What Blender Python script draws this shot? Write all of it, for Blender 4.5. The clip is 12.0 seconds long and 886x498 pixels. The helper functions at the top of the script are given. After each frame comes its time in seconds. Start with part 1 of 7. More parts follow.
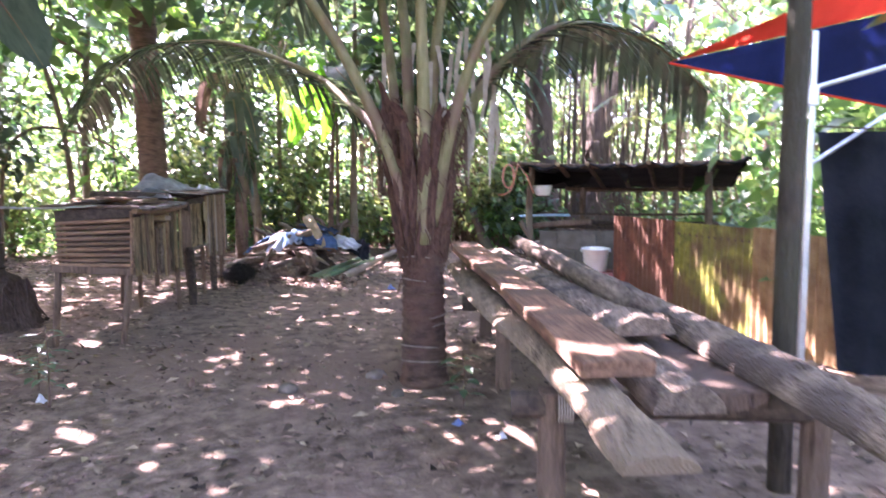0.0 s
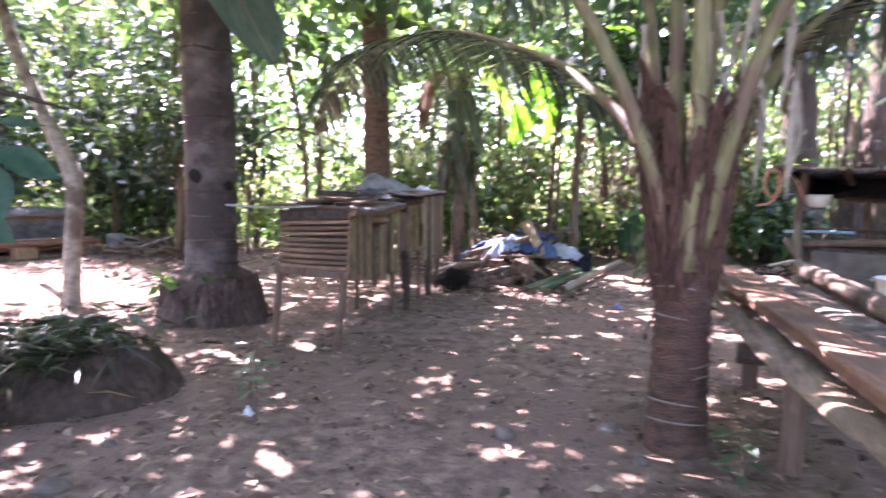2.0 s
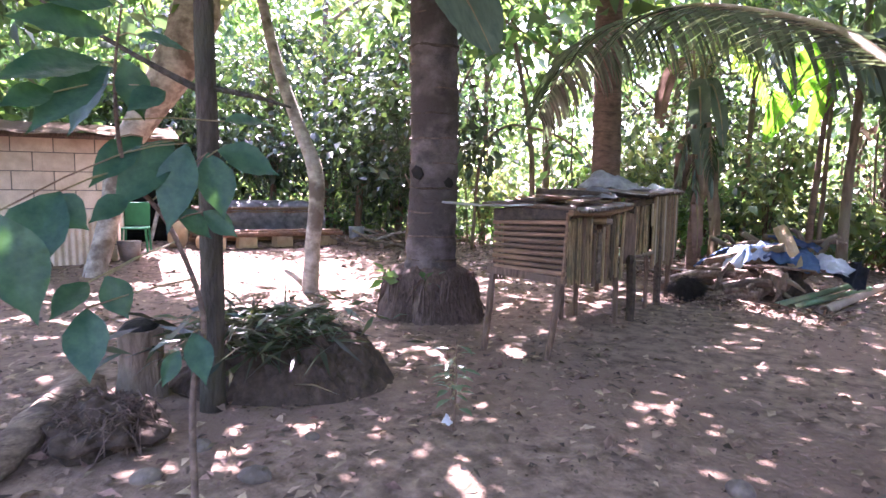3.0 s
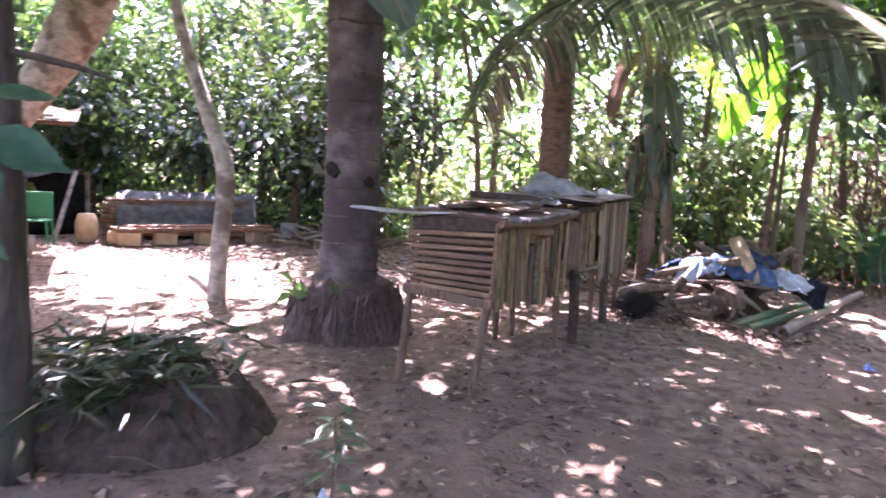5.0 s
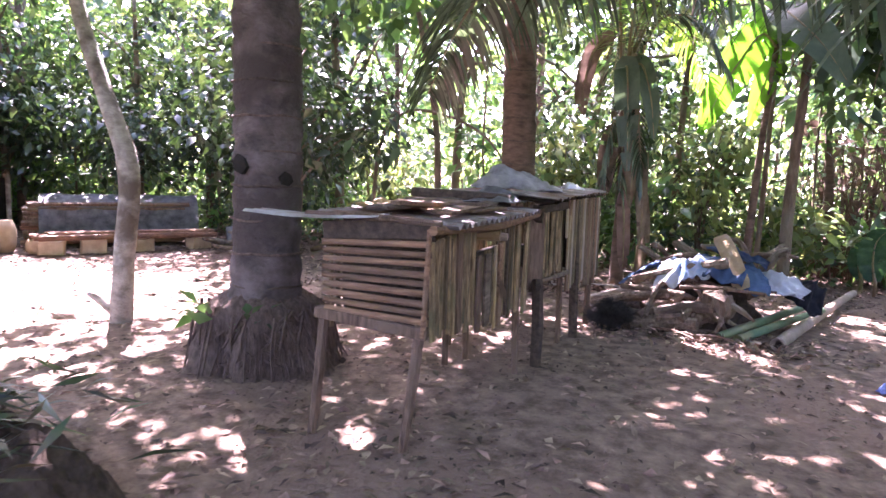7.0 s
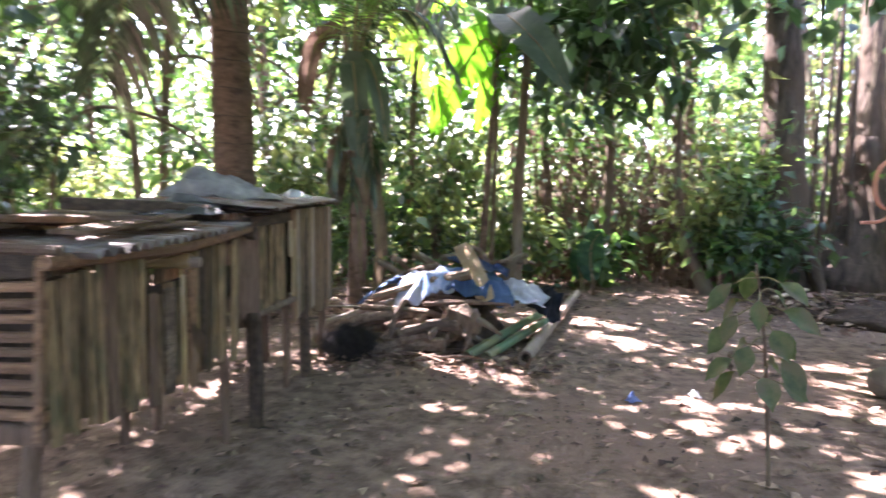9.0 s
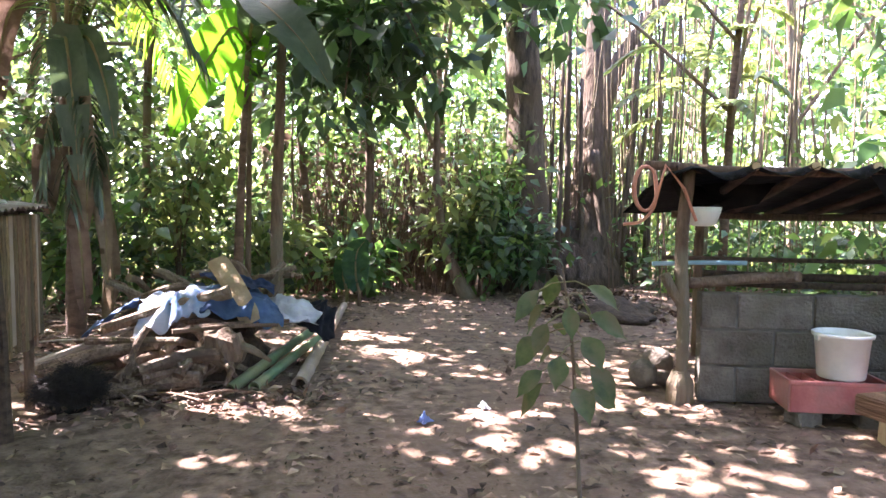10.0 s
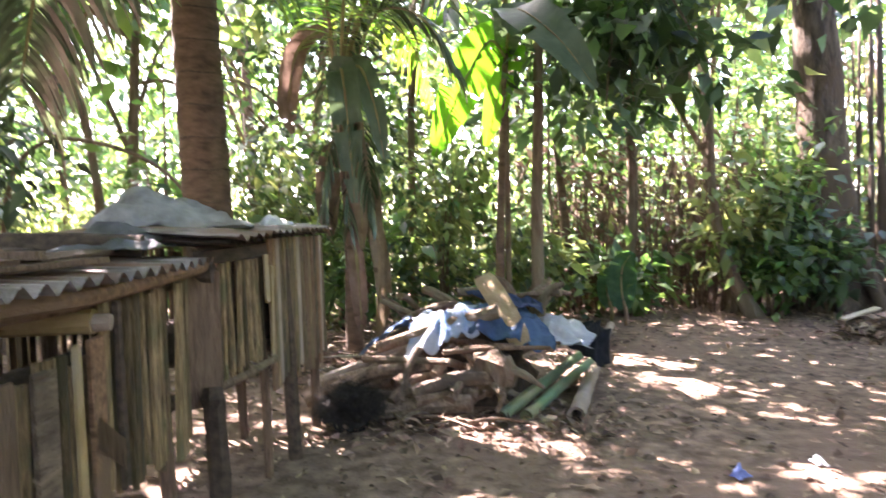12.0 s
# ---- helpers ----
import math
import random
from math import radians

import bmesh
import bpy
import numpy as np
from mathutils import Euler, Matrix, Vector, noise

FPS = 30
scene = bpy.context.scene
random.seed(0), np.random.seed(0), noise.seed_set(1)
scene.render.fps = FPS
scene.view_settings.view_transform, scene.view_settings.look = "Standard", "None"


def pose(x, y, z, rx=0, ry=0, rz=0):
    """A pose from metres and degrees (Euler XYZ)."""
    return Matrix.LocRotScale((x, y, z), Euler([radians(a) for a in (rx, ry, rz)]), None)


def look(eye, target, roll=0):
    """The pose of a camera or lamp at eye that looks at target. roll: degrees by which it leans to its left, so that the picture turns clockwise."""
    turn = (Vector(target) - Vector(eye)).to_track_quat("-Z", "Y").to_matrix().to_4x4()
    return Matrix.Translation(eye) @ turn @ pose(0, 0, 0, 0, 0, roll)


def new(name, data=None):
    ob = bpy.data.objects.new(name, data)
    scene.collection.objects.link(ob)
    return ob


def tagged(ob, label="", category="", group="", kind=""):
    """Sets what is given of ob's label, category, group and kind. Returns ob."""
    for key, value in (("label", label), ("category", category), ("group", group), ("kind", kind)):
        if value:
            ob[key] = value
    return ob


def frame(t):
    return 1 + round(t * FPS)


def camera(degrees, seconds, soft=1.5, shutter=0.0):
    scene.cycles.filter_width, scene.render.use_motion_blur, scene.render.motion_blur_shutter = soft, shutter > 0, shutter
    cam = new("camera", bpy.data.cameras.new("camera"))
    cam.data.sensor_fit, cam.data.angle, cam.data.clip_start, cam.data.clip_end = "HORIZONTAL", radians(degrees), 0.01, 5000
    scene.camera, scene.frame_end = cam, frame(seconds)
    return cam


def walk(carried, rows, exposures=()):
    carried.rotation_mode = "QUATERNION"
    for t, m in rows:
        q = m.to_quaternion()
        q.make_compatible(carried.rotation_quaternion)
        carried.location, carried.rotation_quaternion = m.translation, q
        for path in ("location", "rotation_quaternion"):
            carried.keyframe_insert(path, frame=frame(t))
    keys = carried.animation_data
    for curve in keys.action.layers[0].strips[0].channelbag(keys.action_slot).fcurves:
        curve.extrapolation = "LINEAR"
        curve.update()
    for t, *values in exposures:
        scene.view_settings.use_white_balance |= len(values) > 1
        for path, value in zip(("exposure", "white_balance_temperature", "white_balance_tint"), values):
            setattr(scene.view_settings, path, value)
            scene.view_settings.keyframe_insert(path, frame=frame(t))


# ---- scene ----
cam = camera(68.6, 12.0, soft=1.5, shutter=0.5)
PATH = [
    (0, (0.551, -0.453, 1.114), (0.373, 1.529, 0.918), -0.6),
    (0.5, (0.542, -0.256, 1.139), (0.208, 1.712, 1.014), 1.6),
    (1, (0.503, -0.128, 1.129), (-0.006, 1.796, 0.928), 1.7),
    (1.5, (0.369, 0.042, 1.146), (-0.232, 1.946, 1.021), 1.2),
    (2, (0.271, 0.169, 1.135), (-0.523, 1.995, 0.944), 0.6),
    (2.5, (0.251, 0.35, 1.167), (-0.926, 1.96, 1.025), -0.0),
    (3, (0.166, 0.483, 1.134), (-1.205, 1.924, 0.927), 1.0),
    (3.2, (0.137, 0.557, 1.14), (-1.199, 2.034, 0.957), 2.1),
    (4.8, (-0.096, 1.075, 1.19), (-1.394, 2.583, 0.993), 3.8),
    (5, (-0.118, 1.174, 1.185), (-1.388, 2.703, 0.964), 2.6),
    (5.5, (-0.221, 1.358, 1.19), (-1.309, 3.025, 0.999), 1.3),
    (6, (-0.342, 1.567, 1.174), (-1.281, 3.321, 0.972), 1.8),
    (6.5, (-0.394, 1.728, 1.162), (-1.543, 3.356, 0.989), 0.7),
    (7, (-0.433, 1.937, 1.173), (-1.648, 3.51, 0.947), 1.7),
    (7.2, (-0.473, 2.018, 1.156), (-1.579, 3.674, 0.967), 2.0),
    (8.8, (-0.678, 2.604, 1.135), (-1.293, 4.502, 0.997), 0.4),
    (9, (-0.734, 2.725, 1.124), (-1.25, 4.65, 0.957), 0.7),
    (9.5, (-0.885, 3.022, 1.067), (-0.915, 5.021, 0.985), 0.2),
    (10, (-0.921, 3.161, 1.087), (-0.681, 5.142, 0.959), 0.4),
    (10.5, (-0.938, 3.287, 1.089), (-0.887, 5.285, 1.011), -1.0),
    (11, (-0.96, 3.406, 1.089), (-1.122, 5.397, 0.975), -0.2),
    (11.5, (-1.017, 3.483, 1.078), (-1.365, 5.447, 0.93), 0.1),
    (12, (-1.091, 3.563, 1.055), (-1.597, 5.496, 0.988), -2.1),
]
EXPOSURE = 4.25
walk(cam, [(t, look(eye, target, roll)) for t, eye, target, roll in PATH], [(0, EXPOSURE, 5900, 44), (7, EXPOSURE, 5950, 50), (9.5, EXPOSURE - 0.20, 6250, 30), (12, EXPOSURE + 0.07, 6600, 30)])

# ---------------------------------------------------------------- light
SUN_TO = Vector((-0.78, 0.50, 1.15)).normalized()
world = bpy.data.worlds.new("world")
scene.world = world
world.use_nodes = True
wn = world.node_tree.nodes
sky = wn.new("ShaderNodeTexSky")
sky.sky_type = "NISHITA"
sky.sun_disc = False
sky.sun_elevation = math.asin(SUN_TO.z)
sky.sun_rotation = math.atan2(SUN_TO.x, SUN_TO.y) % (2 * math.pi)
sky.dust_density = 2.0
world.node_tree.links.new(sky.outputs[0], wn["Background"].inputs[0])
wn["Background"].inputs[1].default_value = 0.15
sun_data = bpy.data.lights.new("sun", "SUN")
sun_data.energy, sun_data.angle, sun_data.color = 5.0, radians(0.5), (1.0, 0.96, 0.90)
sun = new("sun", sun_data)
sun.matrix_world = look(Vector((0, 0, 30)), Vector((0, 0, 30)) - SUN_TO)


# ---------------------------------------------------------------- materials
def mat(name, c1, c2, scale=6.0, rough=0.8, bump=0.25, c3=None, patch=1.0, stretch=(1, 1, 1), metal=0.0,
        spread=0.0, island=0.0, see=0.0, see_colour=None, grain=60.0, spec=0.3, sharp=0.0):
    """Two colours mixed by noise, a third in large patches, fine relief, and change from piece to piece."""
    m = bpy.data.materials.new(name)
    m.use_nodes = True
    nt = m.node_tree
    n, l = nt.nodes, nt.links
    bs, out = n["Principled BSDF"], n["Material Output"]
    tc, info, add, mp = n.new("ShaderNodeTexCoord"), n.new("ShaderNodeObjectInfo"), n.new("ShaderNodeVectorMath"), n.new("ShaderNodeMapping")
    wide = n.new("ShaderNodeMath")
    wide.operation, wide.inputs[1].default_value = "MULTIPLY", 37.0
    l.new(info.outputs["Random"], wide.inputs[0])
    l.new(tc.outputs["Object"], add.inputs[0])
    l.new(wide.outputs[0], add.inputs[1])
    l.new(add.outputs[0], mp.inputs[0])
    mp.inputs["Scale"].default_value = stretch
    tex = n.new("ShaderNodeTexNoise")
    tex.inputs["Scale"].default_value, tex.inputs["Detail"].default_value, tex.inputs["Roughness"].default_value = scale, 6, 0.62
    l.new(mp.outputs[0], tex.inputs["Vector"])
    ramp = n.new("ShaderNodeValToRGB")
    ramp.color_ramp.elements[0].position, ramp.color_ramp.elements[1].position = 0.33 + sharp, 0.67 - sharp
    ramp.color_ramp.elements[0].color, ramp.color_ramp.elements[1].color = (*c1, 1), (*c2, 1)
    l.new(tex.outputs["Fac"], ramp.inputs[0])
    col = ramp.outputs[0]
    if c3:
        big, br, mix = n.new("ShaderNodeTexNoise"), n.new("ShaderNodeValToRGB"), n.new("ShaderNodeMix")
        big.inputs["Scale"].default_value, big.inputs["Detail"].default_value = patch, 5
        br.color_ramp.elements[0].position, br.color_ramp.elements[1].position = 0.48, 0.62
        l.new(add.outputs[0], big.inputs["Vector"])
        l.new(big.outputs["Fac"], br.inputs[0])
        mix.data_type = "RGBA"
        l.new(br.outputs[0], mix.inputs["Factor"])
        l.new(col, mix.inputs["A"])
        mix.inputs["B"].default_value = (*c3, 1)
        col = mix.outputs["Result"]
    if spread or island:
        hsv, rng = n.new("ShaderNodeHueSaturation"), n.new("ShaderNodeMapRange")
        amount = spread or island
        rng.inputs["To Min"].default_value, rng.inputs["To Max"].default_value = 1 - amount, 1 + amount
        if island:
            geo, hue = n.new("ShaderNodeNewGeometry"), n.new("ShaderNodeMapRange")
            l.new(geo.outputs["Random Per Island"], rng.inputs["Value"])
            scram = n.new("ShaderNodeMath")
            scram.operation, scram.inputs[1].default_value = "MULTIPLY", 91.7
            frac = n.new("ShaderNodeMath")
            frac.operation = "FRACT"
            l.new(geo.outputs["Random Per Island"], scram.inputs[0])
            l.new(scram.outputs[0], frac.inputs[0])
            hue.inputs["To Min"].default_value, hue.inputs["To Max"].default_value = 0.47, 0.525
            l.new(frac.outputs[0], hue.inputs["Value"])
            l.new(hue.outputs[0], hsv.inputs["Hue"])
        else:
            l.new(info.outputs["Random"], rng.inputs["Value"])
        l.new(rng.outputs[0], hsv.inputs["Value"])
        l.new(col, hsv.inputs["Color"])
        col = hsv.outputs[0]
    l.new(col, bs.inputs["Base Color"])
    bs.inputs["Roughness"].default_value, bs.inputs["Metallic"].default_value = rough, metal
    bs.inputs["Specular IOR Level"].default_value = spec
    if bump:
        fine, bp = n.new("ShaderNodeTexNoise"), n.new("ShaderNodeBump")
        fine.inputs["Scale"].default_value, fine.inputs["Detail"].default_value = grain, 5
        l.new(mp.outputs[0], fine.inputs["Vector"])
        bp.inputs["Strength"].default_value, bp.inputs["Distance"].default_value = bump, 0.02
        l.new(fine.outputs["Fac"], bp.inputs["Height"])
        l.new(bp.outputs[0], bs.inputs["Normal"])
    if see:
        tr, ms = n.new("ShaderNodeBsdfTranslucent"), n.new("ShaderNodeMixShader")
        gain = n.new("ShaderNodeMix")
        gain.data_type, gain.blend_type = "RGBA", "MULTIPLY"
        gain.inputs["Factor"].default_value = 1.0
        l.new(col, gain.inputs["A"])
        gain.inputs["B"].default_value = (*(see_colour or (1, 1, 1)), 1)
        l.new(gain.outputs["Result"], tr.inputs["Color"])
        ms.inputs[0].default_value = see
        l.new(bs.outputs[0], ms.inputs[1])
        l.new(tr.outputs[0], ms.inputs[2])
        l.new(ms.outputs[0], out.inputs["Surface"])
    return m


DIRT = mat("dry_dirt", (0.080, 0.050, 0.034), (0.245, 0.168, 0.120), 9.0, 0.95, 0.8, (0.180, 0.116, 0.084), 0.7, grain=34)
MOUND = mat("mound_soil", (0.024, 0.016, 0.011), (0.080, 0.052, 0.036), 12.0, 0.95, 1.0, grain=26)
LITTER = mat("dry_leaf", (0.06, 0.036, 0.025), (0.32, 0.225, 0.16), 8.0, 0.8, 0.1, island=0.8, see=0.2)
CRUMB = mat("bark_crumb", (0.025, 0.016, 0.011), (0.16, 0.105, 0.07), 8.0, 0.9, 0.0, island=0.7)
LEAF = mat("forest_leaf", (0.035, 0.085, 0.028), (0.085, 0.155, 0.05), 2.0, 0.38, 0.0, island=0.55, see=0.42, see_colour=(2.8, 2.5, 1.5), spec=0.6)
LEAF_DARK = mat("dark_leaf", (0.03, 0.065, 0.033), (0.06, 0.10, 0.05), 2.0, 0.34, 0.0, island=0.55, see=0.35, see_colour=(2.2, 2.2, 1.3), spec=0.6)
# dark green leaf with the far crowns' shade put into its colour
LEAF_SHADED = mat("shaded_dark_leaf", (0.016, 0.036, 0.018), (0.042, 0.072, 0.032), 2.0, 0.34, 0.0, island=0.55, see=0.16, see_colour=(2.2, 2.2, 1.0), spec=0.55)
# paler leaf: sunlight and far haze are put into its colour
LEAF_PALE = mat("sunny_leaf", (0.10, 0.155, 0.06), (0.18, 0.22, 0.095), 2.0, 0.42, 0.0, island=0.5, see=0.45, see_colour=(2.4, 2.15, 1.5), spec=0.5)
CUT_LEAF = mat("cut_leaf", (0.016, 0.032, 0.014), (0.045, 0.065, 0.028), 5.0, 0.4, 0.0, (0.06, 0.045, 0.025), 5.0, island=0.6, see=0.2, see_colour=(2.0, 2.0, 1.1), spec=0.5)
LEAF_DULL = mat("dull_olive_leaf", (0.045, 0.065, 0.028), (0.095, 0.12, 0.05), 18.0, 0.5, 0.2, (0.10, 0.09, 0.05), 9.0, see=0.3, see_colour=(2.0, 2.0, 1.0), spec=0.4, grain=25)
BROADLEAF = mat("broad_leaf", (0.012, 0.042, 0.028), (0.035, 0.080, 0.050), 16.0, 0.35, 0.3, island=0.35, see=0.25, see_colour=(2.5, 2.6, 0.8), spec=0.28, grain=25)
BANANA = mat("banana_leaf", (0.075, 0.18, 0.018), (0.135, 0.26, 0.025), 3.0, 0.4, 0.1, see=0.6, see_colour=(1.55, 2.1, 0.8), stretch=(1, 6, 1), spec=0.4)
BANANA_DULL = mat("old_banana_leaf", (0.045, 0.070, 0.048), (0.09, 0.12, 0.085), 5.0, 0.45, 0.15, see=0.2, see_colour=(1.5, 1.6, 1.0), stretch=(1, 6, 1))
DEAD = mat("dead_leaf", (0.10, 0.065, 0.045), (0.24, 0.17, 0.12), 7.0, 0.85, 0.3, island=0.3, see=0.2)
FROND = mat("palm_leaflet", (0.040, 0.062, 0.042), (0.095, 0.120, 0.085), 3.0, 0.26, 0.0, island=0.5, see=0.25, see_colour=(1.9, 1.9, 1.1), spec=1.0)
FROND_GREEN = mat("fresh_palm_leaflet", (0.05, 0.12, 0.02), (0.10, 0.18, 0.04), 3.0, 0.35, 0.0, island=0.5, see=0.5, see_colour=(2.6, 2.5, 1.0), spec=0.6)
PETIOLE = mat("palm_petiole", (0.13, 0.12, 0.045), (0.25, 0.205, 0.10), 7.0, 0.55, 0.4, (0.17, 0.105, 0.065), 4.0, stretch=(4, 4, 1), spread=0.15)
PALM_BARK = mat("young_palm_bark", (0.042, 0.024, 0.017), (0.13, 0.076, 0.052), 9.0, 0.9, 1.0, (0.12, 0.058, 0.040), 3.0, stretch=(1, 1, 3), grain=45)
FIBRE = mat("palm_fibre", (0.05, 0.024, 0.017), (0.15, 0.075, 0.050), 14.0, 0.95, 0.9, stretch=(4, 4, 0.7), grain=50)
RING = mat("leaf_scar_ring", (0.15, 0.115, 0.09), (0.26, 0.205, 0.165), 20.0, 0.9, 0.4)
SCAR = mat("pale_leaf_scar", (0.26, 0.21, 0.16), (0.40, 0.33, 0.26), 20.0, 0.9, 0.4)
COCO_BARK = mat("coconut_bark", (0.036, 0.026, 0.023), (0.165, 0.128, 0.115), 5.0, 0.92, 1.0, (0.060, 0.044, 0.038), 2.6, stretch=(1, 1, 1.4), grain=40)
ROOT = mat("palm_root", (0.06, 0.038, 0.03), (0.16, 0.108, 0.083), 12.0, 0.95, 0.8, stretch=(3, 3, 0.7))
BARK = mat("brown_bark", (0.085, 0.054, 0.038), (0.21, 0.145, 0.102), 10.0, 0.9, 1.0, (0.16, 0.13, 0.09), 2.0, stretch=(2, 2, 0.5), grain=35)
BARK_FOREST = mat("forest_bark", (0.040, 0.029, 0.022), (0.15, 0.112, 0.083), 7.0, 0.92, 1.0, (0.085, 0.058, 0.040), 1.6, stretch=(2, 2, 0.5), grain=30)
BARK_DARK = mat("dark_bark", (0.024, 0.018, 0.013), (0.082, 0.060, 0.043), 10.0, 0.9, 1.0, (0.05, 0.044, 0.028), 2.5, stretch=(2, 2, 0.5), grain=35)
BARK_PALE = mat("pale_bark", (0.17, 0.14, 0.11), (0.38, 0.33, 0.27), 9.0, 0.85, 0.7, (0.115, 0.088, 0.066), 5.0, stretch=(1, 1, 1.6), grain=40)
BARK_RED = mat("red_brown_bark", (0.065, 0.041, 0.029), (0.165, 0.105, 0.074), 8.0, 0.9, 0.6, stretch=(1, 1, 2.5), grain=40)
VINE = mat("hanging_root_bark", (0.075, 0.055, 0.036), (0.22, 0.165, 0.105), 10.0, 0.85, 0.3, island=0.45, stretch=(1, 1, 0.3))
SLAT = mat("weathered_bamboo_slat", (0.070, 0.042, 0.022), (0.35, 0.235, 0.125), 14.0, 0.65, 0.9, (0.12, 0.098, 0.050), 6.0, stretch=(5, 5, 0.6), spread=0.62, grain=50)
SLAT_FRONT = mat("split_bamboo_slat", (0.095, 0.050, 0.030), (0.28, 0.158, 0.090), 10.0, 0.7, 0.6, (0.16, 0.098, 0.062), 3.5, stretch=(0.6, 5, 5), spread=0.3, grain=50)
TIMBER = mat("old_timber", (0.060, 0.035, 0.024), (0.19, 0.120, 0.080), 11.0, 0.85, 0.7, (0.13, 0.085, 0.06), 4.0, stretch=(4, 4, 0.7), spread=0.25, grain=45)
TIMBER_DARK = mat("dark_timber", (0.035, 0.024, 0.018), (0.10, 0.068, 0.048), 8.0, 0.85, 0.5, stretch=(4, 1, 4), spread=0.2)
PLANK = mat("sawn_red_plank", (0.12, 0.056, 0.032), (0.32, 0.17, 0.10), 9.0, 0.8, 0.8, (0.15, 0.085, 0.055), 5.0, stretch=(6, 0.6, 6), grain=45)
SLAB_TAN = mat("tan_log_slab", (0.11, 0.072, 0.045), (0.34, 0.24, 0.155), 9.0, 0.9, 0.9, (0.20, 0.14, 0.09), 4.0, stretch=(4, 0.7, 4), grain=40)
SLAB = mat("grey_log_slab", (0.11, 0.074, 0.052), (0.32, 0.235, 0.17), 11.0, 0.9, 1.0, (0.10, 0.072, 0.055), 5.0, stretch=(4, 0.7, 4), grain=40)
CUT = mat("cut_wood_end", (0.34, 0.24, 0.13), (0.50, 0.36, 0.20), 9.0, 0.8, 0.3)
BAMBOO_TAN = mat("dry_bamboo", (0.24, 0.16, 0.075), (0.40, 0.285, 0.14), 6.0, 0.5, 0.15, (0.33, 0.25, 0.16), 3.0, spread=0.15)
BAMBOO_BROWN = mat("brown_bamboo", (0.22, 0.16, 0.12), (0.36, 0.28, 0.22), 7.0, 0.6, 0.2, (0.26, 0.20, 0.16), 2.0)
BAMBOO_GREEN = mat("green_bamboo", (0.06, 0.12, 0.065), (0.13, 0.20, 0.11), 5.0, 0.45, 0.15, (0.20, 0.19, 0.10), 2.0, spread=0.15)
ZINC = mat("weathered_zinc", (0.10, 0.078, 0.064), (0.30, 0.26, 0.235), 7.0, 0.7, 0.4, (0.15, 0.078, 0.045), 3.5, metal=0.1)
ZINC_PALE = mat("pale_zinc", (0.26, 0.25, 0.25), (0.46, 0.45, 0.45), 7.0, 0.55, 0.3, (0.22, 0.17, 0.14), 3.5, metal=0.2)
RUST = mat("rusty_sheet", (0.065, 0.028, 0.018), (0.19, 0.078, 0.042), 7.0, 0.85, 0.5, (0.11, 0.058, 0.034), 1.8, stretch=(1, 1, 0.35))
RUST_GREEN = mat("yellow_green_sheet", (0.10, 0.10, 0.018), (0.29, 0.265, 0.045), 9.0, 0.6, 0.35, (0.13, 0.08, 0.035), 2.6, stretch=(1.6, 1.6, 0.14))
RUST_TAN = mat("ochre_sheet", (0.18, 0.095, 0.042), (0.38, 0.24, 0.115), 6.0, 0.7, 0.3, stretch=(1, 1, 0.25))
TARP_BLACK = mat("black_plastic_sheet", (0.008, 0.007, 0.007), (0.026, 0.022, 0.020), 5.0, 0.75, 0.5, grain=20, spec=0.15)
TARP_BLUE = mat("blue_cloth", (0.035, 0.075, 0.16), (0.13, 0.21, 0.35), 5.0, 0.75, 0.45, (0.06, 0.10, 0.19), 4.0, grain=30)
# sunlit part of the blue cloth, the sun put into a paler colour
TARP_SUNLIT = mat("sunlit_blue_cloth", (0.40, 0.47, 0.58), (0.62, 0.66, 0.72), 6.0, 0.75, 0.35, (0.20, 0.32, 0.52), 4.0, grain=30)
TARP_GREY = mat("grey_tarpaulin", (0.09, 0.09, 0.095), (0.24, 0.24, 0.245), 9.0, 0.6, 0.35, grain=20)
CLOTH_NAVY = mat("navy_cloth", (0.02, 0.035, 0.085), (0.045, 0.07, 0.15), 5.0, 0.85, 0.4, grain=25)
SACK = mat("dusty_sack", (0.26, 0.25, 0.25), (0.52, 0.51, 0.50), 9.0, 0.85, 0.6, (0.36, 0.33, 0.30), 3.0, grain=25)
CLOTH_WHITE = mat("pale_sack_cloth", (0.50, 0.50, 0.53), (0.75, 0.75, 0.76), 5.0, 0.85, 0.5, (0.42, 0.44, 0.50), 3.0, grain=25)
CANOPY_RED = mat("red_canopy_fabric", (0.62, 0.06, 0.03), (0.75, 0.10, 0.05), 3.0, 0.6, 0.15, see=0.5, see_colour=(1.3, 1.2, 1.2))
CANOPY_BLUE = mat("blue_canopy_fabric", (0.010, 0.018, 0.085), (0.016, 0.028, 0.13), 3.0, 0.7, 0.15, see=0.15)
CLOTH_BLACK = mat("black_cloth", (0.010, 0.011, 0.016), (0.028, 0.030, 0.040), 4.0, 0.85, 0.4, grain=25)
STEEL = mat("galvanised_tube", (0.45, 0.46, 0.48), (0.65, 0.66, 0.68), 9.0, 0.35, 0.1, metal=0.8)
BLOCK = mat("concrete_block", (0.075, 0.064, 0.052), (0.20, 0.172, 0.142), 5.0, 0.95, 0.8, (0.11, 0.098, 0.074), 2.0, spread=0.12, grain=60)
MORTAR = mat("mortar", (0.085, 0.078, 0.066), (0.15, 0.138, 0.118), 14.0, 0.95, 0.5)
# sunlit copy of the block: the house wall's sun is put in its colour
BLOCK_SUNLIT_TAN = mat("sunlit_tan_block", (0.42, 0.33, 0.24), (0.58, 0.47, 0.35), 7.0, 0.95, 0.5, spread=0.1)
THATCH = mat("thatch", (0.16, 0.11, 0.07), (0.32, 0.23, 0.15), 14.0, 0.95, 0.8, stretch=(4, 4, 0.6))
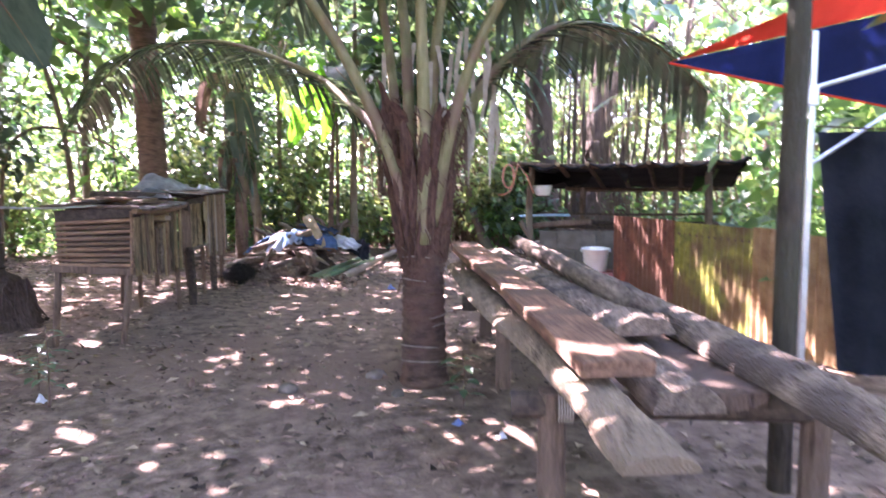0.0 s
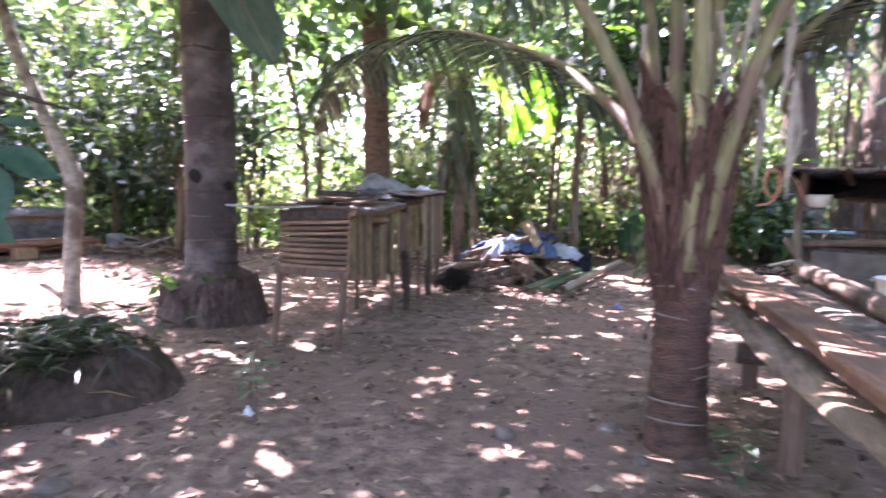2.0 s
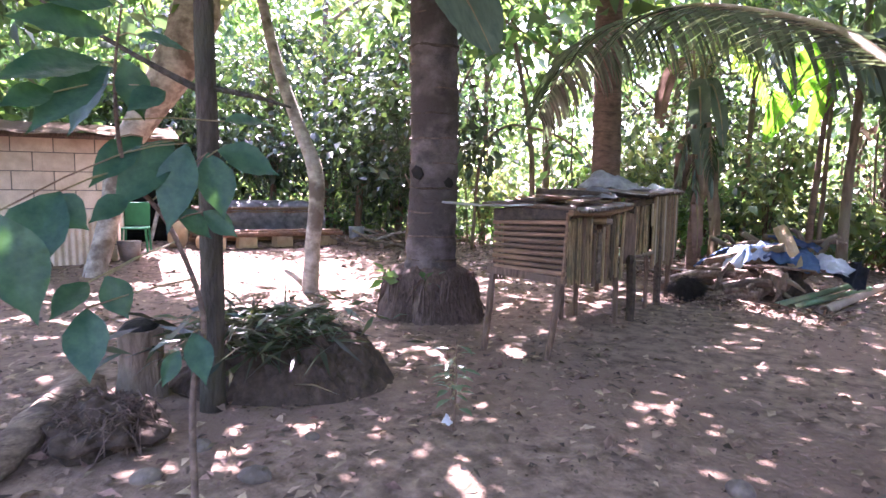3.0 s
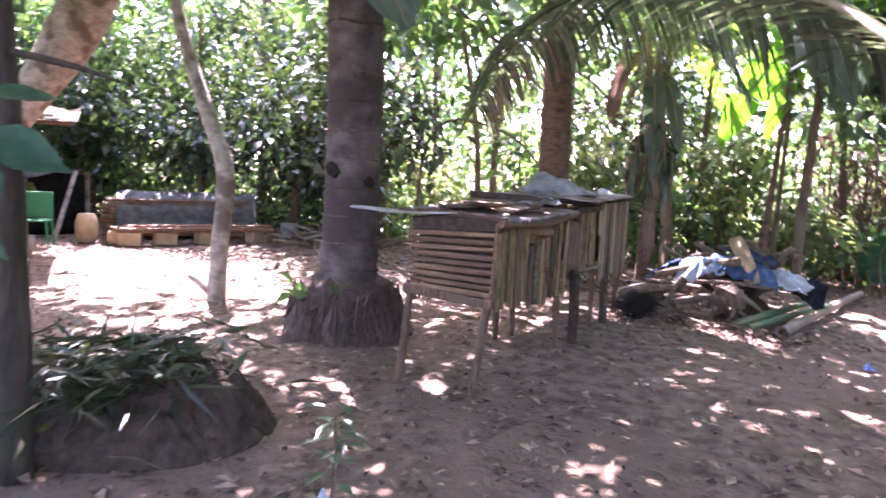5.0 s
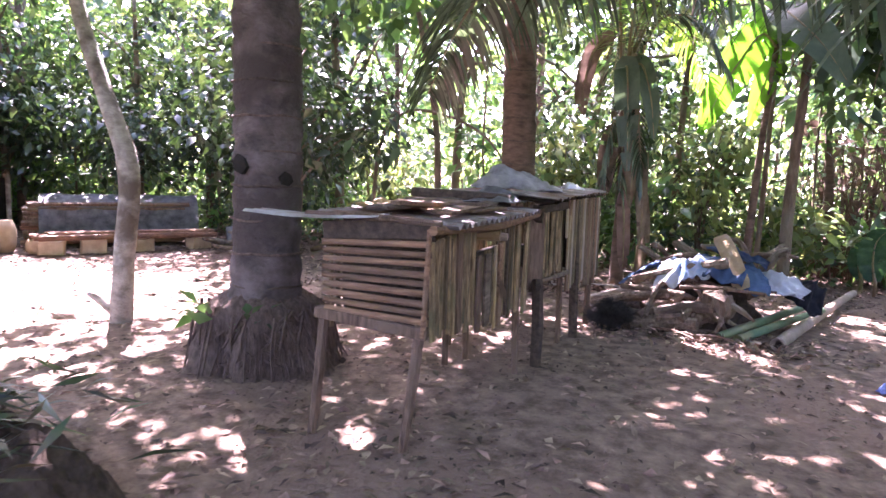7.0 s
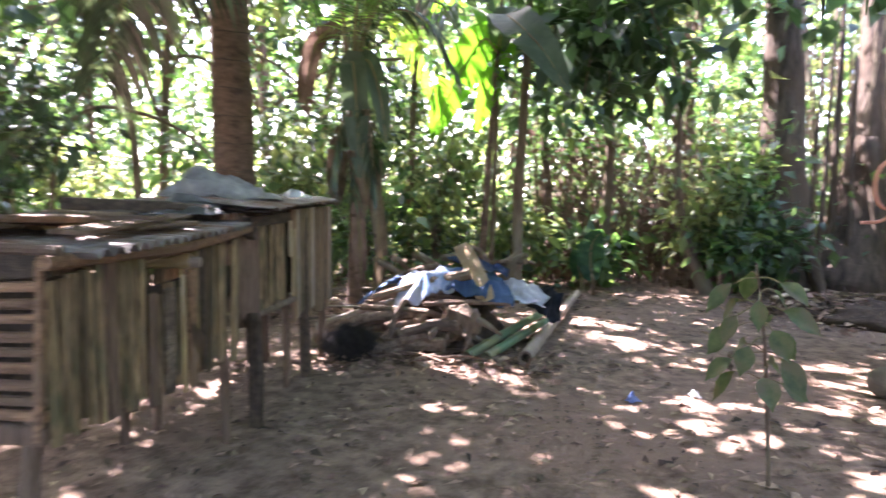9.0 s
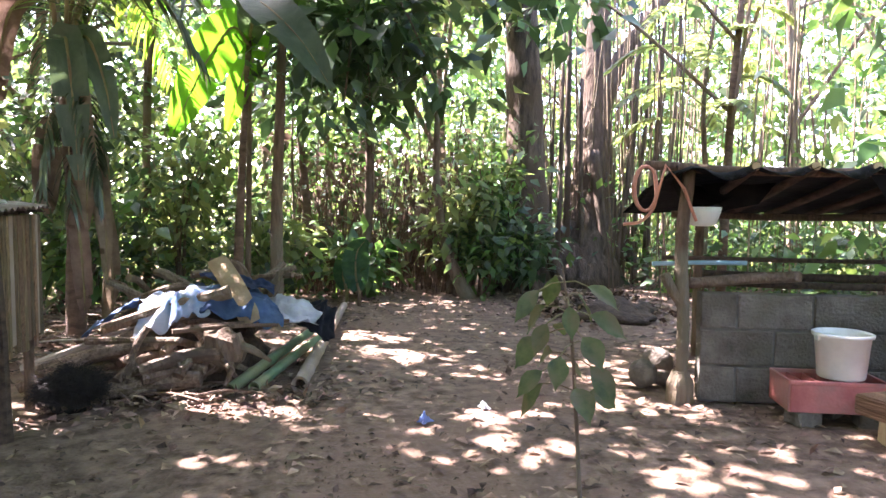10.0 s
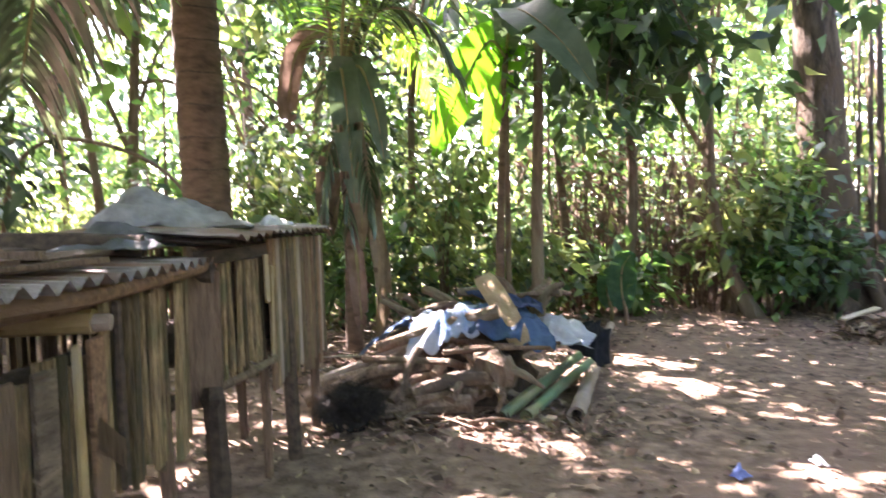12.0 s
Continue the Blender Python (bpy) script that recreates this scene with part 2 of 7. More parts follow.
PAIL = mat("white_plastic", (0.62, 0.63, 0.58), (0.74, 0.75, 0.70), 5.0, 0.4, 0.05, (0.55, 0.56, 0.50), 4.0)
CRATE = mat("red_plastic_crate", (0.34, 0.10, 0.09), (0.48, 0.17, 0.15), 6.0, 0.6, 0.2, (0.32, 0.16, 0.14), 4.0)
CLAY = mat("tan_clay_block", (0.38, 0.27, 0.16), (0.54, 0.41, 0.26), 8.0, 0.9, 0.4, spread=0.15)
HUSK = mat("dry_coconut_husk", (0.085, 0.07, 0.056), (0.19, 0.16, 0.13), 9.0, 0.95, 0.7)
STONE = mat("field_stone", (0.085, 0.066, 0.052), (0.18, 0.14, 0.115), 8.0, 0.9, 0.5, spread=0.2)
HAIR = mat("black_fibre_clump", (0.012, 0.010, 0.009), (0.042, 0.035, 0.031), 20.0, 0.9, 0.6, island=0.4)
ROPE = mat("faded_red_hose", (0.42, 0.17, 0.11), (0.55, 0.26, 0.18), 9.0, 0.6, 0.2)
BLUE_PIPE = mat("pale_blue_pipe", (0.20, 0.34, 0.45), (0.30, 0.45, 0.55), 9.0, 0.5, 0.1)
LITTER_WHITE = mat("white_plastic_scrap", (0.6, 0.62, 0.66), (0.8, 0.8, 0.82), 9.0, 0.4, 0.2)
LITTER_BLUE = mat("blue_plastic_scrap", (0.10, 0.16, 0.42), (0.25, 0.32, 0.6), 9.0, 0.4, 0.2)
HOLLOW_SHADE = mat("hollow_shade", (0.008, 0.006, 0.005), (0.02, 0.015, 0.012), 9.0, 0.95, 0.3)


# ---------------------------------------------------------------- builders
def thing(name, label, category, m=None, group="", kind=""):
    ob = new(name)
    ob.empty_display_size = 0.1
    if m is not None:
        ob.matrix_world = m
    return tagged(ob, label, category, group, kind)


def part(name, bm, material, parent=None, label="", smooth=False):
    me = bpy.data.meshes.new(name)
    if smooth:
        for f in bm.faces:
            f.smooth = True
    bm.to_mesh(me)
    bm.free()
    me.materials.append(material)
    ob = new(name, me)
    ob.parent = parent
    if label:
        ob["label"] = label
    return ob


def mesh_of(name, verts, faces, material, smooth=True):
    me = bpy.data.meshes.new(name)
    verts, faces = np.asarray(verts, np.float32), np.asarray(faces, np.int32)
    k = faces.shape[1]
    me.vertices.add(len(verts))
    me.vertices.foreach_set("co", verts.ravel())
    me.loops.add(faces.size)
    me.loops.foreach_set("vertex_index", faces.ravel())
    me.polygons.add(len(faces))
    me.polygons.foreach_set("loop_start", np.arange(0, faces.size, k, dtype=np.int32))
    if smooth:
        me.polygons.foreach_set("use_smooth", np.ones(len(faces), bool))
    me.update(calc_edges=True)
    me.validate()
    me.materials.append(material)
    return me


def tube(bm, pts, radii, n=8, caps=True, squash=1.0, jag=0.0):
    """A swept tube through pts."""
    pts = [Vector(p) for p in pts]
    if not hasattr(radii, "__len__"):
        radii = [radii] * len(pts)
    radii = [float(r) for r in radii]
    rings, side = [], None
    for i, p in enumerate(pts):
        d = (pts[min(i + 1, len(pts) - 1)] - pts[max(i - 1, 0)]).normalized()
        if side is None:
            side = d.orthogonal().normalized()
        side = (side - d * side.dot(d)).normalized()
        up = d.cross(side)
        rings.append([bm.verts.new(p + radii[i] * (1 + jag * random.uniform(-1, 1)) * (math.cos(a) * side + squash * math.sin(a) * up))
                      for a in (2 * math.pi * k / n for k in range(n))])
    for a, b in zip(rings, rings[1:]):
        for k in range(n):
            bm.faces.new((a[k], a[(k + 1) % n], b[(k + 1) % n], b[k]))
    if caps:
        bm.faces.new(rings[0][::-1])
        bm.faces.new(rings[-1])
    return bm


def tube_bm(*a, **k):
    return tube(bmesh.new(), *a, **k)


def box(bm, size, m, bevel=0.0, wobble=0.0):
    got = bmesh.ops.create_cube(bm, size=1.0, matrix=Matrix.Diagonal((*size, 1)))
    vs = got["verts"]
    if bevel:
        es = list({e for v in vs for e in v.link_edges})
        out = bmesh.ops.bevel(bm, geom=es, offset=bevel, segments=1, affect="EDGES", profile=0.5)
        vs = list({v for f in out["faces"] for v in f.verts} | {v for v in vs if v.is_valid})
    for v in vs:
        if wobble:
            v.co += Vector([random.uniform(-wobble, wobble) for _ in range(3)])
        v.co = m @ v.co
    return bm


def box_bm(*a, **k):
    return box(bmesh.new(), *a, **k)


def bezier(a, b, c, d, n):
    a, b, c, d = map(Vector, (a, b, c, d))
    out = []
    for i in range(n + 1):
        t = i / n
        s = 1 - t
        out.append(a * s**3 + b * 3 * s * s * t + c * 3 * s * t * t + d * t**3)
    return out


def smooth_line(pts, n=6):
    """More points along a polyline, rounded."""
    pts = [Vector(p) for p in pts]
    ext = [2 * pts[0] - pts[1]] + pts + [2 * pts[-1] - pts[-2]]
    out = []
    for i in range(1, len(ext) - 2):
        p0, p1, p2, p3 = ext[i - 1:i + 3]
        for k in range(n):
            t = k / n
            out.append(0.5 * (2 * p1 + (p2 - p0) * t + (2 * p0 - 5 * p1 + 4 * p2 - p3) * t * t + (3 * p1 - p0 - 3 * p2 + p3) * t**3))
    return out + [pts[-1]]


def unit(v):
    return v / np.maximum(np.linalg.norm(v, axis=-1, keepdims=True), 1e-9)


def leaf_mesh(name, base, way, size, wide, material, rng, up=0.55):
    """Many folded leaves of five points each, one island a leaf."""
    n = len(base)
    way = unit(way)
    nor = unit(rng.normal(size=(n, 3)) * (1 - up) + np.array([0, 0, up]))
    side = unit(np.cross(way, nor))
    nor = np.cross(side, way)
    size, wide = np.asarray(size).reshape(-1, 1), np.asarray(wide).reshape(-1, 1)
    mid = base + way * size * 0.5 + nor * size * 0.02
    lift = nor * wide * 0.16
    left, right = base + way * size * 0.42 + side * wide * 0.5 + lift, base + way * size * 0.42 - side * wide * 0.5 + lift
    tip = base + way * size - nor * size * 0.14
    v = np.stack([base, right, tip, left, mid], 1).reshape(-1, 3)
    f = (np.array([[0, 1, 4], [1, 2, 4], [2, 3, 4], [3, 0, 4]])[None] + 5 * np.arange(n)[:, None, None]).reshape(-1, 3)
    return mesh_of(name, v, f, material)


def clumps(rng, centres, per, spread, size, droop=-0.15):
    """Bases, ways and sizes of leaves in loose sprays round the centres."""
    c = np.repeat(centres, per, 0)
    k = np.repeat(rng.uniform(0.55, 1.5, len(centres)), per)
    off = rng.normal(size=c.shape) * np.asarray(spread) * k[:, None]
    lead = np.repeat(rng.normal(size=(len(centres), 3)) * np.array([1, 1, 0.5]), per, 0)
    way = unit(off) * 0.45 + rng.normal(size=c.shape) * 0.35 + unit(lead) * 0.55 + np.array([0, 0, droop])
    return c + off, way, size * k * rng.uniform(0.7, 1.3, len(c))


# ---------------------------------------------------------------- ground
def ground_height(x, y):
    h = 0.030 * noise.noise((x * 0.45, y * 0.45, 3.1)) + 0.010 * noise.noise((x * 1.9, y * 1.9, 7.7))
    near = min(1.0, math.hypot(x + 3, y - 5) / 40)
    return h + 0.6 * near * near * noise.noise((x * 0.03, y * 0.03, 1.0))


def axis_steps(lo, hi, step):
    inner = list(np.arange(lo, hi + 1e-6, step))
    outer = [3, 8, 16, 30, 60, 120, 240, 480]
    return [lo - o for o in outer[::-1]] + inner + [hi + o for o in outer]


gx, gy = axis_steps(-13, 6, 0.13), axis_steps(-3, 15, 0.13)
gv = [(x, y, ground_height(x, y)) for y in gy for x in gx]
gw = len(gx)
gf = [(j * gw + i, j * gw + i + 1, (j + 1) * gw + i + 1, (j + 1) * gw + i) for j in range(len(gy) - 1) for i in range(gw - 1)]
tagged(new("ground", mesh_of("ground", gv, gf, DIRT)), "dry trodden brown dirt yard with scattered leaves", "ground", kind="structure")


# ---------------------------------------------------------------- palms and trees of the yard
def ringed_trunk(name, pts, r0, r1, step, depth, material, parent, n=18, flare=0.0, flare_h=0.3):
    """A palm trunk with the rings of old leaves."""
    line = smooth_line(pts, 14)
    length = sum((b - a).length for a, b in zip(line, line[1:]))
    fine, radii, d = [], [], 0.0
    count = int(length / step) * 4
    dist = [0.0]
    for a, b in zip(line, line[1:]):
        dist.append(dist[-1] + (b - a).length)
    for i in range(count + 1):
        d = length * i / count
        k = max(j for j in range(len(dist)) if dist[j] <= d + 1e-9)
        k = min(k, len(line) - 2)
        f = (d - dist[k]) / max(dist[k + 1] - dist[k], 1e-6)
        fine.append(line[k].lerp(line[k + 1], f))
        r = r0 + (r1 - r0) * d / length + flare * max(0, 1 - d / flare_h) ** 2
        radii.append(r * (1 + depth * (0.6, 1.0, -0.2, -1.0)[i % 4]) * random.uniform(0.985, 1.015))
    return part(name, tube_bm(fine, radii, n, jag=0.015), material, parent, smooth=True)


def frond_meshes(line, leaflet, pairs, rng, start=0.18, hang=0.75, r0=0.022, width=0.028):
    """A rachis tube and its leaflets for a feather palm leaf along line."""
    line = smooth_line(line, 8)
    k = len(line)
    rach = tube_bm(line, [r0 * (1 - 0.85 * i / (k - 1)) for i in range(k)], 6)
    P = np.array([list(p) for p in line])
    T = unit(np.gradient(P, axis=0))
    side = unit(np.cross(T, np.array([0, 0, 1.0])))
    v, f = [], []
    for i in range(pairs):
        u = start + (1 - start) * (i + 0.5) / pairs
        a = u * (k - 1)
        j = min(int(a), k - 2)
        p, t, s = P[j] + (P[j + 1] - P[j]) * (a - j), T[j], side[j]
        w = (u - start) / (1 - start)
        ln = leaflet * (0.55 + 0.75 * math.sin(math.pi * min(1, 0.18 + 0.72 * w))) * rng.uniform(0.85, 1.1)
        for sg in (-1, 1):
            d0 = unit(s * sg * 0.9 + t * (0.35 + 0.6 * w) + np.array([0, 0, 0.12]) + rng.normal(size=3) * 0.08)
            h = hang * rng.uniform(0.7, 1.25)
            q, d, base = p.copy(), d0.copy(), len(v)
            segs = 5
            wd = unit(np.cross(d0, np.array([0.0, 0, 1.0])))
            for m in range(segs + 1):
                ww = width * (0.55, 1.0, 1.0, 0.8, 0.5, 0.06)[m] * 0.5
                v += [q + wd * ww, q - wd * ww]
                d = unit(d + np.array([0, 0, -h * 0.42]))
                q = q + d * ln / segs
            f += [(base + 2 * m, base + 2 * m + 1, base + 2 * m + 3, base + 2 * m + 2) for m in range(segs)]
    return rach, v, f


def add_frond(parent, line, leaflet, pairs, seed, start=0.18, hang=0.75, r0=0.022, width=0.028, leaf_mat=None, stem_mat=None):
    rng = np.random.default_rng(seed)
    rach, v, f = frond_meshes(line, leaflet, pairs, rng, start, hang, r0, width)
    stalk = part("frond", rach, stem_mat or PETIOLE, parent, smooth=True)
    if pairs:
        ob = new("blade", mesh_of("blade", v, f, leaf_mat or FROND, False))
        ob.parent = stalk
    return stalk


def young_palm():
    at = Vector((0.115, 3.13, 0))
    palm = thing("young_coconut_palm", "young coconut palm with ringed fibrous trunk and arching fronds", "palm tree", Matrix.Translation(at))
    ringed_trunk("trunk", [(0, 0, -0.05), (0.0, 0, 0.35), (0.005, 0, 0.8), (0.02, 0.0, 1.08)], 0.128, 0.105, 0.062, 0.035, PALM_BARK, palm, 22, flare=0.03, flare_h=0.16)
    for i in range(20):
        z = 0.14 + i * 0.042 + random.uniform(-0.01, 0.01)
        a0, span = random.uniform(0, 6.28), random.uniform(0.8, 2.6)
        r = 0.1375 - 0.021 * z
        pts = [(r * math.cos(a0 + span * s / 7), r * math.sin(a0 + span * s / 7), z + 0.012 * math.sin(3.1 * s / 7)) for s in range(8)]
        part("leaf_scar", tube_bm(pts, [0.002, 0.004, 0.005, 0.005, 0.005, 0.005, 0.004, 0.002], 5), RING, palm)
    # swollen crown of leaf bases with torn fibre
    bm = bmesh.new()
    for i in range(34):
        a, z = i * 2.4, 0.66 + 0.0185 * i
        r = 0.070 + 0.13 * max(0, z - 0.68)
        c, d = math.cos(a), math.sin(a)
        p = Vector((r * c, r * d, z))
        tube(bm, [p - Vector((0, 0, 0.10)), p + Vector((0.03 * c, 0.03 * d, 0.06)), p + Vector((0.06 * c, 0.06 * d, 0.20)), p + Vector((0.085 * c, 0.085 * d, 0.30))],
             [0.035, 0.050, 0.036, 0.008], 8, squash=0.6, jag=0.22)
    part("crown_sheath", bm, FIBRE, palm, "ragged brown leaf bases")
    bm = bmesh.new()
    for i in range(900):
        a, z = random.uniform(0, 6.28), random.uniform(0.62, 1.55)
        r = 0.105 + 0.15 * max(0, min(1, (z - 0.75) / 0.6)) * random.uniform(0.3, 1)
        p = Vector((r * math.cos(a), r * math.sin(a), z))
        q = p + Vector((random.uniform(-.06, .06), random.uniform(-.06, .06), random.uniform(-.16, .06)))
        tube(bm, [p, (p + q) / 2 + Vector((0, 0, 0.012)), q], [0.004, 0.0035, 0.001], 3, caps=False)
    tagged(part("fibre", bm, FIBRE, palm, "torn brown fibre hanging from the leaf bases"), kind="stuff")
    bm = bmesh.new()
    for i in range(30):
        a, z = random.uniform(0, 6.28), random.uniform(0.95, 1.5)
        r = 0.11 + 0.18 * (z - 0.9)
        w = Vector((-math.sin(a), math.cos(a), 0)) * random.uniform(0.02, 0.05)
        p = Vector((r * math.cos(a), r * math.sin(a), z))
        d = Vector((0.06 * math.cos(a), 0.06 * math.sin(a), random.uniform(0.05, 0.14)))
        vs = [bm.verts.new(q) for q in (p - w, p + w, p + w * 0.6 + d, p - w * 0.3 + d * 1.3)]
        bm.faces.new(vs)
    tagged(part("sheath", bm, FIBRE, palm, "torn brown leaf sheath"), kind="stuff")
    # petioles that leave the crown and arch over the yard
    L = lambda *pts: [Vector(p) - at for p in pts]
    add_frond(palm, L((0.05, 3.10, 0.86), (-0.12, 3.23, 1.36), (-0.36, 3.42, 1.61), (-0.70, 3.69, 1.85), (-1.60, 4.41, 2.21), (-2.67, 5.25, 2.32), (-3.37, 5.80, 2.19), (-3.93, 6.20, 1.84)), 0.50, 130, 11, 0.26, 0.75, 0.032, 0.032)
    add_frond(palm, L((0.20, 3.10, 0.90), (0.34, 3.2, 1.45), (0.60, 3.4, 1.85), (1.0, 3.75, 2.10), (1.55, 4.1, 2.05), (2.0, 4.35, 1.75)), 0.46, 84, 12, 0.30, 0.80, 0.042, 0.038)
    add_frond(palm, L((0.08, 3.04, 0.85), (-0.08, 2.98, 1.40), (-0.42, 2.98, 2.05), (-1.0, 3.2, 2.75), (-1.8, 3.4, 2.95), (-2.5, 3.6, 2.6)), 0.55, 70, 13, 0.42, 0.95, 0.042, 0.036)
    add_frond(palm, L((0.18, 3.05, 0.90), (0.30, 2.98, 1.45), (0.52, 3.0, 2.0), (0.95, 3.1, 2.6), (1.6, 3.3, 2.8), (2.2, 3.5, 2.5)), 0.5, 70, 14, 0.42, 0.95, 0.042, 0.036)
    add_frond(palm, L((0.13, 3.02, 0.80), (0.15, 2.97, 1.4), (0.14, 2.98, 2.1), (0.10, 3.3, 2.9), (0.0, 4.0, 3.2), (-0.1, 4.7, 2.8)), 0.55, 70, 15, 0.45, 0.95, 0.046, 0.036)
    add_frond(palm, L((0.10, 3.06, 0.90), (0.06, 3.06, 1.5), (0.02, 3.12, 2.1), (-0.2, 3.6, 2.9), (-0.7, 4.4, 3.1), (-1.2, 5.0, 2.6)), 0.55, 70, 16, 0.42, 0.95, 0.042, 0.036)
    add_frond(palm, L((0.15, 3.18, 0.95), (0.17, 3.22, 1.6), (0.24, 3.3, 2.2), (0.45, 3.9, 3.0), (0.8, 4.7, 3.1), (1.1, 5.3, 2.6)), 0.55, 70, 17, 0.42, 0.95, 0.040, 0.036)
    add_frond(palm, L((0.06, 3.15, 0.95), (-0.03, 3.2, 1.5), (-0.10, 3.3, 2.0), (-0.25, 3.5, 2.6), (-0.6, 3.3, 3.1), (-1.1, 2.9, 3.0)), 0.5, 70, 18, 0.5, 0.95, 0.040, 0.036)
    # dry hanging leaflets by the crown
    bm = bmesh.new()
    for i in range(26):
        p = Vector((random.uniform(-0.28, 0.45), random.uniform(-0.1, 0.2), random.uniform(1.55, 2.0)))
        l, w = random.uniform(0.25, 0.5), 0.012
        q = p + Vector((random.uniform(-.05, .05), random.uniform(-.05, .05), -l))
        m = (p + q) / 2 + Vector((random.uniform(-.03, .03), 0, 0))
        rows = [[bm.verts.new(c + Vector((s * w * k, 0, 0))) for s in (-1, 1)] for c, k in ((p, 1), (m, 1), (q, 0.2))]
        for a, b in zip(rows, rows[1:]):
            bm.faces.new((a[0], a[1], b[1], b[0]))
    tagged(part("dry_fringe", bm, SCAR, palm, "pale dry leaflets hanging from the crown"), kind="stuff")


young_palm()


def tall_palm():
    at = Vector((-3.70, 4.40, 0))
    palm = thing("tall_coconut_palm", "tall grey coconut palm trunk with a root-skirted base and dark holes", "palm tree", Matrix.Translation(at))
    ringed_trunk("trunk", [(-0.02, 0, -0.05), (0.0, 0, 0.6), (0.02, 0, 1.6), (-0.02, 0, 3.2), (-0.1, 0.1, 7.5)], 0.205, 0.168, 0.20, 0.034, COCO_BARK, palm, 28, flare=0.10, flare_h=0.85)
    # skirt of roots
    ob = bmesh.new()
    ring = [(0.31, 0.37), (0.35, 0.30), (0.375, 0.21), (0.40, 0.11), (0.43, 0.03), (0.50, -0.04)]
    n, rows = 64, []
    for r, z in [(0.20, 0.44)] + ring:
        rows.append([ob.verts.new((rr * math.cos(a), rr * math.sin(a), z + random.uniform(-.012, .012)))
                     for a in (6.2832 * k / n for k in range(n)) for rr in [r * (random.uniform(0.93, 1.06) + 0.22 * noise.noise((2.2 * math.cos(a), 2.2 * math.sin(a), 4 * z)))]])
    for a, b in zip(rows, rows[1:]):
        for k in range(n):
            ob.faces.new((a[k], a[(k + 1) % n], b[(k + 1) % n], b[k]))
    part("root_mound", ob, ROOT, palm, "dark earthy root mound", smooth=True)
    bm = bmesh.new()
    for i in range(460):
        a = random.uniform(0, 6.2832)
        r0, z0 = random.uniform(0.30, 0.39), random.uniform(0.08, 0.38)
        r1 = r0 + random.uniform(-0.02, 0.12)
        c, s = math.cos(a), math.sin(a)
        tw = random.gauss(0, 0.22)
        tube(bm, [(r0 * c, r0 * s, z0), ((r0 + r1) / 2 * math.cos(a + tw), (r0 + r1) / 2 * math.sin(a + tw), z0 * random.uniform(0.4, 0.8)), (r1 * math.cos(a + tw), r1 * math.sin(a + tw), random.choice([-0.01, -0.01, max(0.0, z0 - 0.14)]))],
             [0.010, 0.009, 0.005], 4, caps=False)
    tagged(part("root_skirt", bm, ROOT, palm, "thin hanging brown roots"), kind="stuff")
    # two near-black plugs that paint the shade inside the trunk's holes
    for dx, dy, z, r in ((0.045, -0.203, 1.20, 0.066), (0.200, -0.020, 1.12, 0.055)):
        d = Vector((dx, dy, 0)).normalized()
        c = Vector((dx, dy, z))
        part("hole", tube_bm([c + d * 0.022, c - d * 0.06], [r * 0.85, r * 0.75], 6, jag=0.15), HOLLOW_SHADE, palm, "square hole in the trunk, its shade painted near-black")
    for k in range(13):
        z, r = 0.48 + 0.20 * k, 0.212 - 0.0055 * (0.48 + 0.20 * k)
        if k == 9:
            continue
        a0, span = random.uniform(0, 6.28), random.uniform(3.5, 6.2)
        pts = [(r * math.cos(a0 + span * j / 20) + 0.01, r * math.sin(a0 + span * j / 20), z + 0.012 * noise.noise((j * 0.3, k, 0))) for j in range(21)]
        part("ring_scar", tube_bm(pts, [0.003] + [0.008] * 19 + [0.003], 5, jag=0.4), TIMBER_DARK if k % 3 == 0 else ROOT, palm)
    # band of dark bark
    pts = [(0.196 * math.cos(a), 0.196 * math.sin(a), 2.22 + 0.01 * math.sin(3 * a)) for a in (6.2832 * k / 24 for k in range(25))]
    part("bark_band", tube_bm(pts, [0.016] * 25, 6, jag=0.3), TIMBER_DARK, palm, "dark torn band round the trunk")
    rng = np.random.default_rng(5)
    base, way, size = clumps(rng, np.array([[0.05, -0.34, 0.33], [-0.18, -0.30, 0.32], [0.20, -0.26, 0.34]]), 9, (0.05, 0.04, 0.03), 0.10, 0.2)
    w = new("sprout", leaf_mesh("sprout", base, way, size, size * 0.5, LEAF, rng))
    w.parent = palm


tall_palm()


def plain_tree(name, label, pts, radii, material, limbs=(), n=12, category="tree", jag=0.05):
    base = Vector(pts[0])
    tree = thing(name, label, category, Matrix.Translation(base))
    line = smooth_line([Vector(p) - base for p in pts], 5)
    rr = list(np.interp(np.linspace(0, 1, len(line)), np.linspace(0, 1, len(radii)), radii))
    part("trunk", tube_bm(line, rr, n, jag=jag), material, tree, smooth=True)
    for lp, lr in limbs:
        ln = smooth_line([Vector(p) - base for p in lp], 5)
        part("limb", tube_bm(ln, list(np.linspace(lr, lr * 0.35, len(ln))), 7, jag=jag), material, tree, smooth=True)
    return tree


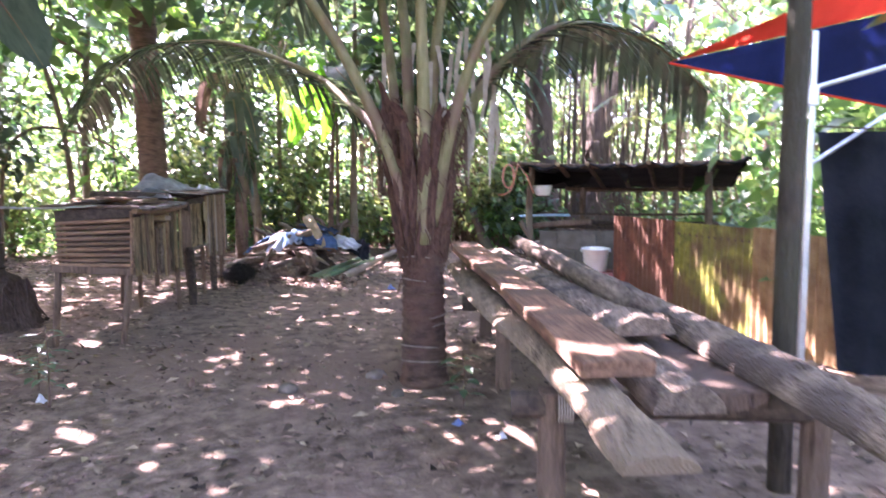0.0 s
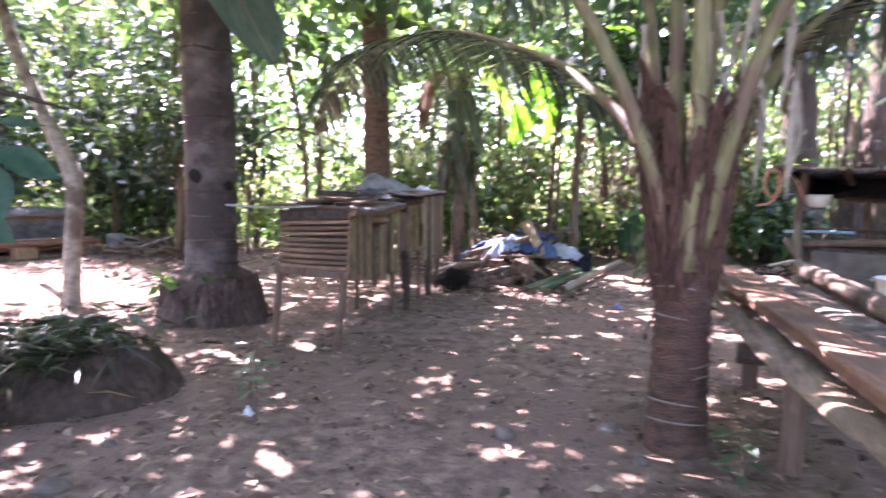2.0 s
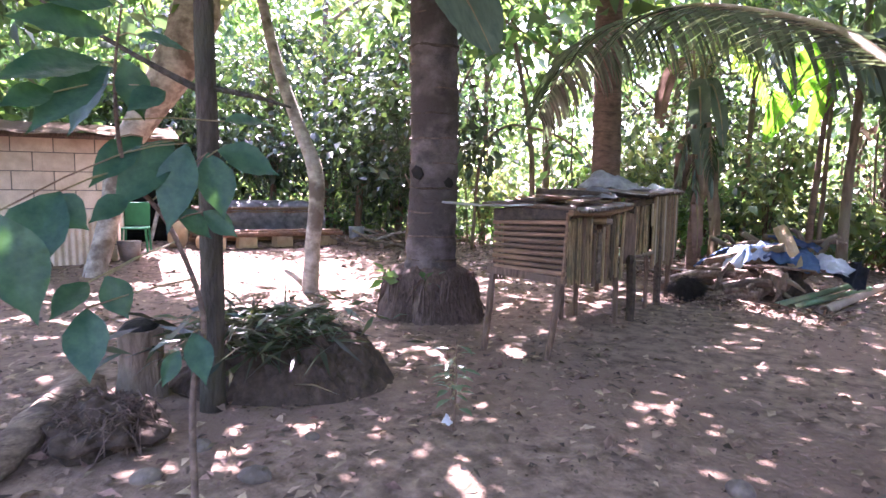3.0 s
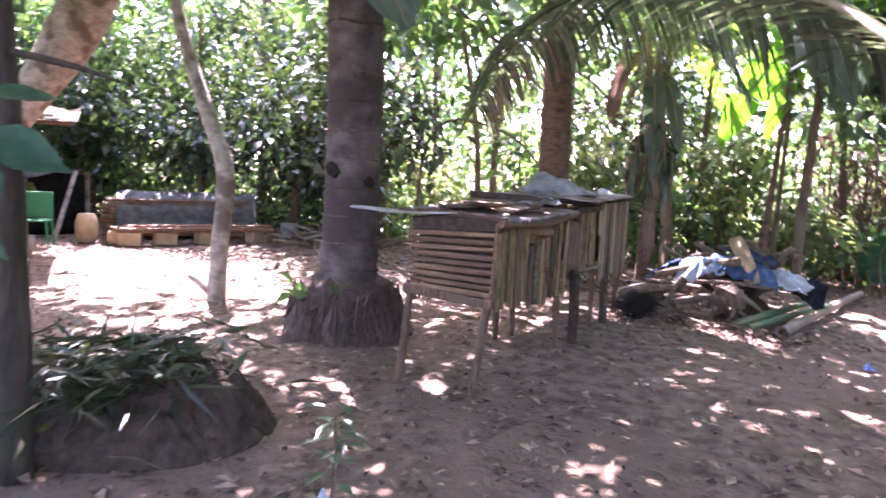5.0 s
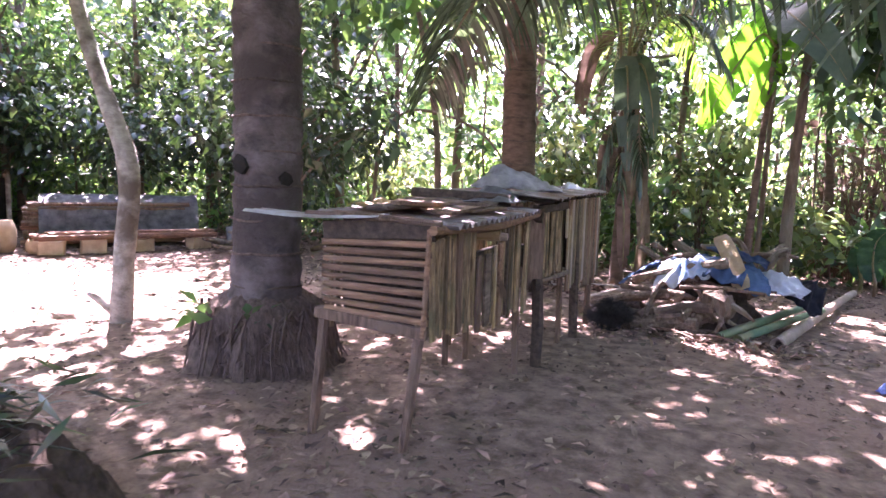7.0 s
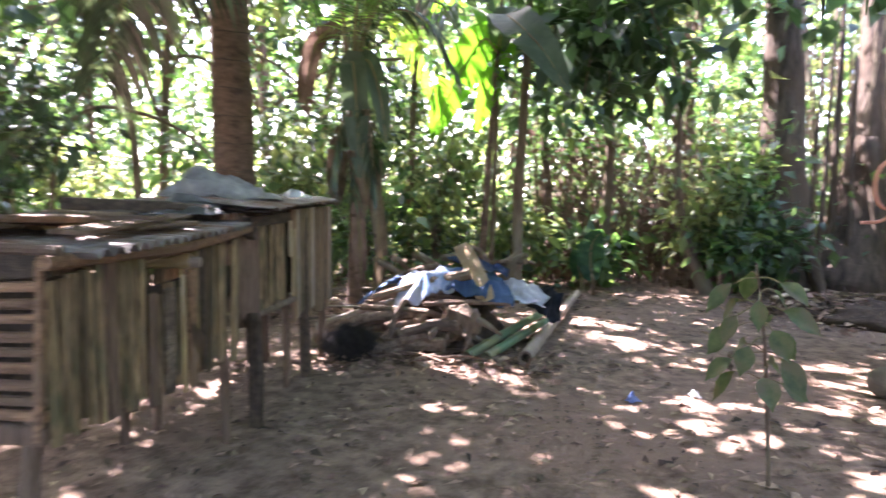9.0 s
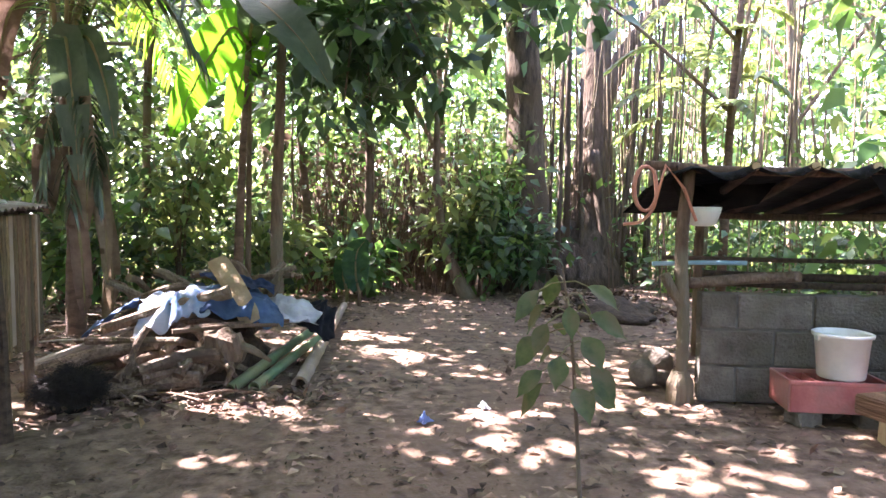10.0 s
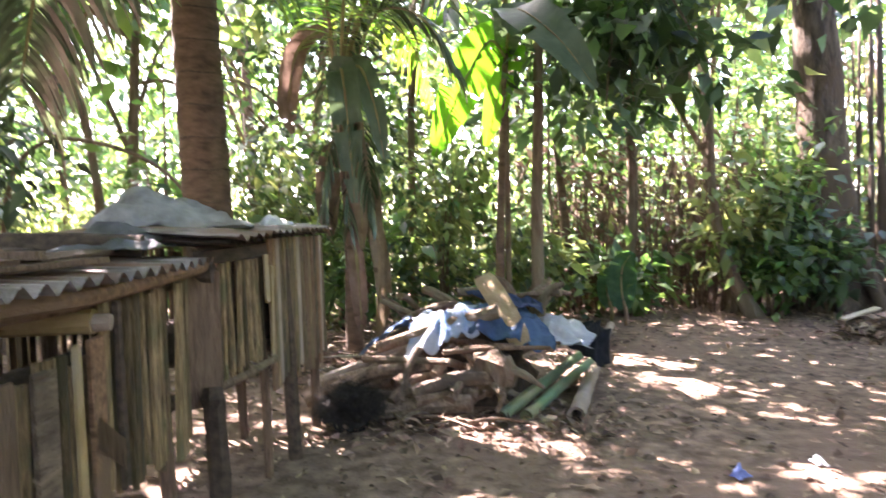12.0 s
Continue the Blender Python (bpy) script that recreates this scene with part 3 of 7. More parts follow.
# ---------------------------------------------------------------- raised coop of bamboo slats
def corrugated(width, length, pitch=0.076, amp=0.011, thick=0.0025, sag=0.0, wobble=0.004):
    """A corrugated sheet: waves across x, length along y, from the origin."""
    bm = bmesh.new()
    nx, ny = int(width / pitch * 6), 8
    for side in (0, 1):
        rows = []
        for j in range(ny + 1):
            y = length * j / ny
            rows.append([bm.verts.new((width * i / nx, y, amp * math.sin(2 * math.pi * (width * i / nx) / pitch) + side * thick
                                       - sag * math.sin(math.pi * j / ny) + wobble * noise.noise((i * 0.15, j * 0.7, width)))) for i in range(nx + 1)])
        for a, b in zip(rows, rows[1:]):
            for i in range(nx):
                q = (a[i], a[i + 1], b[i + 1], b[i])
                bm.faces.new(q if side else q[::-1])
    return bm


def half_slat(length, width, thick, axis):
    """A split bamboo slat, rounded on its outer side. axis: 'z' upright, 'x' lying."""
    bm = bmesh.new()
    prof = [(-0.5, 0), (-0.38, 0.75), (0, 1), (0.38, 0.75), (0.5, 0), (0, -0.25)]
    segs, rows = 3, []
    for j in range(segs + 1):
        u = length * j / segs
        k = 1 + 0.05 * math.sin(j * 2.1)
        rows.append([bm.verts.new((a * width * k, -b * thick, u) if axis == "z" else (u, -b * thick, a * width * k)) for a, b in prof])
    for a, b in zip(rows, rows[1:]):
        for i in range(6):
            bm.faces.new((a[i], a[(i + 1) % 6], b[(i + 1) % 6], b[i]))
    bm.faces.new(rows[0][::-1])
    bm.faces.new(rows[-1])
    bmesh.ops.recalc_face_normals(bm, faces=bm.faces)
    return bm


COOP = pose(-2.165, 4.01, 0, 0, 0, 15.4)


def coop_side(y):
    """How far out the slatted side stands at y: the near bay, then the far bay, which splays outwards."""
    return 0.068 + 0.02 * y if y < 1.46 else 0.125 + 0.10 * (y - 1.5)


def coop():
    c = thing("chicken_coop", "raised chicken coop of weathered bamboo slats on wooden legs", "coop", COOP)
    T = Matrix.Translation
    # legs
    legs = [((-0.035, -0.045), (0.03, -0.02), 0.56, 0.024), ((-0.49, -0.045), (-0.445, -0.01), 0.58, 0.024),
            ((0.10, 1.22), (0.075, 1.22), 0.60, 0.023), ((-0.345, 1.20), (-0.37, 1.22), 0.62, 0.022), ((-0.283, 1.385), (-0.29, 1.385), 0.62, 0.024),
            ((0.175, 1.42), (0.160, 1.45), 0.50, 0.036), ((-0.50, 1.62), (-0.48, 1.62), 0.98, 0.028),
            ((0.235, 2.28), (0.205, 2.28), 0.98, 0.036), ((0.17, 2.06), (0.15, 2.10), 0.60, 0.020), ((0.24, 2.80), (0.23, 2.80), 0.98, 0.026), ((-0.46, 2.75), (-0.46, 2.75), 0.98, 0.03), ((-0.10, 2.62), (-0.12, 2.60), 0.66, 0.024)]
    for (ax, ay), (bx, by), h, r in legs:
        part("leg", tube_bm([(ax, ay, -0.03), ((ax + bx) / 2 + 0.006, (ay + by) / 2, h / 2), (bx, by, h)], [r * 0.9, r, r], 7, jag=0.12), TIMBER_DARK if r > 0.035 else TIMBER, c)
    part("post_head", tube_bm([(0.160, 1.45, 0.46), (0.158, 1.45, 0.51), (0.155, 1.46, 0.545)], [0.036, 0.042, 0.034], 8, jag=0.2), TIMBER_DARK, c, "charred head of the stout leg")
    # lower and upper rails
    for a, b, r, m in [((-0.48, 0.0, 0.545), (0.06, 0.0, 0.515), 0.024, TIMBER), ((0.035, -0.02, 0.535), (0.06, 1.42, 0.52), 0.020, TIMBER),
                       ((-0.42, -0.02, 0.55), (-0.42, 1.42, 0.52), 0.020, TIMBER), ((0.10, 1.48, 0.575), (0.225, 2.85, 0.555), 0.022, TIMBER),
                       ((0.045, 0.02, 0.92), (0.07, 1.42, 0.90), 0.018, TIMBER), ((-0.42, 0.02, 0.93), (-0.42, 1.45, 0.93), 0.018, TIMBER),
                       ((0.10, 1.48, 1.00), (0.225, 2.86, 1.01), 0.022, TIMBER), ((-0.48, 1.50, 1.02), (-0.46, 2.86, 1.02), 0.022, TIMBER),
                       ((-0.48, 1.50, 0.60), (-0.46, 2.85, 0.60), 0.02, TIMBER), ((-0.48, 2.83, 0.60), (0.22, 2.83, 0.58), 0.02, TIMBER),
                       ((0.13, 1.48, 0.52), (0.23, 2.02, 0.53), 0.016, BARK)]:
        part("rail", tube_bm([a, ((a[0] + b[0]) / 2, (a[1] + b[1]) / 2, (a[2] + b[2]) / 2 - 0.006), b], r, 7, jag=0.08), m, c)
    # floors, and added dark boards that stand in for shade behind the slats
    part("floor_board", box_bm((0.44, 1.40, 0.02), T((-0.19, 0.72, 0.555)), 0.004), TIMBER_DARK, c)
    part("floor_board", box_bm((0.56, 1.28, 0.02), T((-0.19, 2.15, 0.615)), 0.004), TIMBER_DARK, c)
    # front slats, lying
    slat = half_slat(0.50, 0.030, 0.013, "x")
    first = None
    for i in range(9):
        m = pose(-0.438 + random.uniform(-.008, .008), -0.030 + random.uniform(-.003, .003), 0.575 - 0.0015 * i + i * 0.0385, random.uniform(-4, 4), 2.2 - 0.5 * i + random.uniform(-0.5, 0.5), 0)
        if first is None:
            first = part("slat", slat, SLAT_FRONT, c)
            first.matrix_local = m
        else:
            o = new("slat", first.data)
            o.parent, o.matrix_local = c, m @ Matrix.Diagonal((random.uniform(0.98, 1.01) + 0.004 * i, 1, random.uniform(0.82, 1.06), 1))
    part("header_board", box_bm((0.53, 0.022, 0.080), pose(-0.175, -0.034, 0.936, 0, -3.0, 0), 0.004), TIMBER_DARK, c)
    part("sill_board", box_bm((0.55, 0.026, 0.050), pose(-0.205, -0.040, 0.532, 0, 4.5, 0), 0.005), TIMBER, c)
    part("corner_stick", tube_bm([(0.050, -0.045, 0.50), (0.070, -0.045, 0.95)], [0.013, 0.012], 6, jag=0.1), SLAT_FRONT, c)
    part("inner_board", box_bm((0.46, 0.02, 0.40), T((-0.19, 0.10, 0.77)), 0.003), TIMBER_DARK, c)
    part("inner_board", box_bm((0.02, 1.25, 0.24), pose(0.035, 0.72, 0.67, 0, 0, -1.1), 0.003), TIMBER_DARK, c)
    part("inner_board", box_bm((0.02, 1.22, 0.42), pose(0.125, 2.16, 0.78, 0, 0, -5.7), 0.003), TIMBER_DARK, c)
    # upright slats along the side
    shapes = []
    for w in (0.026, 0.034, 0.044):
        b = half_slat(0.50, w, 0.015, "z")
        me = bpy.data.meshes.new("slat")
        b.to_mesh(me)
        b.free()
        me.materials.append(SLAT)
        shapes.append(me)

    def upright(x, y, z0, h, turn, tilt=0.0, pick=None):
        pick = random.choice((0, 0, 1, 1, 2)) if pick is None else pick
        o = new("slat", shapes[pick])
        o.parent = c
        o.matrix_local = pose(x, y, z0, 0, 0, turn) @ pose(0, 0, 0, random.uniform(-1.5, 1.5), tilt + random.uniform(-1.6, 1.6), 0) @ Matrix.Diagonal((1, 1, h / 0.5, 1))
        return (0.026, 0.034, 0.044)[pick]

    y = -0.01
    while y < 1.40:
        low = 0.495 - 0.085 * y + random.uniform(-.028, .03)
        high = 0.80 if 0.46 < y < 0.86 else 0.925
        y += upright(coop_side(y) + random.uniform(-.008, .014), y, low, high - low + random.uniform(-.03, .012), 90, 1.2) * random.uniform(0.96, 1.14)
    y = 1.56
    while y < 2.04:
        low = 0.545 + random.uniform(-.03, .03)
        y += upright(coop_side(y) + random.uniform(-.008, .010), y, low, 0.955 - low, 84) * random.uniform(1.0, 1.18)
    # the far end's longer boards stand proud and hang lower
    y = 2.05
    while y < 2.86:
        low = 0.40 - 0.03 * (y - 2.0) + random.uniform(-.045, .035)
        w = random.choice((0.036, 0.046, 0.058))
        part("side_board", box_bm((0.013, w, 1.035 - low), pose(coop_side(y) + 0.030, y + w / 2, (1.035 + low) / 2, random.uniform(-1.5, 1.5), 0, -6), 0.003, 0.002), random.choice([SLAT, SLAT_FRONT, SLAT, BAMBOO_BROWN]), c)
        y += w * random.uniform(0.98, 1.08)
    part("side_board", box_bm((0.012, 0.030, 0.40), pose(coop_side(2.0) + 0.045, 2.035, 0.72, -3, 0, -6), 0.003, 0.002), BAMBOO_TAN, c, "pale yellow split bamboo")
    part("side_board", box_bm((0.012, 0.040, 0.20), pose(coop_side(2.0) + 0.040, 1.985, 0.87, 2, 0, -6), 0.003, 0.002), BAMBOO_TAN, c, "pale yellow split bamboo")
    y = 0.05
    while y < 2.84:
        upright(-0.445 if y < 1.46 else -0.50, y, 0.47 if y < 1.46 else 0.56, 0.46, -90)
        y += random.uniform(0.055, 0.075)
    for k in range(12):
        upright(-0.46 + 0.06 * k, 2.88, 0.50, 0.52, 180)
    # broad board that closes the step between the bays, and boards nailed on the side
    part("side_board", box_bm((0.020, 0.13, 0.46), pose(0.118, 1.49, 0.705, 0, 0, -46), 0.004, 0.002), TIMBER, c, "broad brown board between the bays")
    for y0, z0, h, w, m in [(1.30, 0.375, 0.52, 0.045, SLAT), (0.93, 0.42, 0.48, 0.030, TIMBER_DARK), (0.82, 0.38, 0.445, 0.060, SLAT_FRONT), (0.745, 0.38, 0.44, 0.026, BAMBOO_TAN),
                            (0.62, 0.42, 0.37, 0.075, SLAB), (0.50, 0.41, 0.38, 0.050, TIMBER), (0.24, 0.46, 0.46, 0.055, TIMBER), (1.12, 0.40, 0.50, 0.04, SLAT)]:
        part("side_board", box_bm((0.014, w, h), T((coop_side(y0) + 0.022, y0, z0 + h / 2)), 0.003, 0.002), m, c)
    bm = bmesh.new()
    vs = [(0.118, 0.80, 0.64), (0.118, 0.92, 0.55), (0.118, 0.92, 0.47), (0.118, 0.79, 0.57)]
    f = bm.faces.new([bm.verts.new(v) for v in vs])
    bmesh.ops.solidify(bm, geom=[f], thickness=0.012)
    part("patch_board", bm, TIMBER, c)
    # poles under the eaves
    part("eave_pole", tube_bm([(0.10, -0.08, 0.950), (0.125, 0.75, 0.925), (0.135, 1.56, 0.955)], [0.021, 0.024, 0.022], 9, jag=0.08), SLAT_FRONT, c, "dry bamboo pole under the eave")
    part("eave_pole", tube_bm([(-0.52, -0.05, 0.990), (-0.2, -0.05, 0.990), (0.12, -0.04, 0.975)], [0.014, 0.016, 0.014], 9, jag=0.05), TIMBER, c, "thin pole across the front")
    part("eave_pole", tube_bm([(-0.38, 0.82, 0.862), (-0.10, 0.83, 0.862), (0.098, 0.84, 0.861)], [0.029, 0.031, 0.030], 12, jag=0.02), BAMBOO_TAN, c, "stout dry bamboo pole jutting from the side")
    part("eave_pole", tube_bm([(0.098, 0.84, 0.858), (0.135, 0.845, 0.857)], [0.022, 0.020], 8, jag=0.1), BAMBOO_BROWN, c, "rough pole end")
    part("beam", box_bm((0.050, 0.62, 0.052), pose(0.155, 1.78, 0.985, 1.0, 0, -5.7), 0.005, 0.003), TIMBER_DARK, c, "grey squared beam over the slats")
    part("beam", tube_bm([(-0.30, 1.47, 0.96), (0.16, 1.50, 0.93)], 0.036, 9, jag=0.08), TIMBER_DARK, c)
    # roof sheets of the near bay
    for x0, y0, ln, w, z, rx, ry, rz, m in [(-0.54, 0.02, 0.71, 0.84, 0.990, 0.3, 2.6, 0, ZINC), (-0.55, 0.78, 0.72, 0.76, 0.990, 0.8, 2.4, 1.0, ZINC)]:
        o = part("roof_sheet", corrugated(w, ln, 0.076, 0.013), m, c, "weathered corrugated roof sheet")
        o.matrix_local = pose(x0, y0, z, rx, ry, rz) @ pose(0, w, 0, 0, 0, -90)
    o = part("roof_sheet", corrugated(0.20, 0.62, 0.076, 0.006, 0.003, 0.015), ZINC_PALE, c, "thin pale sheet jutting past the front")
    o.matrix_local = pose(-0.80, 0.02, 0.990, 0, -1.5, -80)
    o = part("roof_sheet", corrugated(0.42, 0.50, 0.1, 0.006, 0.004, 0.012, 0.014), RUST_TAN, c, "rusty orange sheet lying on the roof")
    o.matrix_local = pose(-0.44, 0.16, 1.026, 1, 2, 12)
    for x0, y0, w, l, r, m in [(0.02, 0.12, 0.10, 0.55, 6, TIMBER), (-0.22, 0.08, 0.12, 0.66, -4, TIMBER_DARK), (-0.05, 0.72, 0.09, 0.55, 10, TIMBER), (-0.36, 0.70, 0.11, 0.52, -12, TIMBER_DARK), (0.04, 0.52, 0.08, 0.4, -8, TIMBER)]:
        part("roof_board", box_bm((w, l, 0.014), pose(x0, y0 + l / 2, 1.022 + 0.012 * random.random() - 0.045 * max(0, x0 + 0.4), 0.5, 2.4, r), 0.003, 0.004), m, c)
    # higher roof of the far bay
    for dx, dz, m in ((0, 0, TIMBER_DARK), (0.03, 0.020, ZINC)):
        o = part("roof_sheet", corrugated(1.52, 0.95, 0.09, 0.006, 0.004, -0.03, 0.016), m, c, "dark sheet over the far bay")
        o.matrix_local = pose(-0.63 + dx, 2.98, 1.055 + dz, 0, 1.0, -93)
    return c


coop()


def heap(name, label, category, size, m, material, seed, bumps=5, thick=0.02, dome=1.0):
    """A crumpled sheet lying in folds over something."""
    rng = random.Random(seed)
    bm = bmesh.new()
    nx, ny = 26, 20
    humps = [(rng.uniform(-.35, .35), rng.uniform(-.35, .35), rng.uniform(0.12, 0.3), rng.uniform(0.4, 1)) for _ in range(bumps)]
    rows = []
    for j in range(ny + 1):
        row = []
        for i in range(nx + 1):
            u, v = i / nx - 0.5, j / ny - 0.5
            edge = 1 + 0.30 * noise.noise((u * 3, v * 3, seed)) + 0.10 * noise.noise((u * 9, v * 9, seed))
            h = sum(k * math.exp(-((u - a) ** 2 + (v - b) ** 2) / (2 * s * s)) for a, b, s, k in humps)
            fold = 0.38 * noise.noise((u * 5 + seed, v * 9, 0.3)) + 0.10 * noise.noise((u * 15, v * 15, seed))
            fall = max(0.0, 1 - (max(abs(u), abs(v)) / 0.5) ** 3)
            row.append(bm.verts.new((u * size[0] * edge, v * size[1] * edge, size[2] * ((dome * 0.55 * h / max(1, bumps * 0.35) + fold) * (0.25 + 0.75 * fall) + 0.15 * dome * fall))))
        rows.append(row)
    for a, b in zip(rows, rows[1:]):
        for i in range(nx):
            bm.faces.new((a[i], a[i + 1], b[i + 1], b[i]))
    bmesh.ops.solidify(bm, geom=bm.faces[:], thickness=thick * 0.3)
    ob = part(name, bm, material, None, smooth=True)
    ob.matrix_world = m
    return tagged(ob, label, category)


heap("sack", "grey-white crumpled sack lying on the coop roof", "sack", (0.58, 0.62, 0.15), COOP @ pose(-0.14, 2.02, 1.085, 0, 0, 10), SACK, 31, 7)
heap("plastic_bag", "small crumpled white plastic bag on the coop roof", "bag", (0.16, 0.15, 0.07), COOP @ pose(0.12, 2.55, 1.09, 0, 0, 30), LITTER_WHITE, 4, 3)
heap("torn_sheet", "torn grey plastic sheet draped over the coop roof", "sheet", (0.46, 0.42, 0.10), COOP @ pose(-0.14, 1.44, 1.02, 0, 0, -8), TARP_GREY, 6, 4)
ob = part("roof_log", tube_bm([COOP @ Vector((-0.62, 1.26, 1.060)), COOP @ Vector((-0.2, 1.30, 1.045)), COOP @ Vector((0.0, 1.34, 1.030))], [0.036, 0.038, 0.034], 9, jag=0.08), TIMBER_DARK)
tagged(ob, "dark charred log lying across the coop roof", "log")
for k, (x, y, r) in enumerate([(-0.10, 0.66, 25), (-0.32, 0.90, -10), (-0.15, 0.35, 70)]):
    ob = part("wood_scrap", box_bm((0.34, 0.07, 0.016), COOP @ pose(x, y, 1.030 + 0.004 * k, 1, 2, r), 0.003, 0.004), TIMBER)
    tagged(ob, "weathered scrap board lying on the coop roof", "board", "scraps on the coop roof")


# ---------------------------------------------------------------- lumber laid on trestles
def half_log(pts, width, thick, material, name, label, flat_up=False, seed=0):
    """A slab sawn off a log: round on one side, flat on the other."""
    rng = random.Random(seed)
    line = smooth_line(pts, 26)
    bm, rows = bmesh.new(), []
    prof = [(math.cos(a), math.sin(a)) for a in (math.pi * k / 14 for k in range(15))]
    for i, p in enumerate(line):
        d = (line[min(i + 1, len(line) - 1)] - line[max(i - 1, 0)]).normalized()
        s = d.cross(Vector((0, 0, 1))).normalized()
        w = width * (1 + 0.12 * noise.noise((i * 0.12, seed, 0)) + 0.05 * noise.noise((i * 0.7, seed, 4)))
        sg = -1 if flat_up else 1
        rows.append([bm.verts.new(p + s * (a * w / 2) + Vector((0, 0, sg * b * thick * (1 + 0.20 * noise.noise((i * 0.16, a * 2, seed)) + 0.22 * noise.noise((i * 0.6, a * 5, seed + 3)))))) for a, b in prof])
    for a, b in zip(rows, rows[1:]):
        for k in range(15):
            bm.faces.new((a[k], a[(k + 1) % 15], b[(k + 1) % 15], b[k]))
    bm.faces.new(rows[0][::-1])
    bm.faces.new(rows[-1])
    bmesh.ops.recalc_face_normals(bm, faces=bm.faces)
    return tagged(part(name, bm, material, smooth=False), label, "timber", "lumber on the trestles")


half_log([(0.86, 0.78, 0.555), (0.74, 1.5, 0.56), (0.50, 2.5, 0.565), (0.27, 3.85, 0.57)], 0.16, 0.036, SLAB_TAN, "log_slab", "tan debarked log slab lying on trestles", seed=1)
half_log([(1.03, 1.74, 0.605), (0.94, 2.2, 0.585), (0.78, 3.0, 0.585), (0.50, 4.3, 0.59)], 0.22, 0.06, SLAB, "log_slab", "grey rough bark slab lying beside the plank", seed=2)
half_log([(1.05, 1.27, 0.500), (0.99, 1.7, 0.505), (0.91, 2.2, 0.51)], 0.20, 0.075, SLAB, "log_slab", "short rounded bark slab under the plank", False, seed=3)
half_log([(1.20, 1.32, 0.545), (1.14, 1.8, 0.55), (1.06, 2.3, 0.55)], 0.16, 0.05, TIMBER, "log_slab", "dark curled bark slab under the log", True, seed=8)
# long sawn plank
bm = box_bm((0.195, 3.32, 0.045), Matrix.Identity(4), 0.005)
bmesh.ops.subdivide_edges(bm, edges=[e for e in bm.edges if abs(e.verts[0].co.y - e.verts[1].co.y) > 1], cuts=14)
for v in bm.verts:
    v.co.x += 0.022 * noise.noise((v.co.y * 1.3, v.co.x * 4, 2))
    v.co.z += 0.006 * noise.noise((v.co.y * 0.9, 0, 5))
ob = part("plank", bm, PLANK)
ob.matrix_world = pose(0.555, 2.84, 0.650, 0.3, 1.0, 10.4)
tagged(ob, "long reddish sawn plank lying on log slabs", "timber", "lumber on the trestles")
half_log([(1.43, 0.60, 0.545), (1.37, 1.2, 0.55), (1.19, 2.2, 0.565), (0.99, 3.3, 0.58), (0.80, 4.62, 0.59)], 0.17, 0.075, SLAB, "log_slab", "long grey bark-covered slab lying along the lumber", seed=5)
ob = part("pole", tube_bm(smooth_line([(1.02, 2.15, 0.665), (0.90, 3.0, 0.672), (0.68, 4.55, 0.68)], 9), list(np.linspace(0.05, 0.045, 19)), 10, jag=0.07), SLAB, smooth=True)
tagged(ob, "grey pole resting on top of the bark slab", "timber", "lumber on the trestles")


def trestle(y, xa, xb, z, h, inset=0.22):
    t = thing("trestle", "low timber trestle of posts and a bearer under the lumber", "trestle", Matrix.Translation(((xa + xb) / 2, y, 0)), "trestles")
    half = (xb - xa) / 2
    part("bearer", tube_bm([(-half, 0, z), (0, 0.01, z + 0.003), (half, 0, z)], 0.042, 9, jag=0.06), TIMBER_DARK, t)
    for x in (-half + inset, half - 0.06):
        part("post", tube_bm([(x, 0, -0.05), (x, 0.004, h / 2), (x, 0, h)], [0.045, 0.043, 0.041], 9, jag=0.08), TIMBER, t)
    return t


t1 = trestle(1.46, 0.58, 1.52, 0.455, 0.50, 0.12)
trestle(3.05, 0.34, 1.12, 0.470, 0.47)
trestle(4.20, 0.22, 1.02, 0.480, 0.48)
# wire wound round the nearest bearer
bm = bmesh.new()
for k in range(6):
    pts = [(-0.33 + 0.008 * k, 0.052 * math.cos(a), 0.455 + 0.052 * math.sin(a)) for a in (6.2832 * i / 14 for i in range(15))]
    tube(bm, pts, 0.0028, 4)
part("binding_wire", bm, SCAR, t1, "pale wire wound round the bearer")

# ---------------------------------------------------------------- post, canopy, cloth and sheet fence
ob = part("post", tube_bm([(1.56, 1.92, -0.1), (1.555, 1.92, 0.9), (1.565, 1.92, 2.0), (1.57, 1.93, 3.2)], [0.042, 0.040, 0.039, 0.036], 14, jag=0.06), BARK_DARK, smooth=True)
tagged(ob, "upright rough grey-brown wooden post set in the dirt", "post")


def panel_sheet(name, corners, nu, nv, sag, material, label, parent=None, thick=0.004, ripple=0.0):
    a, b, c, d = map(Vector, corners)
    bm, rows = bmesh.new(), []
    up = (b - a).cross(d - a).normalized()
    for j in range(nv + 1):
        v = j / nv
        row = []
        for i in range(nu + 1):
            u = i / nu
            p = (a.lerp(b, u)).lerp(d.lerp(c, u), v)
            p += Vector((0, 0, -sag * math.sin(math.pi * u) * math.sin(math.pi * v)))
            p += up * ripple * (math.sin(u * 21 + v * 1.5) + 0.6 * noise.noise((u * 9, v * 3, ripple * 100)))
            row.append(bm.verts.new(p))
        rows.append(row)
    for p, q in zip(rows, rows[1:]):
        for i in range(nu):
            bm.faces.new((p[i], p[i + 1], q[i + 1], q[i]))
    bmesh.ops.solidify(bm, geom=bm.faces[:], thickness=thick)
    return part(name, bm, material, parent, label, smooth=True)


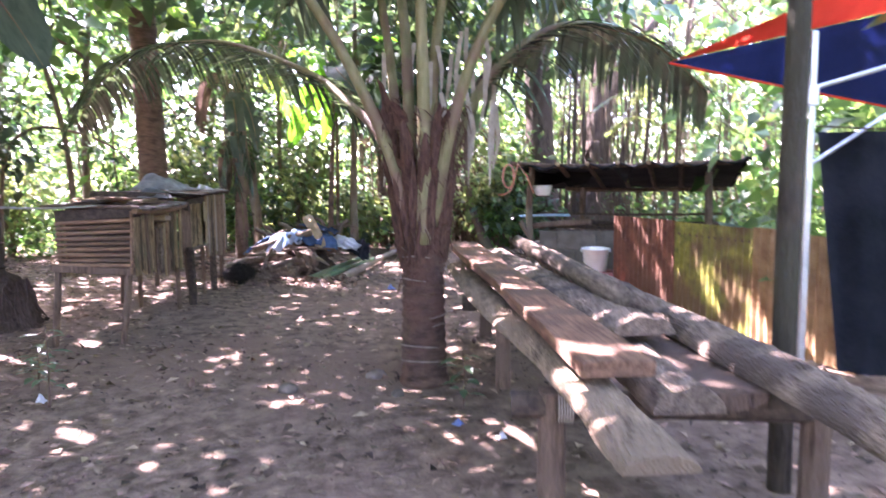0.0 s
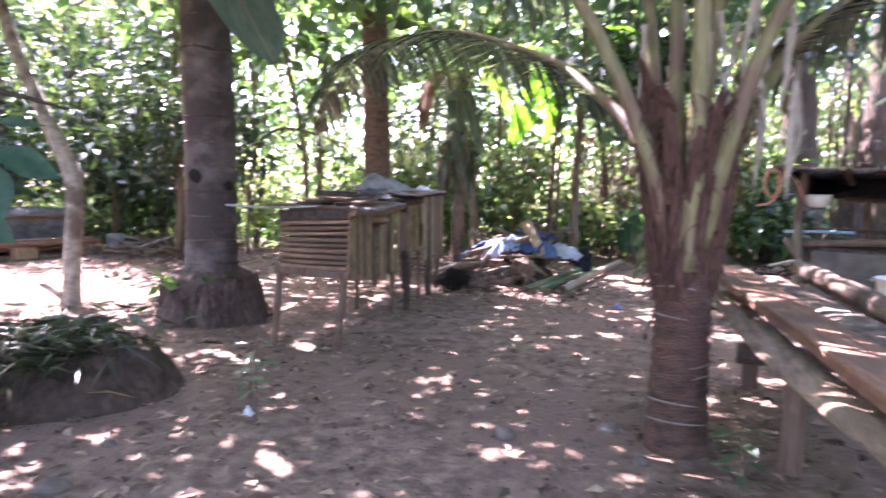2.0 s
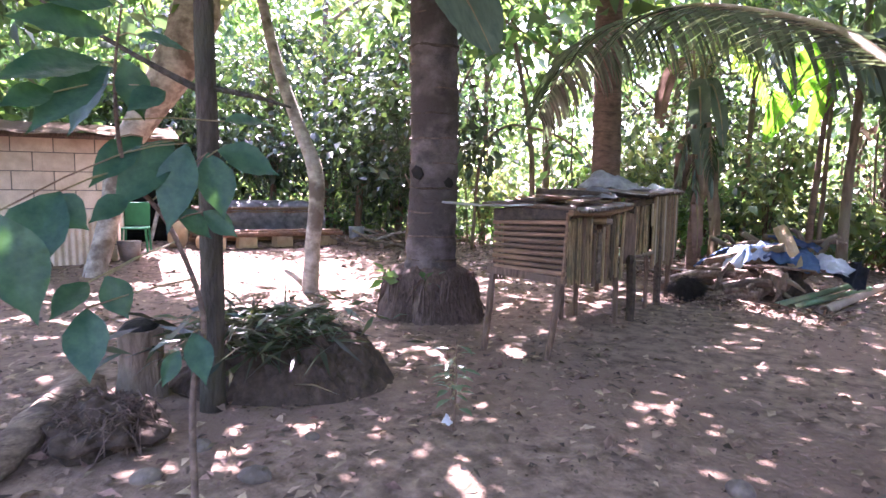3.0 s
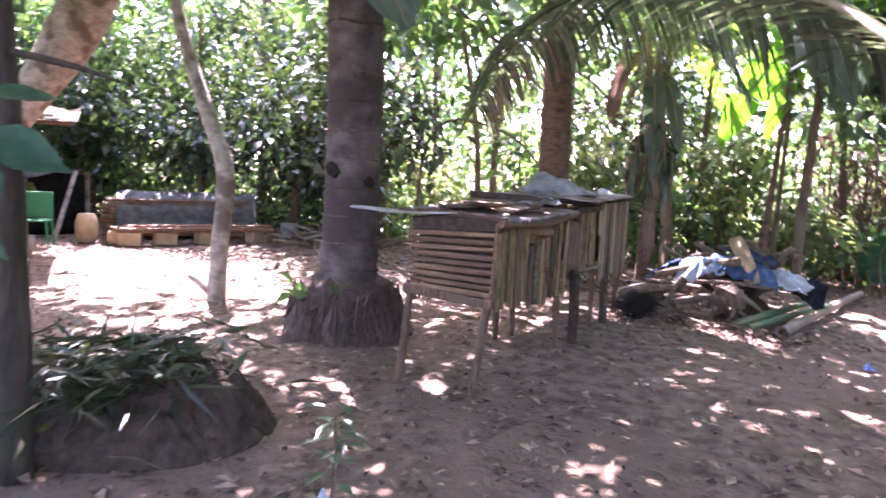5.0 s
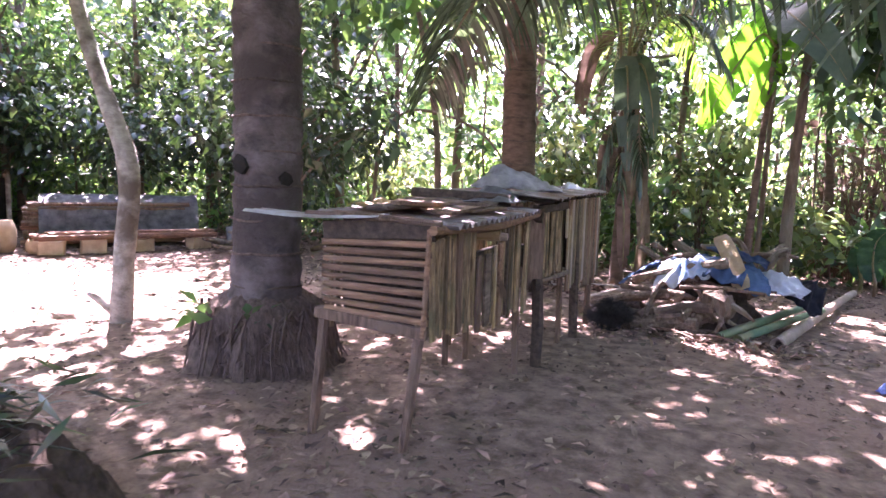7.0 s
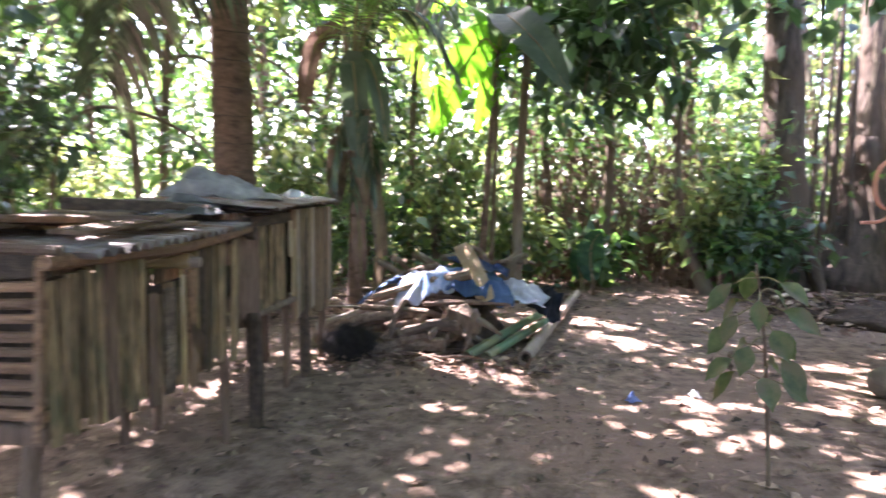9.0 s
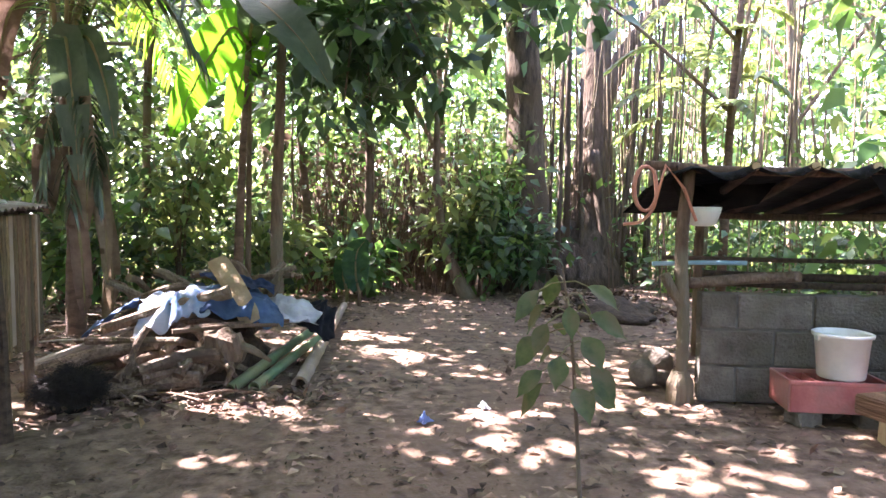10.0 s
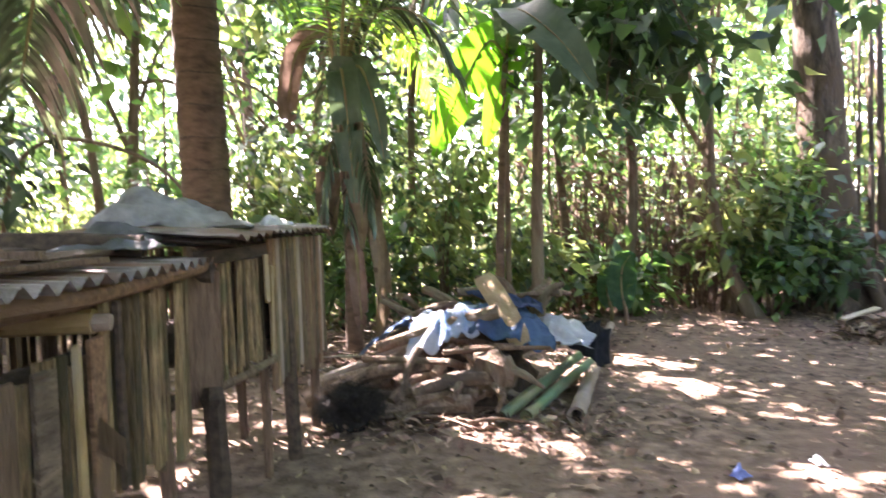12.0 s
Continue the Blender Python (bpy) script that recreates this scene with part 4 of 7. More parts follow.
def canopy():
    c = thing("market_canopy", "folding canopy with red and blue fabric on galvanised legs", "canopy", Matrix.Translation((2.02, 2.95, 0)))
    o = Vector((2.02, 2.95, 0))
    L = lambda *p: [Vector(q) - o for q in p]
    panel_sheet("roof_panel", L((1.43, 3.11, 1.74), (3.05, 3.56, 2.13), (3.3, 3.36, 2.52), (2.2, 3.2, 2.06)), 14, 8, 0.03, CANOPY_RED, "red canopy fabric", c)
    panel_sheet("roof_panel", L((1.43, 3.112, 1.738), (3.05, 3.562, 2.128), (3.25, 3.85, 1.50), (2.2, 3.42, 1.632)), 14, 8, 0.02, CANOPY_BLUE, "dark blue canopy fabric", c)
    part("trim", tube_bm(L((1.43, 3.11, 1.735), (2.2, 3.42, 1.628), (3.25, 3.85, 1.495)), 0.007, 5), CANOPY_RED, c, "red edging")
    part("leg", box_bm((0.03, 0.03, 1.85), Matrix.Translation((0.02, -0.08, 0.90)), 0.003), STEEL, c)
    part("sleeve", box_bm((0.05, 0.05, 0.09), Matrix.Translation((0.02, -0.08, 1.52)), 0.004), STEEL, c, "pale plastic corner sleeve")
    part("strut", tube_bm(L((2.05, 2.86, 1.56), (2.55, 2.95, 1.70)), 0.011, 6), STEEL, c)
    part("strut", tube_bm(L((2.05, 2.86, 1.20), (2.60, 2.95, 1.55)), 0.009, 6), STEEL, c)
    part("foot", box_bm((0.09, 0.09, 0.012), Matrix.Translation((0.02, -0.08, -0.005)), 0.002), STEEL, c)


canopy()
ob = panel_sheet("hanging_cloth", ((2.13, 2.99, 1.36), (3.0, 2.75, 1.33), (3.05, 2.72, 0.12), (2.24, 2.90, 0.16)), 40, 22, 0.0, CLOTH_BLACK, "", thick=0.006, ripple=0.022)
tagged(ob, "black cloth hanging in folds from a line", "cloth")
ob = part("clothes_line", tube_bm([(2.06, 2.88, 1.38), (2.5, 2.87, 1.35), (3.2, 2.7, 1.38)], 0.004, 5), TIMBER_DARK)
tagged(ob, "thin dark line tied to the canopy leg", "line")


def sheet_fence():
    f = thing("sheet_fence", "low fence of old rusty and mossy corrugated metal sheets", "fence", Matrix.Translation((1.66, 6.05, 0)))
    run = Vector((2.60 - 1.66, 3.35 - 6.05, 0))
    length = run.length
    turn = math.degrees(math.atan2(run.y, run.x))
    f.matrix_world = pose(1.66, 6.05, 0, 0, 0, turn)
    y = 0.0
    for w, h, m in ((1.02, 0.80, RUST), (0.98, 0.79, RUST_GREEN), (0.45, 0.80, RUST_TAN), (0.45, 0.78, RUST_TAN)):
        s = part("sheet", corrugated(w, h, 0.076, 0.009, 0.003, 0.0, 0.006), m, f)
        s.matrix_local = pose(y, 0, 0.0, 90 + random.uniform(-1.5, 1.5), 0, 0)
        y += w - 0.03
    part("rail", tube_bm([(-0.05, 0.03, 0.70), (length / 2, 0.035, 0.69), (length, 0.03, 0.70)], 0.02, 7, jag=0.1), TIMBER, f)
    for x in (0.03, 1.0, 1.95, length - 0.1):
        part("stake", tube_bm([(x, 0.05, -0.1), (x, 0.05, 0.78)], [0.026, 0.022], 7, jag=0.1), TIMBER, f)


sheet_fence()


# ---------------------------------------------------------------- open shed with a block wall and a black sheet roof
def block_wall(name, label, m, length, courses, bl, bh, bt, material, category="wall", first=0.0):
    w = thing(name, label, category, m, kind="structure")
    part("mortar_core", box_bm((length - 0.012, bt - 0.02, courses * bh - 0.008), Matrix.Translation((length / 2, 0, courses * bh / 2 - 0.004))), MORTAR, w)
    shapes = {}
    for r in range(courses):
        x = -(bl / 2 if r % 2 == 0 else 0) + first
        while x < length - 0.02:
            a, b = max(x, 0), min(x + bl, length)
            key = round(b - a, 3)
            if b - a > 0.04:
                if key not in shapes:
                    me = bpy.data.meshes.new("block")
                    g = box_bm((b - a - 0.012, bt, bh - 0.012), Matrix.Identity(4), 0.006, 0.002)
                    g.to_mesh(me)
                    g.free()
                    me.materials.append(material)
                    shapes[key] = me
                o = new("block", shapes[key])
                o.parent, o.matrix_local = w, pose((a + b) / 2, random.uniform(-.003, .003), (r + 0.5) * bh, random.uniform(-.4, .4), 0, random.uniform(-.4, .4))
            x += bl
    return w


SHED = pose(0.97, 6.64, 0, 0, 0, -14)
block_wall("low_wall", "low grey concrete block wall of the shed", SHED, 1.85, 3, 0.40, 0.207, 0.11, BLOCK)
block_wall("low_wall", "low grey concrete block side wall of the shed", SHED @ pose(1.79, 0.06, 0, 0, 0, 90), 1.5, 3, 0.40, 0.207, 0.11, BLOCK)


def shed():
    s = thing("shed", "open shed with wooden posts and a sagging black plastic roof", "shed", SHED)
    P = lambda name, pts, r, m=TIMBER, label="": part(name, tube_bm(smooth_line(pts, 4), r, 8, jag=0.08), m, s, label, smooth=True)
    P("post", [(-0.10, -0.05, -0.1), (-0.09, -0.05, 0.45), (-0.11, -0.04, 0.85), (-0.08, -0.03, 1.30)], 0.036, BARK)
    part("post_foot", tube_bm([(-0.10, -0.05, -0.05), (-0.10, -0.05, 0.10), (-0.10, -0.05, 0.17)], [0.085, 0.075, 0.045], 9, jag=0.1), BARK, s)
    P("post", [(0.30, 1.2, -0.1), (0.30, 1.2, 0.6), (0.31, 1.2, 1.06)], 0.032, BARK)
    P("post", [(1.70, 0.10, -0.1), (1.70, 0.10, 0.7), (1.69, 0.10, 1.22)], 0.036, BARK)
    P("post", [(1.75, 1.25, -0.1), (1.75, 1.25, 0.7), (1.75, 1.25, 1.04)], 0.034, BARK)
    P("brace", [(-0.20, -0.06, 0.72), (-0.15, -0.05, 0.62), (-0.10, -0.04, 0.54)], 0.028, BARK)
    # rails above the wall
    P("rail", [(-0.10, 0.0, 0.66), (0.35, 0.02, 0.70), (0.55, 0.02, 0.71)], 0.032, BARK)
    P("rail", [(-0.12, 0.42, 0.78), (0.9, 0.45, 0.77), (1.85, 0.45, 0.78)], 0.014, TIMBER_DARK)
    P("rail", [(0.10, 0.30, 0.69), (0.9, 0.32, 0.675), (1.85, 0.32, 0.68)], 0.026, TIMBER_DARK)
    P("rail", [(0.12, 0.22, 0.65), (0.9, 0.24, 0.635), (1.85, 0.24, 0.64)], 0.022, TIMBER_DARK)
    P("pipe", [(-0.24, 0.10, 0.765), (0.06, 0.12, 0.775), (0.30, 0.14, 0.775)], 0.013, BLUE_PIPE, "pale blue pipe")
    # rafters with round ends towards the yard
    for k in range(6):
        x = 0.22 + 0.30 * k
        P("rafter", [(x, -0.20, 1.315), (x + 0.02, 0.55, 1.18), (x + 0.03, 1.45, 1.04)], 0.026, TIMBER_DARK)
        part("rafter_end", tube_bm([(x, -0.206, 1.3155), (x, -0.200, 1.315)], 0.022, 10), CUT, s)
    P("beam", [(-0.32, -0.03, 1.335), (0.2, -0.04, 1.30), (1.0, -0.02, 1.29), (1.9, 0.0, 1.31)], 0.026, TIMBER)
    P("beam", [(0.1, 1.2, 1.05), (1.0, 1.22, 1.03), (1.95, 1.22, 1.04)], 0.026, TIMBER)
    # black sheet: sagging, with a ragged front edge
    bm, rows = bmesh.new(), []
    nx, ny = 46, 20
    for j in range(ny + 1):
        row = []
        for i in range(nx + 1):
            u, v = i / nx, j / ny
            x, y = -0.20 + 2.25 * u, -0.24 + 1.85 * v
            rag = 0.05 * noise.noise((u * 14, 0.3, 4)) * max(0, 1 - v * 4)
            scal = -0.055 * abs(math.sin((x - 0.22) / 0.30 * math.pi)) * max(0, 1 - v * 2.2)
            z = 1.352 - 0.30 * v + scal + 0.018 * noise.noise((u * 9, v * 5, 1)) + 0.06 * max(0, u - 0.75) * 2 * (1 - v)
            if j == 0:
                z -= 0.03 + 0.06 * max(0, noise.noise((u * 11, 2.2, 0)))
            row.append(bm.verts.new((x, y + rag, z)))
        rows.append(row)
    for a, b in zip(rows, rows[1:]):
        for i in range(nx):
            bm.faces.new((a[i], a[i + 1], b[i + 1], b[i]))
    bmesh.ops.solidify(bm, geom=bm.faces[:], thickness=0.006)
    part("roof_sheet", bm, TARP_BLACK, s, "sagging black plastic roof sheet", smooth=True)
    for pts in (((-0.16, -0.1, 1.33), (-0.08, 0.5, 1.29), (0.45, 0.55, 1.2), (-0.05, 0.1, 1.06)), ((0.78, -0.21, 1.27), (0.98, -0.2, 1.275), (0.90, -0.19, 1.11)),
                ((0.05, 0.4, 1.29), (0.55, 0.4, 1.26), (0.45, 0.42, 1.12), (0.25, 0.42, 1.08))):
        bm = bmesh.new()
        bm.faces.new([bm.verts.new(p) for p in pts])
        bmesh.ops.solidify(bm, geom=bm.faces[:], thickness=0.005)
        part("roof_flap", bm, TARP_BLACK, s, "torn flap of the black sheet")
    return s


shed()
# coiled hose hung on the post
bm = bmesh.new()
loop = [(-0.33 + 0.062 * math.cos(a) + 0.012 * k / 26, -0.09, 1.20 + 0.125 * math.sin(a)) for k, a in ((k, 1.4 + k * 0.42) for k in range(26))]
tube(bm, [SHED @ Vector(p) for p in loop + [(-0.22, -0.10, 1.33), (-0.12, -0.10, 1.2), (-0.05, -0.1, 1.02)]], 0.009, 6)
tube(bm, [SHED @ Vector(p) for p in smooth_line([(-0.28, -0.09, 1.30), (-0.27, -0.09, 1.12), (-0.34, -0.09, 1.02), (-0.44, -0.09, 1.0)], 5)], 0.009, 6)
tagged(part("hose", bm, ROPE, smooth=True), "faded red hose coiled over the beam end", "hose")
ob = part("hanging_bowl", tube_bm([SHED @ Vector((0.02, 0.05, z)) for z in (0.99, 1.0, 1.07, 1.10)], [0.045, 0.075, 0.10, 0.105], 16, caps=True), PAIL, smooth=True)
tagged(ob, "pale plastic bowl hanging under the shed roof", "bowl")


def pail():
    p = thing("pail", "white plastic tub with a thick rim standing on the crate", "pail", pose(1.50, 6.17, 0.235, 0, 0, 0))
    bm, n, rows = bmesh.new(), 28, []
    prof = [(0.0, 0.0), (0.105, 0.0), (0.11, 0.008), (0.128, 0.21), (0.140, 0.213), (0.142, 0.228), (0.134, 0.232), (0.124, 0.222), (0.103, 0.014), (0, 0.012)]
    for r, z in prof:
        rows.append([bm.verts.new((max(r, 0.002) * math.cos(a), max(r, 0.002) * math.sin(a), z)) for a in (6.2832 * k / n for k in range(n))])
    for a, b in zip(rows, rows[1:]):
        for k in range(n):
            bm.faces.new((a[k], a[(k + 1) % n], b[(k + 1) % n], b[k]))
    bmesh.ops.recalc_face_normals(bm, faces=bm.faces)
    part("body", bm, PAIL, p, smooth=True)
    for sg in (-1, 1):
        part("lug", box_bm((0.016, 0.03, 0.03), Matrix.Translation((sg * 0.14, 0, 0.205)), 0.003), PAIL, p)
    return p


pail()


def crate():
    c = thing("crate", "faded red plastic bottle crate standing on blocks", "crate", pose(1.45, 6.20, 0.075, 0, 0, -14))
    w, d, h = 0.46, 0.26, 0.16
    for name, size, at in (("side", (w, 0.014, h), (0, -d / 2, h / 2)), ("side", (w, 0.014, h), (0, d / 2, h / 2)), ("side", (0.014, d, h), (-w / 2, 0, h / 2)),
                           ("side", (0.014, d, h), (w / 2, 0, h / 2)), ("base", (w - 0.02, d - 0.02, 0.012), (0, 0, 0.008)), ("rim", (w + 0.012, 0.02, 0.02), (0, -d / 2, h - 0.01)),
                           ("rim", (w + 0.012, 0.02, 0.02), (0, d / 2, h - 0.01))):
        part(name, box_bm(size, Matrix.Translation(at), 0.003), CRATE, c)
    for k in range(5):
        part("divider", box_bm((0.008, d - 0.02, h * 0.9), Matrix.Translation((-w / 2 + w * (k + 1) / 6, 0, h * 0.45))), CRATE, c)


crate()
for x, y, r in ((1.29, 6.16, 5), (1.60, 6.08, -20), (1.52, 6.28, 30)):
    ob = part("block", box_bm((0.13, 0.12, 0.08), pose(x, y, 0.036, 0, 0, r), 0.008, 0.004), BLOCK)
    tagged(ob, "broken concrete block propping the crate", "block", "blocks under the crate")
ob = part("slab", box_bm((0.42, 0.30, 0.035), pose(1.62, 5.78, 0.150, 2, 4, -20), 0.008, 0.005), CRATE)
tagged(ob, "dusty reddish board laid as a low step", "board")
for x, y in ((1.50, 5.80), (1.74, 5.74)):
    ob = part("block", box_bm((0.11, 0.16, 0.135), pose(x, y, 0.064, 0, 0, -18), 0.01, 0.006), CLAY)
    tagged(ob, "tan block under the low step", "block", "blocks under the step")


def lump(name, label, category, at, size, material, seed, group="", jag=0.12, sub=3):
    bm = bmesh.new()
    bmesh.ops.create_icosphere(bm, subdivisions=sub, radius=1.0)
    for v in bm.verts:
        k = 1 + jag * noise.noise(v.co * 1.7 + Vector((seed * 3.1, 0, 0))) + jag * 0.4 * noise.noise(v.co * 5 + Vector((0, seed, 0)))
        v.co = Vector((v.co.x * size[0], v.co.y * size[1], v.co.z * size[2])) * k
    ob = part(name, bm, material, smooth=True)
    ob.matrix_world = pose(*at, 0, 0, seed * 47 % 360)
    return tagged(ob, label, category, group)


lump("coconut", "dry grey-brown coconut lying on the ground", "coconut", (0.78, 6.93, 0.075), (0.095, 0.085, 0.085), HUSK, 1, "coconuts by the shed")
lump("coconut", "dry grey coconut lying against the wall", "coconut", (0.96, 7.12, 0.095), (0.11, 0.10, 0.10), HUSK, 2, "coconuts by the shed")
lump("stone", "small pale stone beside the coconuts", "stone", (0.90, 6.92, 0.045), (0.07, 0.06, 0.05), STONE, 3)


# ---------------------------------------------------------------- firewood pile with blue cloth
def log(name, label, a, b, r0, r1, material, group="sticks in the pile", bend=0.03, n=8, category="log"):
    a, b = Vector(a), Vector(b)
    mid = (a + b) / 2 + Vector((random.uniform(-bend, bend), random.uniform(-bend, bend), random.uniform(0, bend)))
    ob = part(name, tube_bm(smooth_line([a, mid, b], 5), list(np.linspace(r0, r1, 11)), n, jag=0.07), material, smooth=False)
    return tagged(ob, label, category, group)


def bamboo(name, label, a, b, r, material, group=""):
    a, b = Vector(a), Vector(b)
    ln = (b - a).length
    pts, rr = [], []
    k = int(ln / 0.05)
    node = random.uniform(0.2, 0.3)
    for i in range(k + 1):
        d = ln * i / k
        pts.append(a.lerp(b, i / k) + Vector((0, 0, 0.008 * math.sin(3 * i / k))))
        near = min((d % node), node - (d % node))
        rr.append(r * (1 - 0.25 * i / k) * (1.10 if near < 0.026 else 1.0))
    bm = tube_bm(pts, rr, 12, caps=False)
    # hollow end with a wall
    d = (b - a).normalized()
    tube(bm, [a, a + d * 0.12], [r * 0.78, r * 0.72], 12, caps=False)
    v0 = list(bm.verts)[:12]
    v1 = list(bm.verts)[-24:-12]
    for i in range(12):
        bm.faces.new((v0[i], v0[(i + 1) % 12], v1[(i + 1) % 12], v1[i]))
    ob = part(name, bm, material, smooth=True)
    return tagged(ob, label, "bamboo", group)


bamboo("bamboo_pole", "thick dry brown bamboo pole lying on the dirt", (-1.30, 6.98, 0.044), (-1.13, 9.9, 0.07), 0.045, BAMBOO_BROWN)
bamboo("bamboo_pole", "fresh green bamboo pole lying on the pile edge", (-1.69, 6.92, 0.036), (-1.26, 8.3, 0.16), 0.036, BAMBOO_GREEN, "green bamboo poles")
bamboo("bamboo_pole", "fresh green bamboo pole beside the pile", (-1.56, 6.97, 0.034), (-1.20, 8.3, 0.11), 0.033, BAMBOO_GREEN, "green bamboo poles")
# base of the heap
lump("soil_heap", "dark heap of rotting wood and soil", "heap", (-2.02, 7.62, 0.0), (0.46, 0.42, 0.40), MOUND, 5, jag=0.45, sub=4)


def root_stump():
    r = thing("root_stump", "gnarled upturned stump with twisted roots in the pile", "stump", Matrix.Translation((-1.74, 7.06, 0.20)))
    part("wood", tube_bm(smooth_line([(-0.12, 0.06, 0.04), (0.0, 0.0, 0.05), (0.12, -0.02, 0.02)], 4), [0.07, 0.10, 0.12, 0.13, 0.12, 0.11, 0.10, 0.08, 0.05], 11, jag=0.2), BARK, r)
    rr = random.Random(4)
    for k in range(17):
        a, e = rr.uniform(0, 6.28), rr.uniform(-0.9, 0.5)
        d = Vector((math.cos(a) * math.cos(e), math.sin(a) * math.cos(e), math.sin(e)))
        l = rr.uniform(0.16, 0.30)
        p = [Vector((rr.uniform(-.06, .08), 0, 0.03)), d * l * 0.5 + Vector((rr.uniform(-.04, .04), 0, rr.uniform(-.03, .05))), d * l + Vector((0, 0, -0.05))]
        p[2].z = max(p[2].z, -0.19)
        part("root", tube_bm(smooth_line(p, 4), list(np.linspace(rr.uniform(0.03, 0.05), 0.010, 9)), 7, jag=0.15), BARK, r)


root_stump()
for k in range(46):
    a = Vector((random.uniform(-2.6, -1.75), random.uniform(6.95, 7.75), 0))
    a.z = 0.06 + 0.30 * max(0.0, 1 - ((a.x + 2.0) / 0.6) ** 2) * min(1.0, (a.y - 6.8) / 0.5) * random.uniform(0.4, 1.0)
    ang = random.gauss(0.35, 0.7)
    d = Vector((math.cos(ang), math.sin(ang), random.uniform(-.12, .16))) * random.uniform(0.2, 0.5)
    log("log", "dry crooked branch in the firewood pile", a - d / 2, a + d / 2, random.uniform(.014, .036), random.uniform(.010, .024), random.choice([BARK, SLAB, TIMBER, BARK, BARK_RED]), bend=0.06)
log("log", "thick brown log at the foot of the pile", (-2.33, 6.84, 0.07), (-1.84, 6.92, 0.11), 0.045, 0.050, SLAB)
log("log", "split pale log lying over the pile front", (-2.15, 6.86, 0.17), (-1.75, 6.98, 0.24), 0.038, 0.045, SLAB)
log("log", "long grey stick across the pile", (-2.62, 6.95, 0.15), (-2.0, 7.3, 0.42), 0.030, 0.024, SLAB)
log("log", "long brown branch lying over the blue cloth", (-2.45, 7.15, 0.36), (-1.74, 7.25, 0.56), 0.032, 0.042, BARK)
log("log", "grey branch poking from the pile", (-2.80, 7.15, 0.13), (-2.1, 6.98, 0.30), 0.036, 0.03, SLAB)
log("log", "greenish pole at the back of the pile", (-2.95, 7.25, 0.10), (-2.2, 7.5, 0.34), 0.032, 0.03, BAMBOO_BROWN)
log("log", "brown pole at the back of the pile", (-2.85, 7.0, 0.06), (-2.35, 7.2, 0.22), 0.035, 0.03, BARK)
log("log", "thin stick lying along the pile", (-2.0, 6.95, 0.375), (-1.45, 7.2, 0.36), 0.014, 0.012, TIMBER)
log("log", "crooked brown stick over the cloth's edge", (-2.52, 7.10, 0.30), (-1.95, 6.92, 0.33), 0.022, 0.018, BARK)
log("log", "thin dark stick along the pile", (-1.9, 7.0, 0.39), (-1.40, 7.35, 0.36), 0.012, 0.011, TIMBER)
log("log", "upright-leaning grey stick in the pile", (-2.22, 6.86, 0.13), (-2.14, 6.98, 0.40), 0.022, 0.020, SLAB)
for k in range(30):
    a = Vector((random.uniform(-2.6, -1.6), random.uniform(7.5, 8.2), random.uniform(0.22, 0.52)))
    d = Vector((random.uniform(-.45, .45), random.uniform(-.3, .3), random.uniform(0.0, 0.22)))
    log("log", "gnarled brown branch at the back of the pile", a, a + d, random.uniform(.02, .05), random.uniform(.012, .03), BARK, bend=0.08)
for k in range(40):
    a = Vector((random.uniform(-2.6, -1.70), random.uniform(6.62, 7.2), random.uniform(0.015, 0.06)))
    ang = random.uniform(0, 3.14)
    d = Vector((math.cos(ang), math.sin(ang), 0.02)) * random.uniform(0.12, 0.4)
    log("stick", "short dry stick at the foot of the pile", a, a + d, random.uniform(.006, .014), .006, random.choice([SLAB, TIMBER, BARK]), "short sticks", 0.02, 5, "stick")


def pile_top(x, y):
    """Height of the woodpile's top at x, y: steep in front, flat behind."""
    t = min(1.0, max(0.0, (y - 6.85) / 0.45))
    return 0.57 * t * t * (3 - 2 * t) * max(0.12, 1 - ((x + 1.95) / 0.98) ** 2)


def drape(name, label, x0, x1, y0, y1, turn, lift, fold, material, seed):
    """A cloth that hangs over the pile in folds, with an uneven hem."""
    bm, rows, nx, ny = bmesh.new(), [], 40, 34
    cx, cy, ca, sa = (x0 + x1) / 2, (y0 + y1) / 2, math.cos(math.radians(turn)), math.sin(math.radians(turn))
    for j in range(ny + 1):
        row = []
        for i in range(nx + 1):
            u, v = i / nx * 2 - 1, j / ny * 2 - 1
            hem = 1 + 0.20 * noise.noise((u * 1.7, v * 1.7, seed)) + 0.07 * noise.noise((u * 6, v * 6, seed))
            p, q = u * hem * (x1 - x0) / 2, v * hem * (y1 - y0) / 2
            x, y = cx + p * ca - q * sa, cy + p * sa + q * ca
            crease = abs(noise.noise((x * 7 + seed, y * 3.5, 0.2))) + 0.5 * abs(noise.noise((x * 15, y * 9 + seed, 1.7)))
            row.append(bm.verts.new((x, y, pile_top(x, y) + lift + fold * (0.7 - 1.7 * crease) + 0.5 * fold * noise.noise((x * 3, y * 3, seed)))))
        rows.append(row)
    for a, b in zip(rows, rows[1:]):
        for i in range(nx):
            bm.faces.new((a[i], a[i + 1], b[i + 1], b[i]))
    bmesh.ops.solidify(bm, geom=bm.faces[:], thickness=0.006)
    return tagged(part(name, bm, material, smooth=True), label, "cloth", "cloths on the woodpile")


